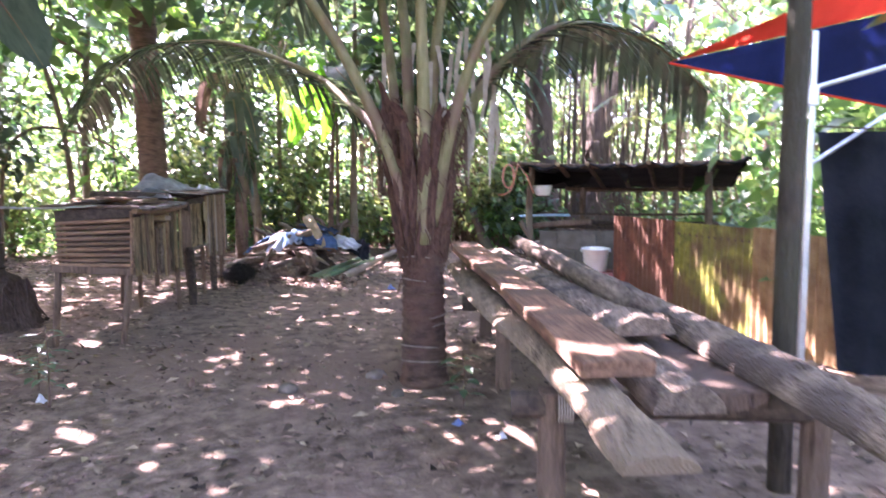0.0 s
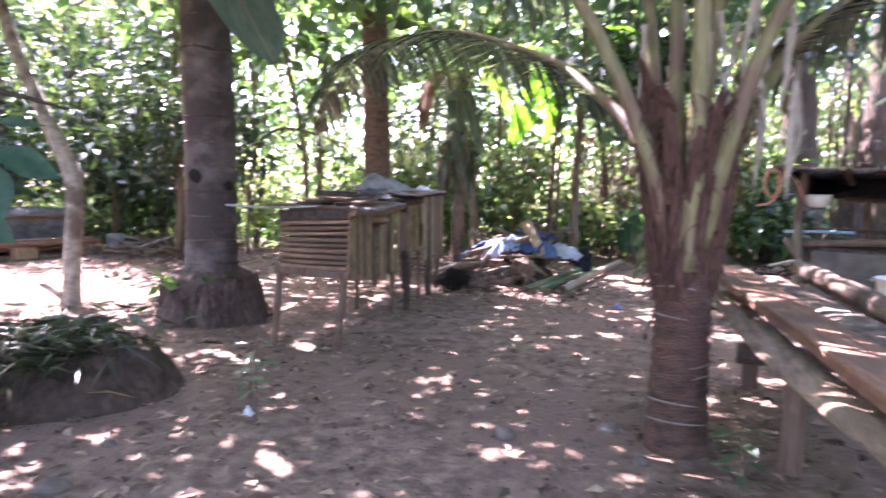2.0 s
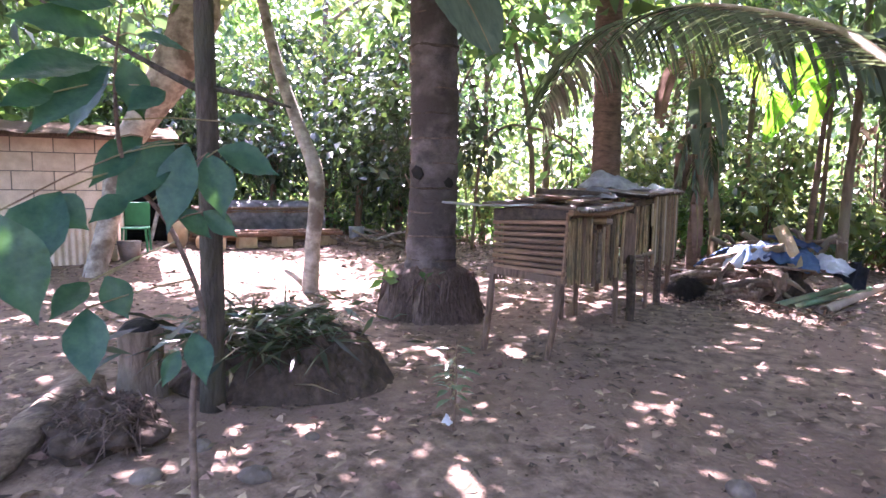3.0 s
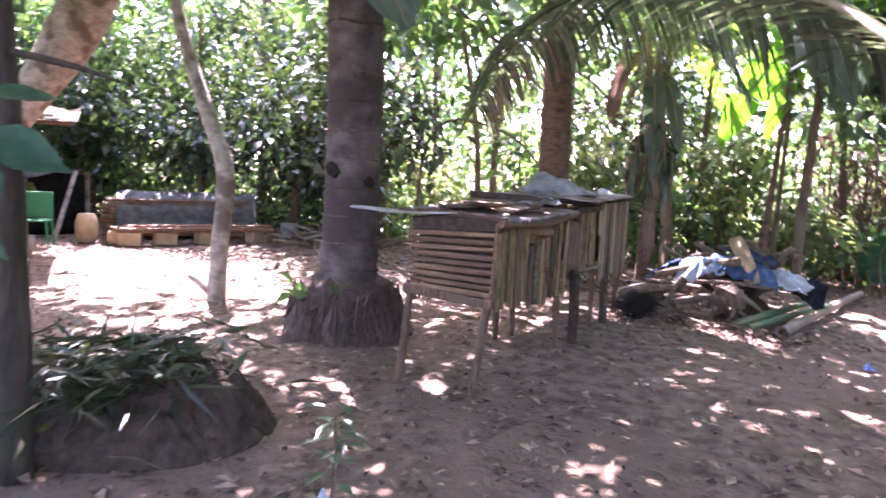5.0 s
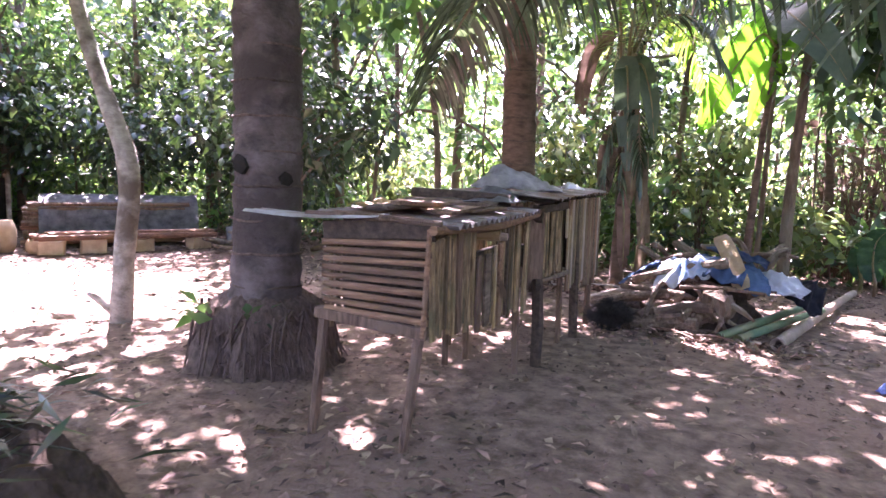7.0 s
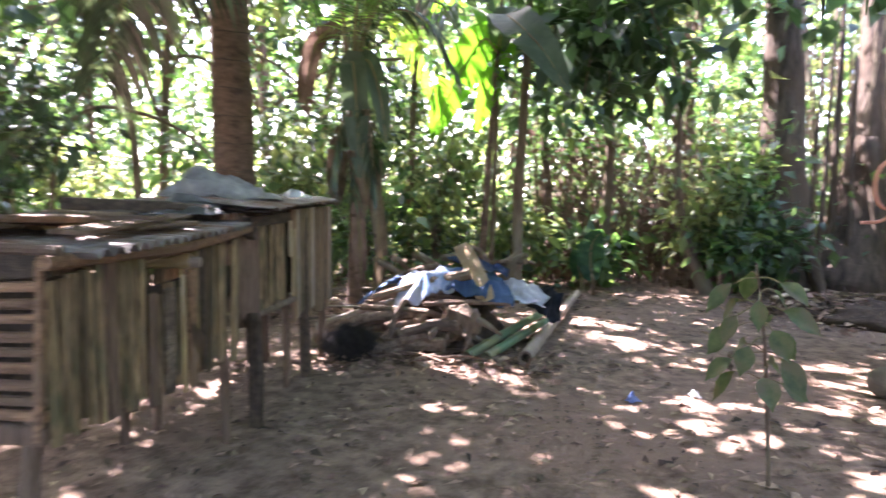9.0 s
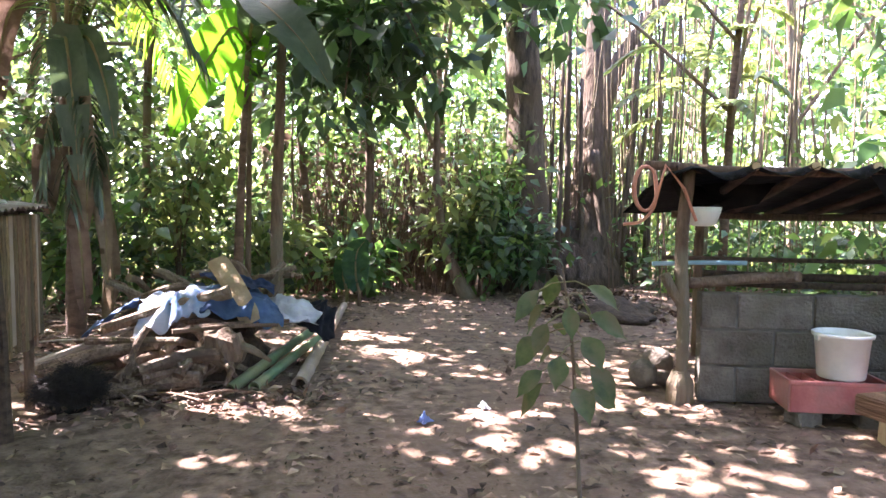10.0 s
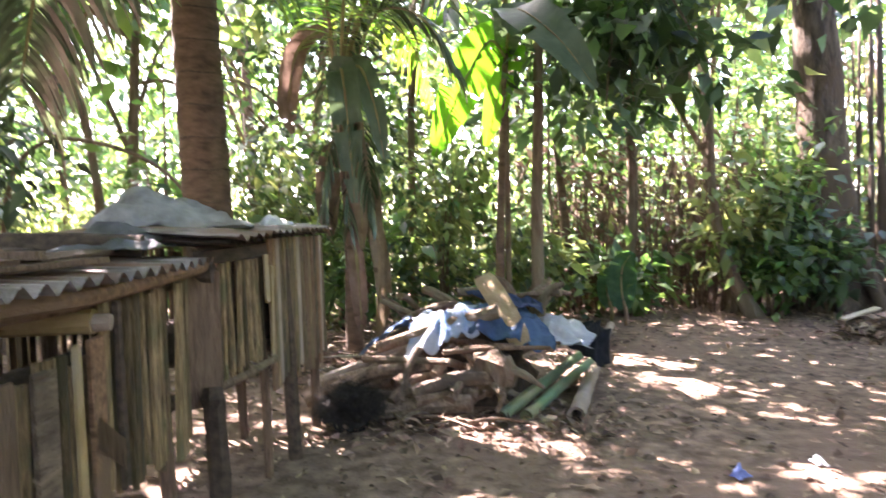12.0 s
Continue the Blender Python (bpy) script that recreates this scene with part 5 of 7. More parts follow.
drape("blue_cloth", "rumpled blue cloth thrown over the firewood pile", -1.98, -1.46, 7.17, 7.52, 6, 0.0, 0.055, TARP_BLUE, 21)
drape("blue_cloth", "sunlit part of the blue cloth, coloured pale, down the pile's front", -2.27, -1.86, 7.13, 7.40, 8, 0.0, 0.05, TARP_SUNLIT, 28)
drape("blue_cloth", "blue cloth tucked under the sticks", -2.66, -2.34, 7.28, 7.58, 20, 0.0, 0.045, TARP_BLUE, 23)
heap("white_cloth", "white rag lying on the pile", "cloth", (0.36, 0.26, 0.16), pose(-1.40, 7.50, 0.385, 22, 8, 14), CLOTH_WHITE, 24, 3, dome=0.5)
heap("black_cloth", "black cloth at the end of the pile", "cloth", (0.28, 0.40, 0.24), pose(-1.27, 7.70, 0.27, 10, 34, 10), CLOTH_BLACK, 25, 3)
drape("navy_cloth", "navy cloth folded behind the blue one", -1.98, -1.52, 7.42, 7.78, 10, 0.05, 0.05, CLOTH_NAVY, 26)
a_, b_ = Vector((-1.60, 7.16, 0.38)), Vector((-1.88, 7.48, 0.745))
bm, rows = bmesh.new(), []
for i in range(11):
    u = i / 10
    w = 0.068 * min(1.0, 4.5 * math.sqrt(u * (1 - u) + 0.03))
    p = a_.lerp(b_, u) + Vector((0, 0, 0.03 * math.sin(3.1 * u)))
    rows.append([bm.verts.new(p + Vector((0.88, 0.10, 0.42)) * w * s_ + Vector((0, 0.02 * s_ * s_, 0))) for s_ in (-1, -0.5, 0, 0.5, 1)])
for p, q in zip(rows, rows[1:]):
    for i in range(4):
        bm.faces.new((p[i], p[i + 1], q[i + 1], q[i]))
bmesh.ops.solidify(bm, geom=bm.faces[:], thickness=0.014)
tagged(part("board", bm, CLAY), "pale curved palm-sheath board leaning on the pile", "board")
random.seed(321)
for k in range(90):
    a = Vector((random.uniform(-4.3, -2.2), random.uniform(7.9, 9.6), random.uniform(0.02, 0.10)))
    ang = random.uniform(0, 6.28)
    d = Vector((math.cos(ang), math.sin(ang), random.uniform(-0.02, 0.22))) * random.uniform(0.25, 0.8)
    log("branch", "dry fallen branch in the brush behind the pile", a, a + d, random.uniform(.008, .022), .005, random.choice([SLAB, BARK_PALE, BARK, SCAR]), "brush behind the pile", 0.05, 5, "branch")
# chips, husks and torn leaves trodden in front of the pile
crng = np.random.default_rng(91)
n = 650
base = np.stack([crng.uniform(-2.65, -1.05, n), crng.normal(6.88, 0.22, n), crng.uniform(0.012, 0.035, n)], 1)
way = np.stack([crng.normal(size=n), crng.normal(size=n), crng.normal(0.1, 0.2, n)], 1)
tagged(new("wood_chips", leaf_mesh("wood_chips", base, way, crng.uniform(0.03, 0.12, n), crng.uniform(0.015, 0.05, n), LITTER, crng, 0.7)), "pale chips and dry leaves before the woodpile", "leaf litter", kind="stuff")
n = 1500
base = np.stack([crng.uniform(-4.2, -2.3, n), crng.uniform(7.5, 10.0, n), crng.uniform(0.012, 0.10, n)], 1)
way = np.stack([crng.normal(size=n), crng.normal(size=n), crng.normal(0.15, 0.25, n)], 1)
tagged(new("brush_leaves", leaf_mesh("brush_leaves", base, way, crng.uniform(0.06, 0.16, n), crng.uniform(0.02, 0.06, n), LITTER, crng, 0.6)), "dry fallen leaves in the brush behind the pile", "leaf litter", kind="stuff")
# clump of black fibre beside the coop
rng = np.random.default_rng(77)
lump("fibre_clump_core", "dark core of a heap of black palm fibre", "fibre heap", (-2.46, 6.74, 0.06), (0.10, 0.09, 0.09), HAIR, 9, jag=0.25)
bm = bmesh.new()
for k in range(4200):
    d = Vector(unit(rng.normal(size=3) * np.array([1, 1, 0.8])))
    d.z = abs(d.z)
    p = random.uniform(0.65, 1.12) * Vector((d.x * 0.145, d.y * 0.14, d.z * 0.145)) * (1 + 0.3 * noise.noise(d * 2))
    q = p + d * random.uniform(-0.03, 0.04) + Vector((random.gauss(0, .035), random.gauss(0, .035), random.gauss(0, .025)))
    tube(bm, [p, (p + q) / 2 + Vector((random.gauss(0, .02), random.gauss(0, .02), 0.012)), q], [0.0011, 0.0011, 0.0006], 3, caps=False)
ob = part("fibre_clump", bm, HAIR)
ob.matrix_world = pose(-2.46, 6.74, 0.07)
tagged(ob, "wiry heap of black palm fibre on the ground", "fibre heap", kind="stuff")


# ---------------------------------------------------------------- stump, mound and saplings
def mound():
    bm = bmesh.new()
    nx, ny = 90, 70
    rows = []
    for j in range(ny + 1):
        row = []
        for i in range(nx + 1):
            u, v = i / nx * 2 - 1, j / ny * 2 - 1
            r = math.sqrt(u * u + v * v)
            h = max(0, 1 - r * r) ** 0.9 * (0.40 + 0.08 * noise.noise((u * 2, v * 2, 4)))
            h += 0.10 * math.exp(-((u - 0.62) ** 2 + (v - 0.12) ** 2) / 0.02)
            h += (0.07 * noise.noise((u * 4, v * 4, 1)) + 0.045 * noise.noise((u * 11, v * 11, 3)) + 0.022 * noise.noise((u * 26, v * 26, 5))) * min(1, h * 6)
            row.append(bm.verts.new((u * 0.78, v * 0.52, h - 0.035)))
        rows.append(row)
    for a, b in zip(rows, rows[1:]):
        for i in range(nx):
            bm.faces.new((a[i], a[i + 1], b[i + 1], b[i]))
    m = part("soil_mound", bm, MOUND, smooth=True)
    m.matrix_world = pose(-2.93, 2.46, 0, 0, 0, 50) @ Matrix.Diagonal((0.82, 0.9, 0.95, 1))
    tagged(m, "dark earth mound covered with cut leaves", "mound")


mound()
rng = np.random.default_rng(31)
n = 560
base = np.stack([rng.normal(-2.98, 0.22, n), rng.normal(2.34, 0.24, n), rng.uniform(0.24, 0.42, n)], 1)
way = np.stack([rng.normal(0, 1, n), rng.normal(0, 1, n), rng.normal(-0.15, 0.25, n)], 1)
tagged(new("cut_leaves", leaf_mesh("cut_leaves", base, way, rng.uniform(0.13, 0.30, n), rng.uniform(0.012, 0.035, n), CUT_LEAF, rng)), "heap of long cut green leaves on the mound", "cut leaves", kind="stuff")


def stump():
    s = thing("stump", "old weathered tree stump with a hollow dark top", "stump", Matrix.Translation((-3.20, 1.78, 0)))
    part("wood", tube_bm([(0, 0, -0.05), (0.005, 0, 0.1), (0, 0.005, 0.25), (0, 0, 0.36)], [0.15, 0.115, 0.105, 0.11], 16, jag=0.07), BARK, s)
    # near-black cap that paints the shade of the stump's hollow
    part("hollow_top", tube_bm([(0, 0, 0.355), (0.0, 0, 0.39), (0, 0, 0.41)], [0.095, 0.08, 0.03], 12, jag=0.1), HOLLOW_SHADE, s)


stump()
# buried log with roots, near the path
bm = tube_bm(smooth_line([(-3.3, 1.55, 0.06), (-2.95, 1.30, 0.10), (-2.65, 1.02, 0.05), (-2.5, 0.85, -0.03)], 7), list(np.linspace(0.10, 0.05, 22)), 12, jag=0.12)
tagged(part("buried_log", bm, SLAB, smooth=True), "pale half-buried log lying in the dirt", "log")
lump("root_clump", "matted dark root clump on the ground", "roots", (-2.72, 1.42, 0.05), (0.24, 0.20, 0.12), MOUND, 12, jag=0.6, sub=5)
bm = bmesh.new()
for k in range(420):
    a = random.uniform(0, 6.28)
    p = Vector((0.24 * math.cos(a) * random.uniform(.2, 1), 0.2 * math.sin(a) * random.uniform(.2, 1), random.uniform(0.05, 0.16)))
    q = p + Vector((random.uniform(-.1, .1), random.uniform(-.1, .1), random.uniform(-.14, .03)))
    tube(bm, [p, (p + q) / 2 + Vector((0, 0, .02)), q], [.004, .003, .002], 3, caps=False)
ob = part("root_fringe", bm, ROOT)
ob.matrix_world = pose(-2.72, 1.42, 0.03)
tagged(ob, "thin brown roots hanging from the clump", "roots", kind="stuff")
for k, (x, y, s) in enumerate([(-1.98, 1.72, 0.055), (-2.25, 1.42, 0.05), (-0.62, 2.95, 0.05), (-2.15, 2.1, 0.03), (-0.18, 3.22, 0.055), (0.0, 2.9, 0.035), (-2.38, 1.7, 0.045)]):
    lump("stone", "rounded brown field stone half sunk in dirt", "stone", (x, y, s * 0.05), (s * 1.2, s, s * 0.7), STONE, 20 + k, "stones in the yard")


def big_leaf(at, way, length, width, fold=0.25, droop=0.35, wavy=0.0, face=(0, 0, 1)):
    """One broad leaf blade as vertices and faces, with a midrib fold and side veins."""
    at, way = np.array(at, float), unit(np.array(way, float))
    side = unit(np.cross(way, np.array(face, float)))
    nor = np.cross(side, way)
    v, f, n = [], [], 9
    prof = [0.04, 0.42, 0.75, 0.95, 1.0, 0.92, 0.74, 0.46, 0.16, 0.01]
    p, d = at.copy(), way.copy()
    for i in range(n + 1):
        w = width * 0.5 * prof[i]
        rip = wavy * width * (0.5 if i % 2 else -0.5)
        for s in (-1, -0.5, 0, 0.5, 1):
            v.append(p + side * s * w + nor * (abs(s) * w * fold + rip * abs(s)))
        d = unit(d + np.array([0, 0, -droop / n]))
        nor = np.cross(side, d)
        p = p + d * length / n
    for i in range(n):
        for k in range(4):
            a = i * 5 + k
            f.append((a, a + 1, a + 6, a + 5))
    return v, f


def leafy_sapling(name, label, stem, radii, leaves, leaf_mat, group="", bark=None, droop=0.5, wavy=0.05, face=(0, 0, 1)):
    base = Vector(stem[0])
    s = thing(name, label, "sapling", Matrix.Translation(base), group)
    line = smooth_line([Vector(p) - base for p in stem], 5)
    part("stem", tube_bm(line, list(np.interp(np.linspace(0, 1, len(line)), np.linspace(0, 1, len(radii)), radii)), 8, jag=0.04), bark or BARK, s, smooth=True)
    for at, way, length, width in leaves:
        at = Vector(at) - base
        near = min(line, key=lambda q: (q - at).length)
        v, f = big_leaf(at, way, length, width, droop=droop, wavy=wavy, face=[c + random.uniform(-.3, .3) for c in face])
        o = new("leaf", mesh_of("leaf", v, f, leaf_mat))
        o.parent = s
        part("leaf_stalk", tube_bm([near, (near + at) / 2 + Vector((0, 0, 0.01)), at], 0.003, 5), PETIOLE, s)
    return s


# sapling with broad blue-green leaves, close to the path
random.seed(8)
lv = []
for x, y, z, wx, wy, wz, ln, w in [
        (-2.23, 1.72, 1.24, 0.45, 0.79, -0.24, 0.23, 0.12), (-2.30, 1.58, 1.27, 0.09, -0.64, -0.58, 0.33, 0.14), (-2.23, 1.60, 1.26, 0.06, -0.25, -0.79, 0.32, 0.13),
        (-2.25, 1.69, 1.23, 0.28, 0.08, -0.78, 0.25, 0.13), (-2.34, 1.48, 1.28, 0.16, -0.70, -0.52, 0.26, 0.11), (-2.20, 1.51, 1.44, 0.23, -0.82, -0.35, 0.17, 0.09),
        (-2.21, 1.74, 1.35, -0.12, 0.99, 0.18, 0.19, 0.06), (-2.26, 1.34, 1.51, 0.03, -0.69, -0.54, 0.33, 0.13), (-2.26, 1.35, 1.51, -0.23, -0.42, -0.70, 0.26, 0.11),
        (-2.24, 1.38, 1.54, 0.00, 0.30, -0.77, 0.20, 0.10), (-2.26, 1.32, 1.52, 0.28, -0.90, -0.16, 0.36, 0.12), (-2.23, 1.16, 1.40, 0.32, -0.87, -0.20, 0.18, 0.08),
        (-2.24, 1.34, 1.62, 0.33, -0.94, 0.06, 0.33, 0.10), (-2.22, 1.35, 1.71, 0.12, -0.98, 0.02, 0.25, 0.09), (-2.21, 1.42, 1.62, -0.15, 0.98, 0.03, 0.19, 0.06),
        (-2.25, 1.13, 1.06, 0.26, 0.65, -0.53, 0.15, 0.11), (-2.24, 1.17, 1.08, 0.26, -0.49, -0.65, 0.35, 0.17), (-2.30, 1.58, 1.01, 0.32, 0.64, -0.52, 0.16, 0.08),
        (-2.26, 1.67, 1.00, 0.39, 0.65, -0.47, 0.15, 0.08), (-2.27, 1.31, 0.78, 0.25, 0.31, -0.74, 0.16, 0.10), (-2.29, 1.26, 0.76, 0.46, -0.72, -0.34, 0.19, 0.09),
        (-2.23, 1.23, 0.68, 0.41, -0.12, -0.72, 0.24, 0.13), (-2.13, 1.56, 0.56, 0.53, -0.05, -0.67, 0.19, 0.09), (-2.14, 1.51, 0.50, 0.08, -0.48, -0.70, 0.13, 0.06),
        (-2.27, 1.40, 1.06, 0.13, -0.82, -0.38, 0.16, 0.08), (-2.08, 0.95, 1.02, 0.16, 0.22, -0.78, 0.32, 0.16),
]:
    lv.append(((x, y, z), (wx, wy, wz), ln * 1.1, w * 1.15))
leafy_sapling("broadleaf_sapling", "slender sapling with broad blue-green leaves beside the path", [(-1.80, 1.40, -0.02), (-2.06, 1.52, 0.34), (-2.17, 1.62, 0.61), (-2.29, 1.55, 0.95), (-2.32, 1.41, 1.16), (-2.26, 1.36, 1.45), (-2.23, 1.38, 1.72)],
              [0.014, 0.012, 0.010, 0.008, 0.004], lv, BROADLEAF, bark=BARK_RED, droop=0.25, face=(0.8, -0.42, 0.55))
# straight young trunk behind it
plain_tree("young_tree", "straight slim brown trunk standing by the mound", [(-2.75, 1.94, -0.05), (-2.75, 1.95, 0.8), (-2.74, 1.93, 1.8), (-2.70, 1.90, 3.4)], [0.062, 0.055, 0.046, 0.03], BARK_DARK,
           [([(-2.74, 1.93, 1.52), (-2.95, 1.75, 1.66), (-3.4, 1.45, 1.95)], 0.02), ([(-2.74, 1.93, 1.55), (-2.55, 2.1, 1.50), (-2.45, 2.2, 1.46)], 0.016)])
# sapling in the middle of the yard
lv = []
random.seed(15)
for k in range(20):
    z = 0.42 + 0.022 * k
    a = k * 2.4
    lv.append(((-0.20 + 0.09 * math.cos(a) - 0.03 * (z - 0.4), 5.40 + 0.09 * math.sin(a), z), (math.cos(a), math.sin(a), random.uniform(-1.2, -0.2)), random.uniform(0.12, 0.18), random.uniform(0.06, 0.09)))
leafy_sapling("yard_sapling", "thin sapling with drooping green leaves growing from dirt", [(-0.13, 5.42, -0.02), (-0.15, 5.42, 0.3), (-0.18, 5.40, 0.6), (-0.22, 5.40, 0.88)], [0.009, 0.008, 0.006, 0.003], lv, LEAF_DULL, droop=0.7, face=(-0.2, -0.9, 0.7))
# small weeds
for k, (x, y, h) in enumerate([(-1.78, 2.62, 0.42), (-2.02, 2.86, 0.22), (0.36, 2.72, 0.28), (-2.7, 0.75, 0.3)]):
    lv = []
    random.seed(40 + k)
    for i in range(14):
        a, z = i * 2.4, h * (0.25 + 0.75 * i / 14)
        lv.append(((x + 0.03 * math.cos(a), y + 0.03 * math.sin(a), z), (math.cos(a), math.sin(a), 0.1), random.uniform(0.07, 0.11), random.uniform(0.03, 0.045)))
    leafy_sapling("weed", "small green weed sprouting from the dirt", [(x, y, -0.01), (x + 0.01, y, h / 2), (x, y + 0.01, h)], [0.006, 0.005, 0.003], lv, LEAF_DARK, "weeds in the yard", BARK_RED)

# ---------------------------------------------------------------- trees of the yard's edge
plain_tree("leaning_tree", "slender pale mottled tree with a leaning stem", [(-5.26, 4.25, -0.05), (-5.28, 4.30, 0.5), (-5.30, 4.36, 1.15), (-5.62, 4.34, 1.75), (-6.05, 4.33, 2.55), (-6.6, 4.3, 4.2)],
           [0.085, 0.075, 0.08, 0.066, 0.058, 0.05], BARK_PALE, [([(-5.26, 4.32, -0.03), (-5.42, 4.22, 0.12), (-5.55, 4.15, 0.2)], 0.05)])
ringtree = thing("brown_palm", "brown ringed palm trunk behind the coop", "palm tree", Matrix.Translation((-4.10, 7.94, 0)))
ringed_trunk("trunk", [(0, 0, -0.05), (0.01, 0, 1.2), (-0.02, 0, 2.6), (-0.10, 0, 6.5)], 0.185, 0.15, 0.24, 0.03, BARK_RED, ringtree, 20, flare=0.05, flare_h=0.4)
for k in range(14):
    z = 0.35 + 0.24 * k
    pts = [(0.01 + (0.185 - 0.0054 * z) * math.cos(0.314 * j), (0.185 - 0.0054 * z) * math.sin(0.314 * j), z + 0.008 * math.sin(j)) for j in range(21)]
    part("ring_scar", tube_bm(pts, 0.006, 5, jag=0.4), TIMBER_DARK, ringtree)
plain_tree("forest_tree", "tall grey-brown forest trunk at the edge of the path", [(1.30, 11.8, -0.1), (1.28, 11.85, 0.6), (1.27, 11.95, 1.7), (1.24, 12.0, 3.0), (1.20, 12.05, 4.4), (1.25, 12.2, 8.0)], [0.50, 0.36, 0.27, 0.235, 0.21, 0.17], BARK_FOREST,
           [([(1.05, 11.6, 0.75), (0.95, 11.45, 0.25), (0.85, 11.3, -0.05)], 0.12), ([(1.45, 11.6, 0.8), (1.58, 11.4, 0.25), (1.66, 11.25, -0.05)], 0.13), ([(1.25, 11.5, 0.6), (1.25, 11.35, 0.2), (1.22, 11.2, -0.05)], 0.12)], n=20, jag=0.07)
plain_tree("forest_tree", "thick leaning forest trunk hung with aerial roots", [(2.20, 12.2, -0.1), (2.32, 12.3, 0.8), (2.42, 12.45, 2.0), (2.50, 12.6, 3.4), (2.56, 12.7, 6.0)], [0.58, 0.36, 0.25, 0.20, 0.15], BARK_FOREST,
           [([(2.42, 12.45, 2.2), (2.75, 12.55, 3.1), (3.39, 12.6, 4.05), (4.5, 12.7, 5.6)], 0.19), ([(2.05, 12.2, 0.9), (1.85, 12.2, 0.45), (1.70, 12.15, -0.05)], 0.15), ([(2.5, 12.3, 1.4), (2.85, 12.2, 0.6), (3.0, 12.15, -0.05)], 0.13),
            ([(2.3, 12.15, 1.9), (2.38, 11.95, 0.9), (2.45, 11.9, -0.05)], 0.10)], n=18, jag=0.12)
plain_tree("thin_tree", "thin brown stem behind the coop", [(-5.82, 8.8, -0.05), (-5.85, 8.8, 1.0), (-5.94, 8.8, 2.0), (-6.28, 8.8, 3.4), (-6.5, 8.8, 4.6)], [0.05, 0.045, 0.04, 0.034, 0.02], BARK)
plain_tree("thin_tree", "thin grey-green stem behind the woodpile", [(-2.10, 9.9, -0.05), (-2.08, 9.92, 1.2), (-2.05, 9.9, 2.6), (-2.0, 9.9, 4.2)], [0.032, 0.028, 0.024, 0.018], BARK)
plain_tree("thin_tree", "slim brown trunk behind the woodpile", [(-1.79, 9.75, -0.05), (-1.78, 9.75, 1.1), (-1.73, 9.72, 2.2), (-1.68, 9.7, 4.0)], [0.07, 0.056, 0.046, 0.03], BARK)
plain_tree("thin_tree", "slim red-brown trunk behind the woodpile", [(-1.62, 11.5, -0.05), (-1.64, 11.5, 1.0), (-1.72, 11.5, 2.0)], [0.075, 0.06, 0.04], BARK_RED)
plain_tree("thin_tree", "leaning slim brown stem at the forest edge", [(0.35, 10.9, -0.05), (0.10, 11.0, 0.5), (-0.05, 11.0, 1.3), (-0.05, 11.0, 2.4)], [0.10, 0.07, 0.045, 0.03], BARK)


# ---------------------------------------------------------------- banana and palm clump behind the woodpile
def banana_leaf(parent, pts, width, material, seed, tears=6, fold=0.10, part_name="leaf", face=None):
    """A long blade along pts, with wavy torn edges and a thick midrib."""
    rng = random.Random(seed)
    line = smooth_line(pts, 9)
    k = len(line) - 1
    cuts = {rng.randrange(3, k - 2): rng.uniform(0.35, 0.8) for _ in range(tears)}
    v, f = [], []
    for i, p in enumerate(line):
        d = (line[min(i + 1, k)] - line[max(i - 1, 0)]).normalized()
        s = d.cross(Vector(face)) if face else d.cross(Vector((0, 0, 1)))
        s = s.normalized() if s.length > 0.05 else Vector((1, 0, 0))
        nrm = s.cross(d)
        u = i / k
        w = width * 0.5 * (math.sin(math.pi * min(1, 0.06 + 0.94 * u)) ** 0.55 if u < 0.97 else 0.2)
        for q in (-1, -0.66, -0.33, 0, 0.33, 0.66, 1):
            ww = w * (1 + 0.05 * noise.noise((i * 0.7, q, seed)))
            v.append(p + s * q * ww + nrm * (abs(q) * ww * fold + 0.02 * noise.noise((i * 0.9, q * 2, seed))))
    for i in range(k):
        for c in range(6):
            if i in cuts and ((c in (0, 1) and cuts[i] > 0.5) or (c in (4, 5) and cuts[i] < 0.6)):
                continue
            a = i * 7 + c
            f.append((a, a + 1, a + 8, a + 7))
    o = new(part_name, mesh_of(part_name, v, f, material))
    o.parent = parent
    rib = part("midrib", tube_bm(line, [0.016 * (1 - 0.85 * i / k) for i in range(k + 1)], 6), PETIOLE, o)
    return o


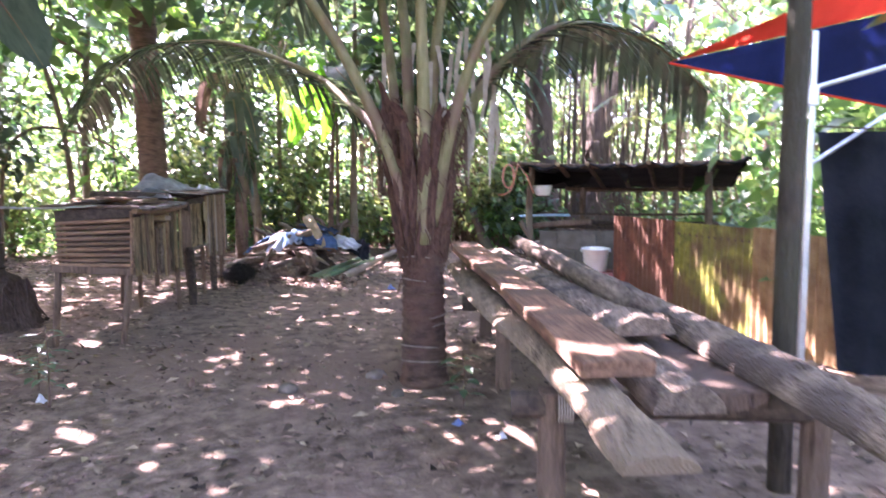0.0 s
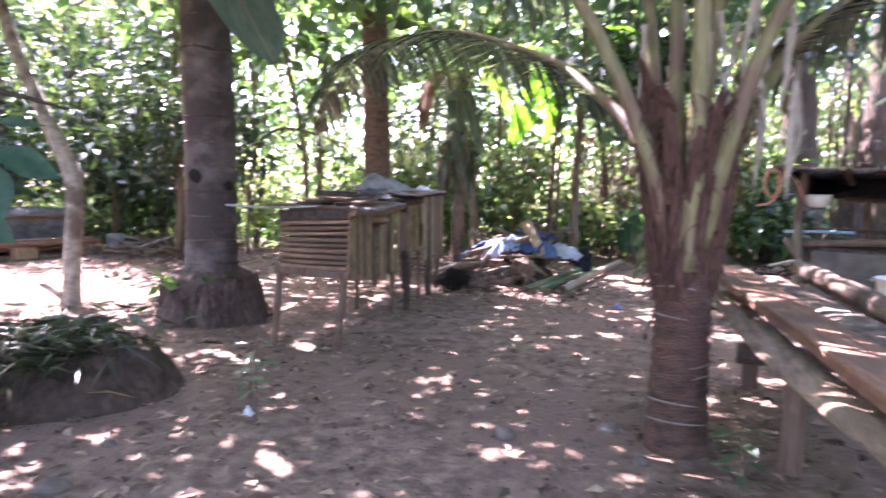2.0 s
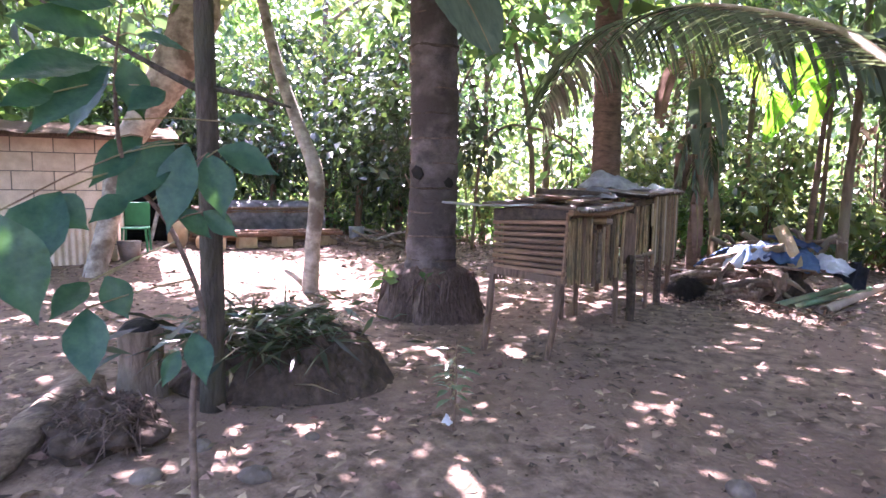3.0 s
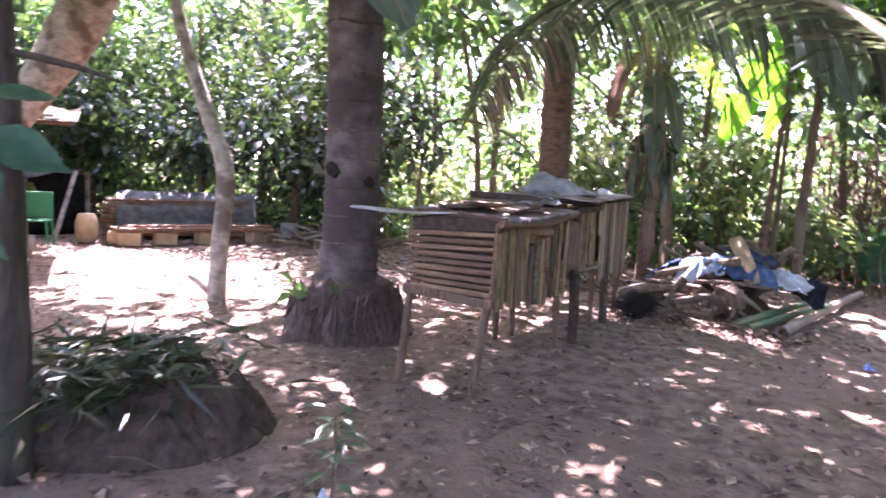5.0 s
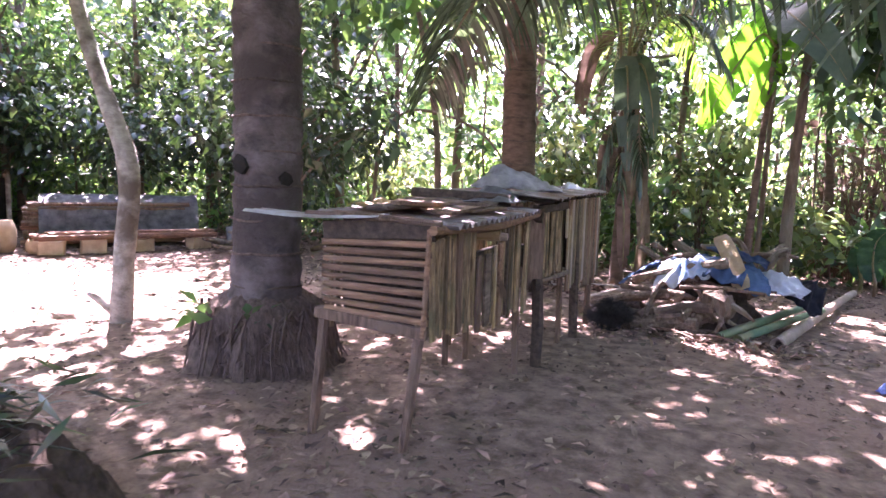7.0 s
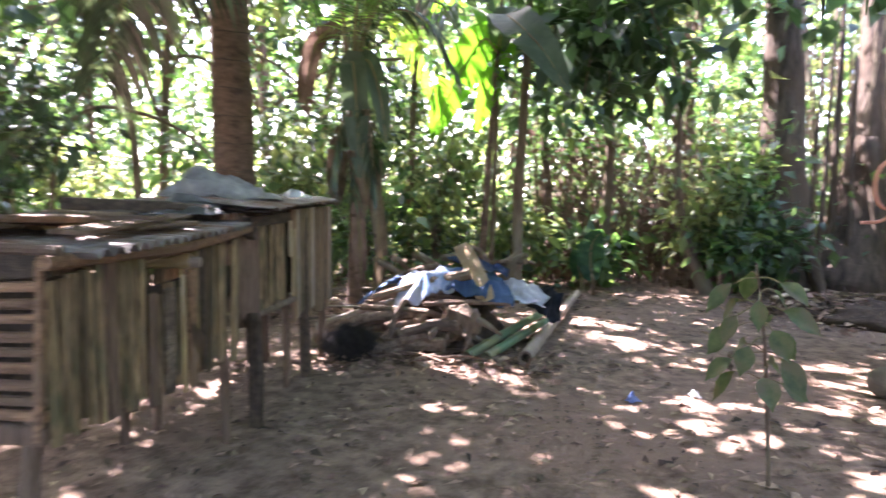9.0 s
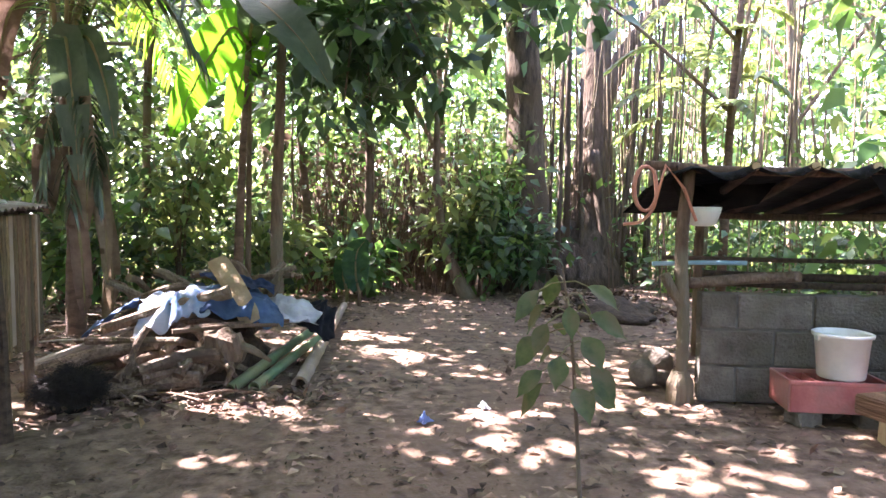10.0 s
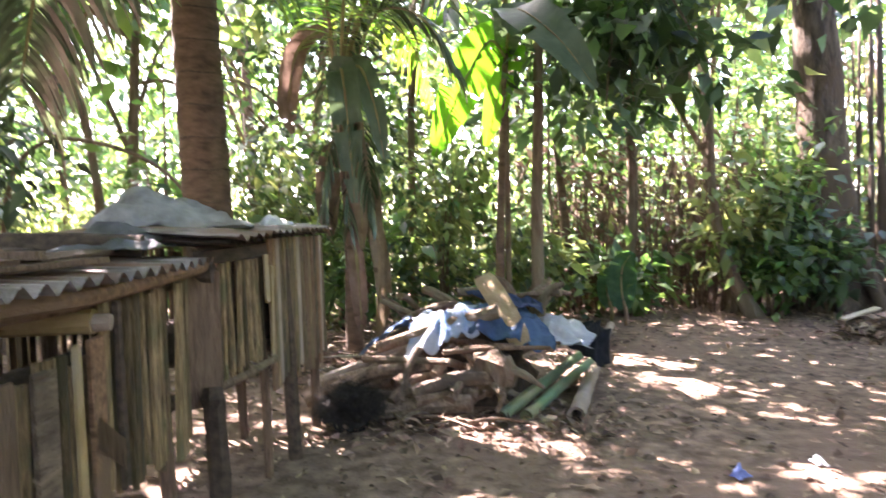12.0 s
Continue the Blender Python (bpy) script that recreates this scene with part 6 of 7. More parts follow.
def banana_plant():
    at = Vector((-2.15, 9.5, 0))
    b = thing("banana_plant", "banana plant with bright backlit and drooping old leaves", "banana plant", Matrix.Translation(at))
    L = lambda *p: [Vector(q) - at for q in p]
    part("pseudostem", tube_bm(L((-2.15, 9.6, -0.05), (-2.12, 9.62, 0.8), (-2.08, 9.65, 1.7), (-2.0, 9.6, 2.7)), [0.05, 0.042, 0.034, 0.03], 12, jag=0.05), BARK_RED, b, smooth=True)
    banana_leaf(b, L((-2.0, 9.6, 2.6), (-2.12, 9.42, 2.72), (-2.30, 9.3, 2.42), (-2.46, 9.3, 2.12), (-2.64, 9.3, 1.70)), 0.40, BANANA, 3, 5, face=(0.25, -1, 0))
    banana_leaf(b, L((-2.0, 9.6, 2.6), (-1.96, 9.62, 2.70), (-2.06, 9.6, 2.36), (-2.22, 9.6, 1.80)), 0.30, BANANA, 4, 6, face=(0.1, -1, 0))
    banana_leaf(b, L((-2.0, 9.6, 2.65), (-1.88, 9.2, 2.85), (-1.72, 8.7, 2.72), (-1.42, 8.5, 2.40), (-1.18, 8.5, 2.03)), 0.36, BANANA_DULL, 5, 2, 0.2, face=(0.2, -1, 0.2))
    banana_leaf(b, L((-2.0, 9.6, 2.65), (-2.2, 9.9, 3.1), (-2.7, 10.2, 3.3), (-3.2, 10.4, 3.0)), 0.45, BANANA, 6, 5)
    banana_leaf(b, L((-2.0, 9.6, 2.65), (-1.7, 9.8, 3.2), (-1.2, 9.9, 3.4), (-0.7, 9.9, 3.1)), 0.45, BANANA, 7, 5)


banana_plant()


def clump_palm():
    at = Vector((-3.13, 8.42, 0))
    p = thing("clump_palm", "small palm with feathered green fronds and hanging dead leaves", "palm tree", Matrix.Translation(at) @ Matrix.Scale(1.13, 4))
    part("trunk", tube_bm(smooth_line([(0, 0, -0.05), (0.02, 0, 0.7), (0.0, 0.02, 1.4), (-0.05, 0.03, 2.1)], 6), list(np.linspace(0.068, 0.048, 19)), 12, jag=0.14), BARK_RED, p, smooth=True)
    part("trunk", tube_bm(smooth_line([(0.17, 0.05, -0.05), (0.20, 0.05, 0.6), (0.20, 0.05, 1.3)], 6), list(np.linspace(0.034, 0.026, 13)), 9, jag=0.14), DEAD, p, smooth=True)
    for k in (0, 1, 2, 5, 6):
        a = k * 0.898 + 0.3
        c, s = math.cos(a), math.sin(a)
        r = random.uniform(0.55, 0.85)
        z = 1.85 + 0.03 * k
        add_frond(p, [(-0.05, 0.03, z - 0.3), (-0.05 + 0.12 * c, 0.03 + 0.12 * s, z + 0.25), (0.45 * r * c, 0.45 * r * s, z + 0.62), (0.95 * r * c, 0.95 * r * s, z + 0.55), (1.35 * r * c, 1.35 * r * s, z + 0.15)], 0.30, 40, 60 + k, 0.22, 0.5, 0.018, 0.024,
                  leaf_mat=FROND_GREEN if k % 2 else FROND)
    for k, line in enumerate([[(0, -0.02, 2.0), (0.24, -0.08, 2.5), (0.55, -0.12, 2.78), (0.90, -0.14, 2.80), (1.25, -0.15, 2.55)],
                              [(0, -0.04, 1.95), (0.10, -0.2, 2.4), (0.26, -0.44, 2.62), (0.44, -0.72, 2.55), (0.58, -0.95, 2.25)],
                              [(-0.05, 0, 2.0), (-0.20, 0.10, 2.6), (-0.50, 0.30, 3.05), (-0.90, 0.50, 3.30), (-1.30, 0.70, 3.30)],
                              [(0, 0, 2.05), (0.16, 0.05, 2.6), (0.34, 0.08, 3.0), (0.50, 0.10, 3.3), (0.62, 0.10, 3.5)]]):
        add_frond(p, line, 0.25, 60, 160 + k, 0.20, 0.40, 0.016, 0.020, leaf_mat=FROND_GREEN)
    banana_leaf(p, [(-0.02, -0.02, 1.95), (0.05, -0.14, 2.02), (0.10, -0.18, 1.6), (0.12, -0.18, 1.12)], 0.22, BANANA_DULL, 38, 4, 0.35, "old_leaf", face=(0.2, -1, 0))
    banana_leaf(p, [(0.0, -0.02, 1.95), (0.16, -0.10, 2.05), (0.28, -0.14, 1.75), (0.33, -0.14, 1.40)], 0.16, BANANA_DULL, 39, 4, 0.35, "old_leaf", face=(0.3, -1, 0))
    for k, (dx, dy, z, ln) in enumerate([(0.05, -0.14, 1.75, 0.8), (0.16, -0.10, 1.65, 0.65), (-0.08, -0.12, 1.5, 0.5)]):
        add_frond(p, [(-0.03, 0.0, z), (dx * 0.8, dy, z + 0.05), (dx * 1.3, dy * 1.3, z - ln * 0.5), (dx * 1.4, dy * 1.3, z - ln)], 0.22, 26, 80 + k, 0.2, 0.9, 0.012, 0.02)
    for k, (x, y, z, ln, w) in enumerate([(-0.36, -0.1, 2.05, 0.42, 0.16), (0.14, -0.12, 1.55, 0.75, 0.13), (-0.10, -0.1, 1.25, 0.35, 0.17), (0.22, -0.05, 1.15, 0.7, 0.10), (0.24, -0.02, 0.8, 0.55, 0.12), (0.10, -0.1, 0.62, 0.4, 0.12)]):
        banana_leaf(p, [(x * 0.25, y * 0.4, z + 0.32), (x * 0.8, y, z + 0.16), (x * 1.05, y * 1.1, z - ln * 0.5), (x * 1.0, y, z - ln)], w, DEAD, 30 + k, 3, 0.5, "dead_leaf", face=(0.3, -1, 0))


clump_palm()


# leaf hanging from an unseen crown over the tall palm
def hanging_frond():
    b = thing("banana_plant", "tall leaning banana stem with one long drooping leaf", "banana plant", Matrix.Translation((-4.35, 4.9, 0)))
    o = Vector((-4.35, 4.9, 0))
    L = lambda *p: [Vector(q) - o for q in p]
    part("pseudostem", tube_bm(L((-4.35, 4.9, -0.05), (-4.33, 4.85, 1.4), (-4.2, 4.7, 2.6), (-3.9, 4.4, 3.3)), [0.09, 0.08, 0.065, 0.04], 10, jag=0.05), BARK, b, smooth=True)
    banana_leaf(b, L((-3.9, 4.4, 3.3), (-3.4, 3.9, 3.25), (-2.85, 3.42, 2.75), (-2.45, 3.44, 2.15), (-2.27, 3.44, 1.86)), 0.42, BANANA_DULL, 41, 0, 0.2, face=(0.75, -0.66, 0.1))


hanging_frond()

# ---------------------------------------------------------------- house corner, lean-to, firewood rick and benches across the clearing
HOUSE = pose(-8.86, 3.72, 0, 0, 0, 180 + 68)
block_wall("wall_house", "concrete block wall of a small house, coloured as sunlit tan", HOUSE, 3.2, 7, 0.46, 0.235, 0.14, BLOCK_SUNLIT_TAN)
block_wall("wall_house", "block end wall of a small house, coloured as sunlit tan", HOUSE @ pose(0.07, -0.07, 0, 0, 0, -90), 2.6, 7, 0.46, 0.235, 0.14, BLOCK_SUNLIT_TAN)


def house_roof():
    r = thing("house_roof", "brown thatched eave over the block house", "roof", HOUSE)
    bm, rows = bmesh.new(), []
    for j in range(9):
        v = j / 8
        rows.append([bm.verts.new((-0.75 + 4.6 * i / 30, 0.75 - 2.4 * v, 1.62 + 0.28 * v + random.uniform(-.03, .03))) for i in range(31)])
    for a, b in zip(rows, rows[1:]):
        for i in range(30):
            bm.faces.new((a[i], a[i + 1], b[i + 1], b[i]))
    bmesh.ops.solidify(bm, geom=bm.faces[:], thickness=0.09)
    part("thatch", bm, THATCH, r)
    part("eave_beam", tube_bm([(-0.7, 0.6, 1.60), (3.7, 0.6, 1.60)], 0.04, 7, jag=0.1), TIMBER, r)


house_roof()
o = part("leaning_sheet", corrugated(0.62, 0.62, 0.076, 0.01), BLOCK_SUNLIT_TAN)
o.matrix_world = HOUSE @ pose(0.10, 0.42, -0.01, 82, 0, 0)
tagged(o, "corrugated sheet leaning on the house wall, in its sunlit tan", "sheet")
ob = part("bucket", tube_bm([(-8.70, 3.80, 0), (-8.70, 3.80, 0.28)], [0.11, 0.15], 16), ZINC, smooth=True)
tagged(ob, "grey bucket by the house wall", "bucket")
for k in range(3):
    ob = part("block", box_bm((0.4, 0.19, 0.19), HOUSE @ pose(1.15, 0.35, 0.09 + 0.19 * k, 0, 0, 10 * k), 0.008), BLOCK)
    tagged(ob, "stacked grey concrete block by the house", "block", "blocks by the house")
plain_tree("leaning_tree", "thick pale leaning tree trunk beside the house", [(-7.55, 2.95, -0.1), (-7.75, 3.25, 0.7), (-7.80, 3.42, 1.4), (-7.45, 3.9, 2.4), (-7.3, 4.15, 3.2), (-7.3, 4.3, 4.6)],
           [0.12, 0.11, 0.13, 0.24, 0.27, 0.16], BARK_PALE, n=14)


def lean_to():
    t = thing("lean_to", "dark lean-to of black sheet with a pale tarpaulin roof", "lean-to", Matrix.Translation((-11.3, 5.0, 0)))
    panel_sheet("wall_sheet", ((-0.25, -0.9, 0.0), (0.05, 0.55, 0.0), (0.05, 0.55, 0.95), (-0.25, -0.9, 1.05)), 20, 8, 0, TARP_BLACK, "black sheet wall", t, ripple=0.012)
    panel_sheet("roof_sheet", ((0.45, -1.1, 0.72), (0.30, 0.0, 0.98), (-0.7, 0.2, 1.45), (-0.7, -1.2, 1.5)), 14, 8, 0.05, TARP_GREY, "pale grey tarpaulin roof", t, ripple=0.006)
    for a, b in (((0.85, -0.25, -0.05), (0.25, 0.30, 1.0)), ((0.3, -1.0, -0.05), (0.3, -1.0, 0.85)), ((0.05, 0.55, -0.05), (0.05, 0.55, 1.0))):
        part("pole", tube_bm([a, b], 0.035, 8, jag=0.06), BARK_PALE, t)


lean_to()


def rick():
    r = thing("firewood_rick", "rick of split firewood under a grey tarpaulin", "woodpile", pose(-10.5, 5.55, 0, 0, 0, 66))
    for k in range(34):
        y = random.uniform(-0.25, 0.25)
        z = 0.10 + 0.065 * (k % 9)
        x0 = -0.05 + random.uniform(-.05, .05)
        part("split_log", tube_bm([(x0, -0.28 + 0.13 * (k // 9), z), (x0 + 2.05, -0.28 + 0.13 * (k // 9), z)], random.uniform(0.028, 0.04), 6, jag=0.15), random.choice([SLAT_FRONT, BARK, SLAB]), r)
    bm, rows = bmesh.new(), []
    for j in range(13):
        v = j / 12
        a = math.pi * (v - 0.5) * 1.15
        rows.append([bm.verts.new((0.12 + 2.05 * i / 24, -0.36 * math.sin(a) * (1 + 0.03 * math.sin(i)), 0.33 + 0.42 * math.cos(a) + 0.03 * noise.noise((i * 0.4, j * 0.4, 2)))) for i in range(25)])
    for a, b in zip(rows, rows[1:]):
        for i in range(24):
            bm.faces.new((a[i], a[i + 1], b[i + 1], b[i]))
    bmesh.ops.solidify(bm, geom=bm.faces[:], thickness=0.01)
    part("tarpaulin", bm, TARP_GREY, r, "grey tarpaulin cover", smooth=True)


rick()
for k, (x, y, h, rr) in enumerate([(-10.15, 5.10, 0.42, 0.15), (-9.75, 5.35, 0.2, 0.13)]):
    ob = part("clay_pot", tube_bm([(x, y, 0), (x, y, h * 0.25), (x, y, h * 0.7), (x, y, h)], [rr * 0.7, rr, rr * 1.02, rr * 0.75], 16), CLAY, smooth=True)
    tagged(ob, "tan clay pot standing by the firewood", "pot", "pots by the firewood")
for k, u in enumerate((0.0, 0.26, 0.58, 1.0)):
    x, y = -9.55 + 0.55 * u, 5.45 + 1.75 * u
    ob = part("block", box_bm((0.30, 0.20, 0.19), pose(x, y, 0.09, 0, 0, 60 + 12 * k), 0.012, 0.008), CLAY)
    tagged(ob, "tan block holding up the low bench", "block", "blocks under the low bench")
for k in range(5):
    ob = part("bench_board", tube_bm([(-9.72 + 0.07 * k, 5.25 + 0.15 * (k % 2), 0.225 + 0.03 * (k % 2)), (-9.4 + 0.07 * k, 6.3, 0.23 + 0.03 * (k % 2)), (-9.05 + 0.07 * k, 7.35, 0.225 + 0.03 * (k % 2))], 0.04, 7, jag=0.12), PLANK)
    tagged(ob, "rough reddish pole laid as a low bench", "pole", "poles of the low bench")
ob = part("bucket", tube_bm([(-8.75, 7.65, 0), (-8.75, 7.65, 0.32)], [0.11, 0.14], 14), TARP_GREY, smooth=True)
tagged(ob, "grey-blue bucket at the bench end", "bucket")
for k in range(26):
    x, y = random.uniform(-8.9, -7.2), random.uniform(7.3, 8.6)
    a = random.uniform(0, 6.28)
    log("log", "old branch lying at the clearing's edge", (x, y, 0.06), (x + 0.6 * math.cos(a), y + 0.6 * math.sin(a), random.uniform(0.08, 0.3)), random.uniform(.02, .06), .02, random.choice([BARK, BARK_PALE, SLAB]), "branches at the edge")
def plastic_chair():
    c = thing("plastic_chair", "green plastic chair standing by the house", "chair", pose(-9.9, 4.35, 0, 0, 0, 60))
    g = mat("green_plastic", (0.02, 0.16, 0.08), (0.03, 0.22, 0.11), 5, 0.4, 0.05)
    part("seat", box_bm((0.36, 0.36, 0.025), Matrix.Translation((0, 0, 0.36)), 0.008), g, c)
    part("backrest", box_bm((0.36, 0.025, 0.36), pose(0, 0.19, 0.56, -10), 0.008), g, c)
    for x in (-0.16, 0.16):
        for y in (-0.16, 0.16):
            part("leg", tube_bm([(x * 1.15, y * 1.15, -0.01), (x, y, 0.36)], 0.018, 6), g, c)


plastic_chair()


# ---------------------------------------------------------------- forest round the yard
frng = np.random.default_rng(2024)
SHIFT = np.array([SUN_TO.x / SUN_TO.z, SUN_TO.y / SUN_TO.z])


def yard_edge(x):
    """How far back the open dirt reaches at x."""
    return np.interp(x, [-13, -11, -7.5, -5, -3.5, -2.4, -1.2, -0.6, 0.7, 1.4, 2.2, 3.0, 6], [7.6, 8.6, 9.2, 8.9, 9.6, 10.2, 10.8, 12.6, 12.4, 12.4, 12.4, 10.6, 8.8])


# gaps in the crowns: where on the ground the sun comes through, their radius and how open they are
GAPS = [(-0.1, 8.6, 0.55, 0.92), (0.35, 8.75, 0.45, 0.92), (-0.55, 7.85, 0.3, 0.88), (0.1, 5.7, 0.4, 0.5), (0.55, 5.5, 0.4, 0.45), (-0.36, 5.95, 0.28, 0.7), (-1.86, 3.86, 0.26, 0.92),
        (-2.85, 6.0, 0.45, 0.85), (-0.1, 6.4, 0.28, 0.7), (-1.46, 2.36, 0.24, 0.6), (-0.7, 2.2, 0.26, 0.5), (0.5, 2.35, 0.3, 0.5), (-4.5, 3.5, 0.6, 0.75), (-1.0, 6.47, 0.24, 0.75), (-4.6, 6.2, 0.5, 0.8),
        (-1.92, 6.88, 0.42, 0.9), (-2.08, 3.9, 0.13, 0.95), (-3.56, 4.13, 0.2, 0.8), (-2.85, 3.75, 0.36, 0.75), (-2.45, 3.4, 0.2, 0.8), (-1.72, 4.55, 0.2, 0.8), (1.0, 2.2, 0.28, 0.85), (1.2, 1.15, 0.3, 0.85), (1.45, 2.6, 0.25, 0.8), (1.6, 3.2, 0.22, 0.8), (0.85, 3.3, 0.25, 0.8), (-3.0, 8.7, 0.7, 0.6), (-0.5, 10.6, 0.7, 0.7), (1.15, 2.9, 0.35, 0.8), (1.05, 3.7, 0.35, 0.8), (1.35, 9.5, 0.5, 0.6), (-2.6, 6.15, 0.5, 0.97), (-2.75, 5.6, 0.35, 0.85), (-1.74, 6.90, 0.60, 0.98), (-2.05, 3.55, 0.2, 0.85), (0.36, 1.95, 0.26, 0.85), (1.4, 5.0, 0.35, 0.7), (2.3, 3.7, 0.4, 0.75)]


def openness(x, y):
    """Share of the sun that the crowns let through to the ground at x, y."""
    a = np.exp(-(((x + 7.4) / 3.3) ** 2 + ((y - 5.1) / 2.5) ** 2) ** 2)
    b = 0.15 * np.exp(-((x - 0.1) / 1.3) ** 2 - ((y - 8.9) / 1.9) ** 2)
    for u, v, r, k in GAPS:
        b = np.maximum(b, k * np.exp(-(((x - u) / r) ** 2 + ((y - v) / r) ** 2) ** 1.4))
    c = 0.05 * np.exp(-((x - 0.6) / 0.75) ** 2 - ((y - 5.3) / 0.8) ** 2)
    d = 0.38 * np.exp(-((x + 4.9) / 1.1) ** 2 - ((y - 3.6) / 1.6) ** 2)
    e = 0.22 * np.exp(-((x + 3.0) / 1.0) ** 2 - ((y - 6.2) / 1.0) ** 2)
    f = np.maximum(0.75 * np.exp(-(((x - 1.25) / 0.5) ** 2 + ((y - 1.7) / 0.55) ** 2) ** 1.6), 0.65 * np.exp(-((x - 1.2) / 0.4) ** 2 - ((y - 3.3) / 0.8) ** 2))
    g = 0.97 * np.exp(-(((x + 0.95) / 0.75) ** 2 + ((y - 8.5) / 0.65) ** 2) ** 1.5)
    h = 0.85 * np.exp(-((x + 1.68) / 0.25) ** 2 - ((y - 6.75) / 0.22) ** 2)
    i = 0.55 * np.exp(-((x - 2.5) / 0.5) ** 2 - ((y - 4.0) / 0.7) ** 2)
    return np.clip(np.maximum.reduce([a, b, c, d, e, f, g, h, i]), 0, 1)


def sun_shafts(x, y):
    """Breaks in the crowns over the forest's edge, in patches a metre or two wide."""
    wave = 0.5 + 0.5 * np.sin(1.9 * x + 1.3 + 0.8 * np.sin(1.1 * y)) * np.sin(2.3 * y + 0.7 * x)
    return 0.92 * (y > yard_edge(np.clip(x, -13, 6)) - 0.1) * np.clip(3.0 * wave - 0.45, 0, 1)


def shaded(points, strength=1.0):
    """Keeps the clumps whose shadow falls where the crowns are closed."""
    s = points[:, :2] - SHIFT * points[:, 2:3]
    k = np.maximum(openness(s[:, 0], s[:, 1]) * strength, sun_shafts(s[:, 0], s[:, 1]) * np.clip((points[:, 2] - 0.5) / 0.7, 0, 1))
    return points[frng.random(len(points)) > k]


def thin(base, limit=0.93):
    """Which leaves stay: none where the sun shines into the yard, and over the forest's edge only up to a height that rolls from place to place."""
    s = base[:, :2] - SHIFT * base[:, 2:3]
    x, y = s[:, 0], s[:, 1]
    wave = 0.5 + 0.5 * np.sin(1.7 * x + 1.3 + 0.8 * np.sin(1.1 * y)) * np.sin(2.1 * y + 0.7 * x)
    roll = 0.5 + 0.5 * np.sin(3.3 * x + 0.5 + np.sin(1.9 * y)) * np.sin(2.9 * y - 1.2 * x + 2.0)
    top = np.where(wave > np.where(x < -9.4, 0.72, 0.46), 0.35 + 3.6 * roll, 99.0)
    top = np.where((x > 0.7) & (x < 3.6) & (y > 10.6), 99.0, top)
    top = np.where((x > -8.4) & (x < -4.6) & (wave > 0.22), 0.35 + 1.9 * roll, top)
    woods = y > yard_edge(np.clip(x, -13, 6)) - 0.5
    gone = np.where(woods, np.where(base[:, 2] > top, limit, 0.0), openness(x, y))
    return frng.random(len(base)) > gone


tree_spots = [(-6.2, 9.6), (-8.9, 9.9), (-11.8, 9.2), (-13.2, 6.4), (-3.3, 10.6), (-0.9, 13.6), (0.4, 14.2), (3.4, 10.6), (4.9, 9.2), (4.4, 6.3), (4.6, 3.2), (3.9, -0.8), (0.6, -3.6),
              (-3.4, -2.6), (-6.8, -1.2), (-10.6, 0.2), (-13.0, 2.8), (-5.2, 11.8), (-9.8, 12.4), (-2.4, 13.2), (2.6, 15.2), (5.6, 12.4), (-7.4, 14.2), (-13.4, 11.2), (7.0, 7.4)]
spots = np.array(tree_spots)

# unseen canopy clumps, placed by where their shade falls, given to the nearest tree
count = 8400
gx_, gy_, gz_ = frng.uniform(-9.5, 4.5, count), frng.uniform(-3.5, 10.4, count), frng.uniform(3.3, 6.2, count)
canopy_pts = shaded(np.stack([gx_ + SHIFT[0] * gz_, gy_ + SHIFT[1] * gz_, gz_], 1))
grain = np.array([noise.noise((p[0] * 0.55, p[1] * 0.55, p[2] * 0.3)) for p in canopy_pts])
canopy_pts = canopy_pts[grain > -0.5]
owner = np.argmin(((canopy_pts[:, None, :2] - spots[None]) ** 2).sum(-1), 1)

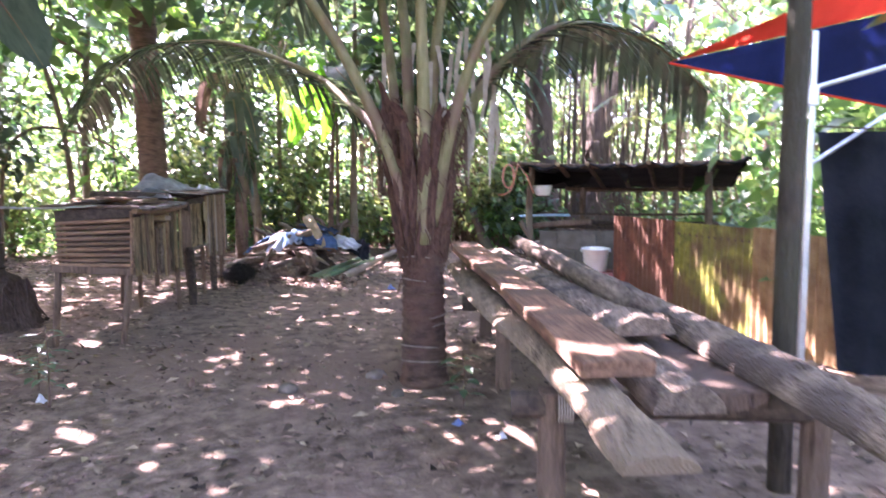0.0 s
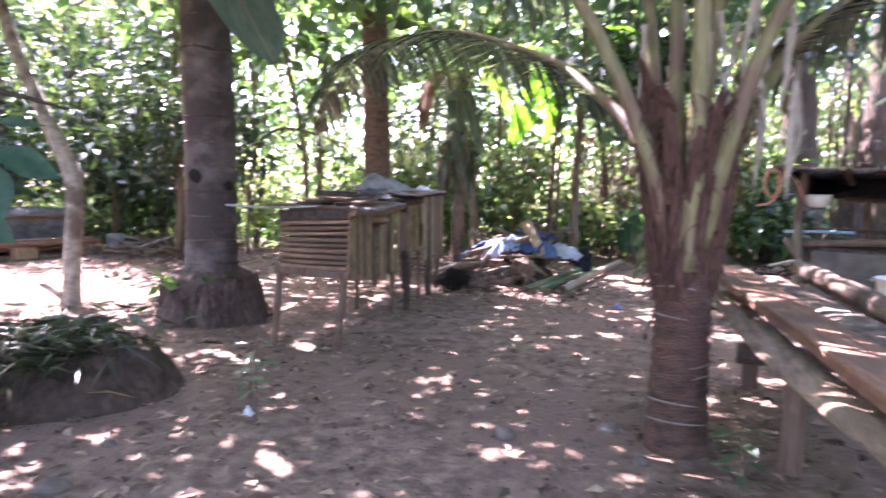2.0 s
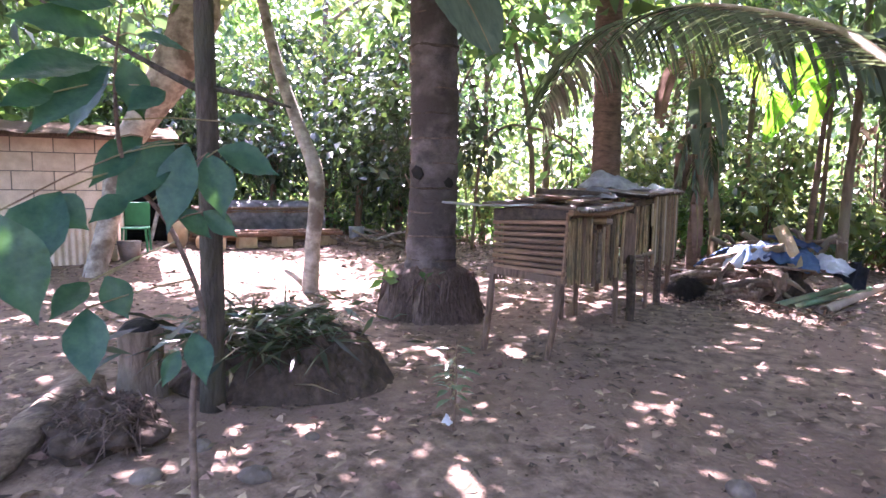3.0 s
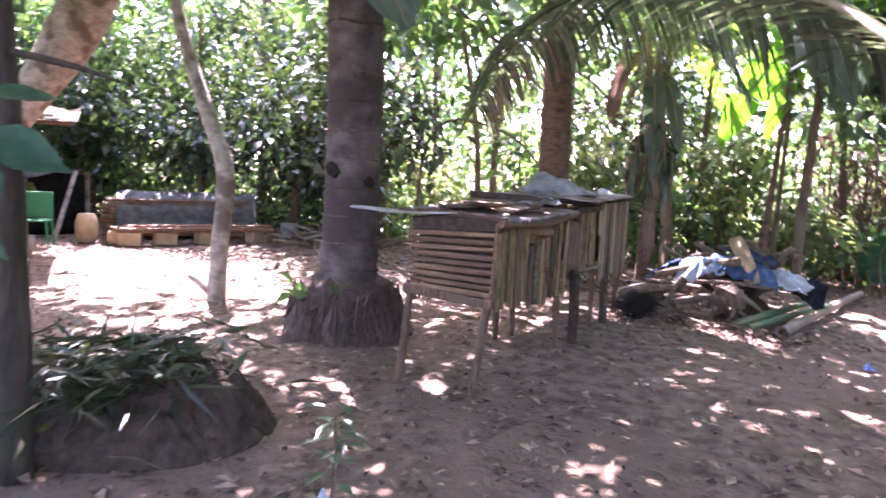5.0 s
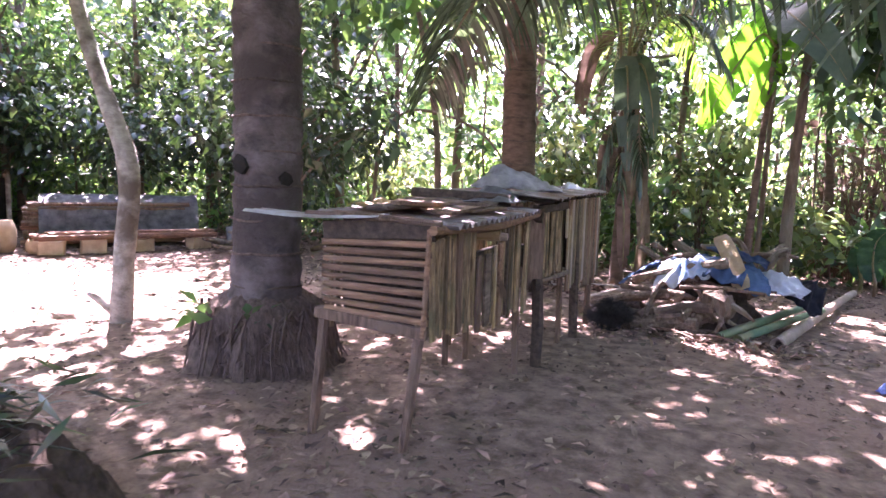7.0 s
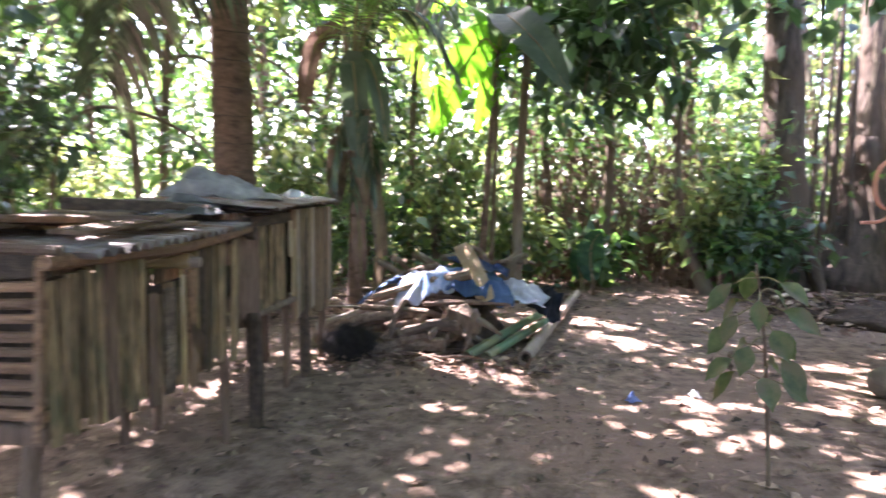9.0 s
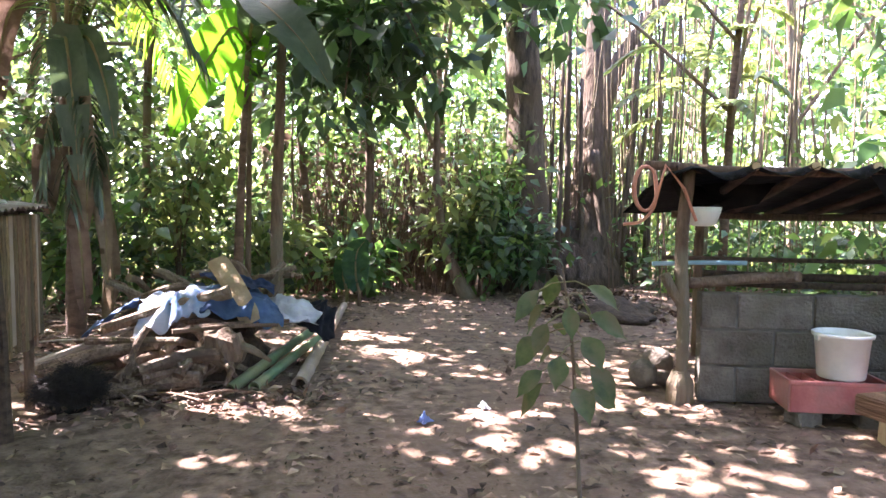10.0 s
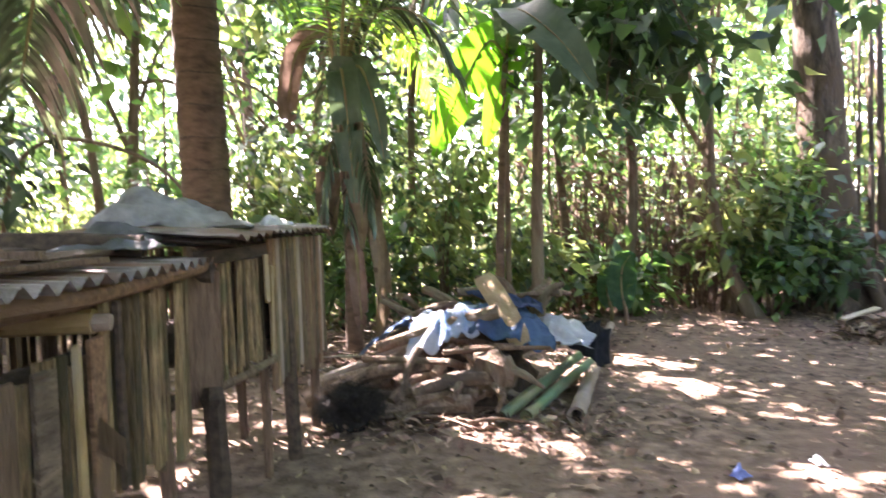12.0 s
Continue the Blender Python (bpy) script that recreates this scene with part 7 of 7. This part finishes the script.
for k, (tx, ty) in enumerate(tree_spots):
    random.seed(500 + k)
    tree = thing("forest_tree", random.choice(["slender forest tree with a high leafy crown", "grey-barked forest tree with a spreading green crown", "tall thin forest tree with backlit leaves"]), "tree",
                 Matrix.Translation((tx, ty, 0)), "trees round the yard")
    o = Vector((tx, ty, 0))
    lean = Vector((random.uniform(-.5, .5), random.uniform(-.5, .5), 0))
    r = random.uniform(0.05, 0.12)
    h = random.uniform(5.5, 7.5)
    line = smooth_line([(0, 0, -0.1), lean * 0.2 + Vector((0, 0, h * 0.33)), lean * 0.7 + Vector((0, 0, h * 0.7)), lean + Vector((0, 0, h))], 6)
    part("trunk", tube_bm(line, list(np.linspace(r, r * 0.4, len(line))), 9, jag=0.06), random.choice([BARK, BARK_RED, BARK]), tree, smooth=True)
    mine = canopy_pts[owner == k]
    low = np.stack([tx + frng.normal(0, 1.3, 22), ty + frng.normal(0, 1.1, 22), frng.uniform(1.8, 5.5, 22)], 1)
    if ty > 7.5 or tx < -11 or tx > 4:
        low = shaded(low[((low[:, 1] > yard_edge(low[:, 0]) + 0.5) & ~((np.abs(low[:, 0] + 1.9) < 1.3) & (low[:, 1] < 11.0))) | (low[:, 0] < -11.5) | (low[:, 0] > 3.6)])
    else:
        low = low[:0]
    for i in range(7):
        tgt = mine[frng.integers(len(mine))] if len(mine) and i % 2 else (low[frng.integers(len(low))] if len(low) else None)
        if tgt is None:
            continue
        start = line[min(len(line) - 1, 5 + i)]
        end = Vector(tgt) - o
        if (end - start).length > 4.5:
            end = start + (end - start).normalized() * 4.5
        part("limb", tube_bm(smooth_line([start, (start + end) / 2 + Vector((0, 0, 0.25)), end], 4), list(np.linspace(r * 0.45, 0.012, 9)), 6, caps=False), BARK, tree)
    lm = [LEAF, LEAF_DARK, LEAF_PALE][k % 3]
    groups = [("crown", mine, 8, (0.28, 0.28, 0.2), 0.235), ("lower_crown", low, 22, (0.36, 0.36, 0.30), 0.15)]
    for nm, pts, per, spread, size in groups:
        if len(pts) < 2:
            continue
        b, w, s = clumps(frng, pts, per, spread, size)
        stay = thin(b)
        b, w, s = b[stay], w[stay], s[stay]
        c = new(nm, leaf_mesh(nm, b - np.array([tx, ty, 0]), w, s, s * frng.uniform(0.42, 0.62, len(s)), lm, frng))
        c.parent = tree


def forest_points(n, depth0, depth1, z0, z1, power=1.0):
    x = frng.uniform(-17, 10, n)
    d = depth0 + (depth1 - depth0) * frng.random(n) ** 1.4
    y = yard_edge(np.clip(x, -13, 6)) + d + np.where(x > 4.5, -0.8 * (x - 4.5), 0) + np.where(x < -12, 0.9 * (x + 12), 0)
    z = z0 + (z1 - z0) * frng.random(n) ** power
    return np.stack([x, y, z], 1)


# thick undergrowth behind the yard, in three kinds of leaf
for nm, label, n, d0, d1, z1, pw, per, sp, size, m in [
        ("undergrowth", "dense green undergrowth at the forest edge", 1500, 0.2, 3.0, 1.6, 1.3, 30, 0.24, 0.115, LEAF_DARK),
        ("undergrowth", "tangled green shrubs at the forest edge", 2400, 0.4, 4.0, 3.0, 1.1, 30, 0.25, 0.125, LEAF),
        ("undergrowth", "yellow-green shrubs behind the yard, coloured as sunlit", 2400, 1.0, 7.0, 4.2, 1.0, 26, 0.30, 0.135, LEAF_PALE),
        ("far_foliage", "foliage deep in the forest, coloured pale for haze", 2600, 4.5, 15.0, 7.5, 1.0, 20, 0.6, 0.24, LEAF_PALE),
        ("far_foliage", "green foliage deep in the forest", 3200, 5.5, 16.0, 9.0, 0.85, 20, 0.6, 0.26, LEAF),
        ("far_foliage", "tall green crowns deep in the forest", 1800, 8.0, 18.0, 11.0, 0.6, 18, 0.7, 0.32, LEAF)]:
    pts = shaded(forest_points(n, d0, d1, 0.1, z1, pw), 0.75 if d0 > 1 else 0.9)
    # a sunny break in the wood behind the coop
    pts = pts[~((pts[:, 0] > -8.6) & (pts[:, 0] < -5.2) & (pts[:, 2] > 0.7) & (pts[:, 1] < 17) & (frng.random(len(pts)) < 0.72))]
    pts = pts[~((np.abs(pts[:, 0] + 0.7) < 0.85) & (pts[:, 1] < 12.6) & (pts[:, 2] < 1.7))]
    den = np.array([noise.noise((p[0] * 0.33, p[1] * 0.33, p[2] * 0.5 + 3 * d0)) + 0.8 * noise.noise((p[0] * 1.1, p[1] * 1.1, p[2] * 1.3 + 5 * d0)) for p in pts])
    pts = pts[(den > 0.02) | ((pts[:, 2] < 0.7) & (den > -0.2))]
    b, w, s = clumps(frng, pts, per, (sp, sp, sp * 0.8), size)
    b[:, 2] = np.maximum(b[:, 2], 0.03)
    stay = thin(b)
    b, w, s = b[stay], w[stay], s[stay]
    tagged(new(nm, leaf_mesh(nm, b, w, s, s * frng.uniform(0.4, 0.65, len(s)), m, frng)), label, "foliage", kind="stuff")

# distant woods all round, far enough out for their shade to stay off the yard
n = 6500
ang = np.radians(frng.uniform(-5, 205, n))
rad = frng.uniform(19, 31, n)
pts = np.stack([-3 + rad * np.cos(ang), 5 + rad * np.sin(ang), 0.3 + 13.0 * frng.random(n)], 1)
den = np.array([noise.noise((p[0] * 0.22, p[1] * 0.22, p[2] * 0.3)) for p in pts])
pts = pts[den > -0.12]
b, w, s = clumps(frng, pts, 16, (0.8, 0.8, 0.6), 0.42)
tagged(new("far_woods", leaf_mesh("far_woods", b, w, s, s * frng.uniform(0.4, 0.6, len(s)), LEAF, frng)), "distant green woods beyond the clearing", "foliage", kind="stuff")

# crowns of the trees that stand beyond the clearing, their shade painted as dark leaves
for tx, ty, h, label in ((-7.4, 7.6, 3.9, "tree with a dense crown beyond the clearing, coloured dark for shade"), (-9.6, 8.3, 3.9, "broad green tree at the clearing's far edge, coloured dark for shade"), (-11.0, 7.3, 3.9, "spreading tree over the firewood rick, coloured dark for shade"), (-12.6, 5.9, 4.2, "dense tree behind the lean-to, coloured dark for shade"), (-9.4, 9.2, 4.4, "tall tree beyond the low bench, coloured dark for shade"), (-4.8, 12.0, 4.6, "tree in the wood behind the coop, coloured dark for shade")):
    tree = thing("shade_tree", label, "tree", Matrix.Translation((tx, ty, 0)), "trees beyond the clearing")
    random.seed(int(-100 * tx))
    line = smooth_line([(0, 0, -0.1), (0.08, 0.05, 1.0), (-0.05, 0.1, 2.2), (0.1, 0.0, h)], 5)
    part("trunk", tube_bm(line, list(np.linspace(0.075, 0.03, len(line))), 9, jag=0.08), BARK, tree, smooth=True)
    tips = []
    for k in range(13):
        st = line[5 + k % 9]
        a = k * 2.4 + random.uniform(-.4, .4)
        end = st + Vector((math.cos(a) * random.uniform(0.6, 1.3), math.sin(a) * random.uniform(0.5, 1.1), random.uniform(-0.1, 0.9)))
        part("limb", tube_bm(smooth_line([st, (st + end) / 2 + Vector((0, 0, 0.12)), end], 4), list(np.linspace(0.022, 0.006, 9)), 5, caps=False), BARK, tree)
        tips += [tuple(st.lerp(end, u) + Vector((random.gauss(0, .12), random.gauss(0, .12), random.gauss(0, .12)))) for u in (0.35, 0.55, 0.75, 0.9, 1.0, 1.1)]
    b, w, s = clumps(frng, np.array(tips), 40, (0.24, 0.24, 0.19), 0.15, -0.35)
    c = new("crown", leaf_mesh("crown", b, w, s, s * frng.uniform(0.4, 0.55, len(s)), LEAF_SHADED, frng))
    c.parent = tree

# dark leafy boughs that reach over the path's end
bough = thing("overhanging_tree", "dark-leaved tree with boughs hanging over the path", "tree", Matrix.Translation((-0.95, 11.4, 0)))
part("trunk", tube_bm(smooth_line([(0, 0, -0.1), (0.1, 0, 1.6), (0.0, -0.2, 3.0), (-0.1, -0.6, 4.4)], 5), list(np.linspace(0.07, 0.03, 16)), 8, jag=0.06), BARK, bough, smooth=True)
bpts = []
for k in range(15):
    end = Vector((random.uniform(-1.1, 0.8), random.uniform(-2.0, -0.4), random.uniform(2.0, 3.6)))
    st = Vector((0, -0.2, 3.0 + 0.07 * k))
    part("limb", tube_bm(smooth_line([st, (st + end) / 2 + Vector((0, 0, 0.3)), end], 4), list(np.linspace(0.025, 0.008, 9)), 5, caps=False), BARK, bough)
    bpts += [tuple(st.lerp(end, u) + Vector((random.uniform(-.15, .15), random.uniform(-.15, .15), random.uniform(-.1, .2)))) for u in (0.3, 0.45, 0.6, 0.75, 0.88, 1.0)]
b, w, s = clumps(frng, np.array(bpts), 20, (0.20, 0.20, 0.15), 0.21, -0.35)
c = new("crown", leaf_mesh("crown", b, w, s, s * 0.42, LEAF_DARK, frng))
c.parent = bough



def shrub(label, at, stems, leaf, size, reach, height, seed, per=9):
    """A loose shrub: thin stems that fork, each with sprays of leaves along it."""
    rng = random.Random(seed)
    sh = thing("shrub", label, "shrub", Matrix.Translation(at), "shrubs at the path's end")
    pts = []
    for k in range(stems):
        a, h = rng.uniform(0, 6.28), height * rng.uniform(0.55, 1.0)
        end = Vector((reach * math.cos(a) * rng.uniform(0.3, 1), reach * math.sin(a) * rng.uniform(0.3, 1), h))
        mid = Vector((end.x * 0.3, end.y * 0.3, h * 0.6))
        line = smooth_line([(rng.uniform(-.06, .06), rng.uniform(-.06, .06), -0.03), mid, end], 5)
        part("stem", tube_bm(line, list(np.linspace(0.014, 0.005, len(line))), 5, caps=False), BARK, sh)
        pts += [tuple(q + Vector((rng.gauss(0, .10), rng.gauss(0, .10), rng.gauss(0, .05)))) for q in line[4:]]
    b, w, s = clumps(frng, np.array(pts), per, (0.13, 0.13, 0.09), size, -0.3)
    b[:, 2] = np.maximum(b[:, 2], 0.02)
    o = new("crown", leaf_mesh("crown", b, w, s, s * frng.uniform(0.4, 0.55, len(s)), leaf, frng, 0.7))
    o.parent = sh


for k, (x, y, n, leaf, size, reach, h) in enumerate([
        (0.15, 11.25, 12, LEAF_PALE, 0.15, 0.55, 1.7), (0.75, 11.55, 10, LEAF, 0.15, 0.5, 2.3), (0.55, 10.95, 7, LEAF, 0.15, 0.45, 0.9),
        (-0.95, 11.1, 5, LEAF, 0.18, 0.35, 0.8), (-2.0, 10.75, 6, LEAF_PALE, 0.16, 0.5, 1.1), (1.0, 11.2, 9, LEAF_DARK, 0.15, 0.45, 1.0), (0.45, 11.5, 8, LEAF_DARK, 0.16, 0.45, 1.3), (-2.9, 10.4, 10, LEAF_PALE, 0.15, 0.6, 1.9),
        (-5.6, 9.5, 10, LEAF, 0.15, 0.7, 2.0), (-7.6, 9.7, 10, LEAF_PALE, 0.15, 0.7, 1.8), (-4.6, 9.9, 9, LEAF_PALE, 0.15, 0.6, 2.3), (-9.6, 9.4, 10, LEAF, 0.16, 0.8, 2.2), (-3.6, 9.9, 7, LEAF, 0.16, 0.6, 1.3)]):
    shrub(["leafy green shrub at the forest edge", "slender-stemmed shrub with drooping green leaves", "shrub with yellow-green leaves coloured as sunlit"][0 if leaf is LEAF else 1 if leaf is LEAF_DARK else 2], (x, y, 0), n, leaf, size, reach, h, 900 + k)

# thicket on the two sides of the yard, and behind the eye
side = np.concatenate([np.stack([frng.uniform(3.4, 6.5, 700), frng.uniform(-2, 9, 700), 4.2 * frng.random(700)], 1),
                       np.stack([frng.uniform(-16, -12.2, 700), frng.uniform(-1, 9, 700), 4.2 * frng.random(700)], 1),
                       np.stack([frng.uniform(-24, -13.0, 4200), frng.uniform(1.5, 18, 4200), 8.5 * frng.random(4200)], 1),
                       np.stack([frng.uniform(-19, -6, 1500), frng.uniform(11.5, 18, 1500), 2.5 + 8.0 * frng.random(1500)], 1),
                       np.stack([frng.uniform(0.5, 10, 1500), frng.uniform(13.4, 19, 1500), 0.5 + 9.0 * frng.random(1500)], 1),
                       np.stack([frng.uniform(-12, 5, 800), frng.uniform(-6.5, -3.2, 800), 4.5 * frng.random(800)], 1)])
b, w, s = clumps(frng, shaded(side), 16, (0.36, 0.36, 0.3), 0.20)
b[:, 2] = np.maximum(b[:, 2], 0.03)
stay = thin(b)
b, w, s = b[stay], w[stay], s[stay]
tagged(new("thicket", leaf_mesh("thicket", b, w, s, s * 0.52, LEAF, frng)), "leafy thicket enclosing the yard", "foliage", kind="stuff")

# stems of the undergrowth
bm = bmesh.new()
random.seed(77)
for p in forest_points(120, 0.1, 5.0, 0, 1):
    a = Vector((p[0], p[1], -0.02))
    h = random.uniform(0.8, 3.8)
    q = a + Vector((random.uniform(-.5, .5), random.uniform(-.4, .4), h))
    r = random.uniform(0.006, 0.03)
    tube(bm, [a, a.lerp(q, 0.5) + Vector((random.uniform(-.12, .12), random.uniform(-.12, .12), 0)), q], [r, r * 0.8, r * 0.4], 5, caps=False)
tagged(part("undergrowth_stems", bm, BARK, smooth=True), "thin brown stems of the undergrowth", "stems", kind="stuff")

# hanging aerial roots round the thick trunks
bm = bmesh.new()
random.seed(78)
for i in range(260):
    x, y = (random.gauss(2.7, 0.8), random.uniform(12.0, 13.2)) if i % 3 else (random.uniform(2.2, 7.5), random.uniform(9.6, 12.5))
    z1, z0 = random.uniform(2.2, 6.0), random.choice([0, 0, 0, random.uniform(0.2, 1.6)])
    r = random.choice([0.004, 0.005, 0.007, 0.012])
    a, b_ = Vector((x, y, z0)), Vector((x + random.uniform(-.25, .25), y, z1))
    tube(bm, [a, a.lerp(b_, 0.33) + Vector((random.uniform(-.05, .05), 0, 0)), a.lerp(b_, 0.66) + Vector((random.uniform(-.05, .05), 0, 0)), b_], [r * 0.8, r, r, r], 4, caps=False)
tagged(part("aerial_roots", bm, VINE), "curtain of pale hanging aerial roots", "roots", kind="stuff")
for x, y, r0, up in ((1.75, 12.0, 0.045, 2.6), (1.88, 12.05, 0.06, 3.2), (1.62, 12.05, 0.035, 2.2), (2.75, 12.1, 0.05, 2.9), (2.95, 12.15, 0.04, 3.4), (3.15, 12.2, 0.055, 3.0), (2.62, 11.95, 0.035, 2.4), (2.05, 11.9, 0.05, 1.9), (3.45, 12.3, 0.04, 3.3), (1.05, 11.75, 0.035, 1.5)):
    lean = 0.30 if x > 2.5 else 0.22 * (2.3 - x)
    ob = part("hanging_root", tube_bm(smooth_line([(x, y, -0.05), (x + 0.04, y + 0.03, up * 0.35), (x + lean * 0.6, y + 0.1, up * 0.7), (x + lean, y + 0.2, up + 1.0)], 6), list(np.linspace(r0, r0 * 0.5, 19)), 7, jag=0.14), BARK_FOREST, smooth=True)
    tagged(ob, "woody hanging root grown down beside a thick trunk", "root", "roots by the thick trunks")
# red-brown thin stalks at the end of the path
bm = bmesh.new()
for i in range(320):
    x, y = random.uniform(-2.0, 0.6), random.uniform(11.2, 13.4)
    h = random.uniform(0.6, 2.2)
    tube(bm, [(x, y, -0.02), (x + random.uniform(-.1, .1), y, h / 2), (x + random.uniform(-.25, .25), y, h)], [0.012, 0.010, 0.005], 4, caps=False)
tagged(part("dry_stalks", bm, BARK_RED), "thin red-brown dry stalks at the path's end", "stems", kind="stuff")

dpts = np.stack([frng.uniform(-2.0, 0.6, 120), frng.uniform(11.6, 13.6, 120), frng.uniform(0.1, 1.8, 120)], 1)
b, w, s = clumps(frng, dpts, 18, (0.22, 0.2, 0.22), 0.13, -0.5)
tagged(new("withered_foliage", leaf_mesh("withered_foliage", b, w, s, s * 0.4, DEAD, frng)), "withered brown leaves hanging at the path's end", "foliage", kind="stuff")

for x, y, h, w in ((-0.98, 10.35, 0.62, 0.30), (-1.12, 10.5, 0.45, 0.22)):
    plant = thing("banana_sucker", "young banana sucker with a broad dark leaf", "banana plant", Matrix.Translation((x, y, 0)), "banana suckers")
    part("stem", tube_bm([(0, 0, -0.02), (0.0, 0, 0.14), (-0.02, 0, 0.25)], [0.022, 0.018, 0.012], 8), PETIOLE, plant, smooth=True)
    banana_leaf(plant, [(-0.01, 0, 0.16), (-0.04, -0.02, 0.16 + 0.35 * h), (-0.02, -0.06, 0.16 + 0.7 * h), (0.08, -0.12, 0.12 + h)], w, BROADLEAF, 50, 1, 0.2, face=(0.1, -1, 0.1))
tree = thing("fern_tree", "slender tree with bright feathered leaves behind the shed", "tree", Matrix.Translation((3.3, 10.9, 0)))
part("trunk", tube_bm(smooth_line([(0, 0, -0.1), (0.05, 0, 1.2), (0.0, 0.05, 2.4), (0.1, 0, 3.6)], 5), list(np.linspace(0.05, 0.02, 16)), 8, jag=0.06), BARK, tree, smooth=True)
random.seed(612)
for k in range(15):
    a, z = k * 2.4, 1.9 + 0.11 * k
    r = random.uniform(0.8, 1.25)
    c_, s_ = math.cos(a), math.sin(a)
    add_frond(tree, [(0.02, 0, z), (0.35 * r * c_, 0.35 * r * s_, z + 0.22), (0.75 * r * c_, 0.75 * r * s_, z + 0.22), (1.1 * r * c_, 1.1 * r * s_, z - 0.02)], 0.17, 26, 700 + k, 0.25, 0.25, 0.010, 0.05, leaf_mat=LEAF_PALE)

# arching bare branch behind the coop
ob = part("fallen_branch", tube_bm(smooth_line([(-6.9, 8.6, -0.03), (-6.75, 8.6, 1.5), (-6.3, 8.6, 1.99), (-5.6, 8.6, 1.93), (-5.0, 8.6, 1.67), (-4.6, 8.6, 1.25)], 7), list(np.linspace(0.03, 0.012, 36)), 6, jag=0.1), BARK, smooth=True)
tagged(ob, "thin bare branch arching over the undergrowth", "branch")

# mound of swept leaves by the forest
lump("swept_heap", "low heap of swept dry leaves and soil", "heap", (1.45, 9.75, -0.02), (0.75, 0.55, 0.20), MOUND, 14, jag=0.3, sub=4)
n = 900
base = np.stack([frng.normal(1.45, 0.40, n), frng.normal(9.65, 0.32, n), np.zeros(n)], 1)
base[:, 2] = 0.02 + 0.17 * np.clip(1 - ((base[:, 0] - 1.45) / 0.75) ** 2 - ((base[:, 1] - 9.75) / 0.55) ** 2, 0, 1)
way = np.stack([frng.normal(size=n), frng.normal(size=n), frng.normal(0.1, 0.2, n)], 1)
tagged(new("heap_leaves", leaf_mesh("heap_leaves", base, way, frng.uniform(0.06, 0.14, n), frng.uniform(0.03, 0.06, n), LITTER, frng)), "dry leaves on the swept heap", "leaf litter", kind="stuff")
ob = part("pale_board", box_bm((0.36, 0.07, 0.02), pose(1.0, 10.0, 0.16, 4, -14, 20), 0.004), BLOCK_SUNLIT_TAN)
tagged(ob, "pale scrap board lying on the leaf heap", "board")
# leaves strewn over the dirt
n = 54000
x, y = frng.uniform(-12, 3.2, n), frng.uniform(-2, 12.5, n)
dens = np.array([noise.noise((a * 0.7, b_ * 0.7, 9)) for a, b_ in zip(x, y)])
edge = np.clip(1 - (yard_edge(x) - y) / 3.0, 0, 1)
left = np.clip((-2.2 - x) / 2.5, 0, 0.6)
keep = (frng.random(n) < np.clip(0.30 + 0.6 * np.maximum(dens, 0) + 0.8 * edge + 0.45 * left, 0, 1)) & (y < yard_edge(x) + 1.5)
x, y = x[keep], y[keep]
n = len(x)
base = np.stack([x, y, np.array([ground_height(a, b_) for a, b_ in zip(x, y)]) + 0.008], 1)
way = np.stack([frng.normal(size=n), frng.normal(size=n), frng.normal(0.06, 0.12, n)], 1)
tagged(new("leaf_litter", leaf_mesh("leaf_litter", base, way, frng.uniform(0.03, 0.10, n), frng.uniform(0.015, 0.05, n), LITTER, frng, 0.8)), "dry brown leaves strewn over the dirt", "leaf litter", kind="stuff")
# crumbs of bark, twigs and torn leaf trodden into the dirt
n = 34000
x, y = frng.uniform(-6.5, 2.2, n), frng.uniform(1.0, 11.0, n)
dens = np.array([noise.noise((a * 1.1, b_ * 1.1, 4)) + 0.6 * noise.noise((a * 4, b_ * 4, 2)) for a, b_ in zip(x, y)])
keep = frng.random(n) < np.clip(0.35 + 1.1 * dens, 0.05, 1)
x, y = x[keep], y[keep]
n = len(x)
base = np.stack([x, y, np.array([ground_height(a, b_) for a, b_ in zip(x, y)]) + 0.005], 1)
way = np.stack([frng.normal(size=n), frng.normal(size=n), frng.normal(0.05, 0.1, n)], 1)
size = frng.uniform(0.010, 0.035, n)
tagged(new("ground_crumbs", leaf_mesh("ground_crumbs", base, way, size, size * frng.uniform(0.15, 0.7, n), CRUMB, frng, 0.8)), "crumbs of bark and twigs trodden into the dirt", "leaf litter", kind="stuff")
# scraps of plastic
for k, (px, py, sc, m) in enumerate([(-1.83, 2.63, 0.034, LITTER_WHITE), (-0.62, 6.35, 0.045, LITTER_BLUE), (-0.28, 6.55, 0.04, LITTER_WHITE), (0.35, 2.45, 0.03, LITTER_BLUE), (0.55, 2.3, 0.025, LITTER_WHITE)]):
    heap("plastic_scrap", "crumpled scrap of plastic lying on the dirt", "litter", (sc * 1.6, sc * 1.2, sc * 1.3), pose(px, py, 0.012, 0, 0, k * 50), m, 60 + k, 2)
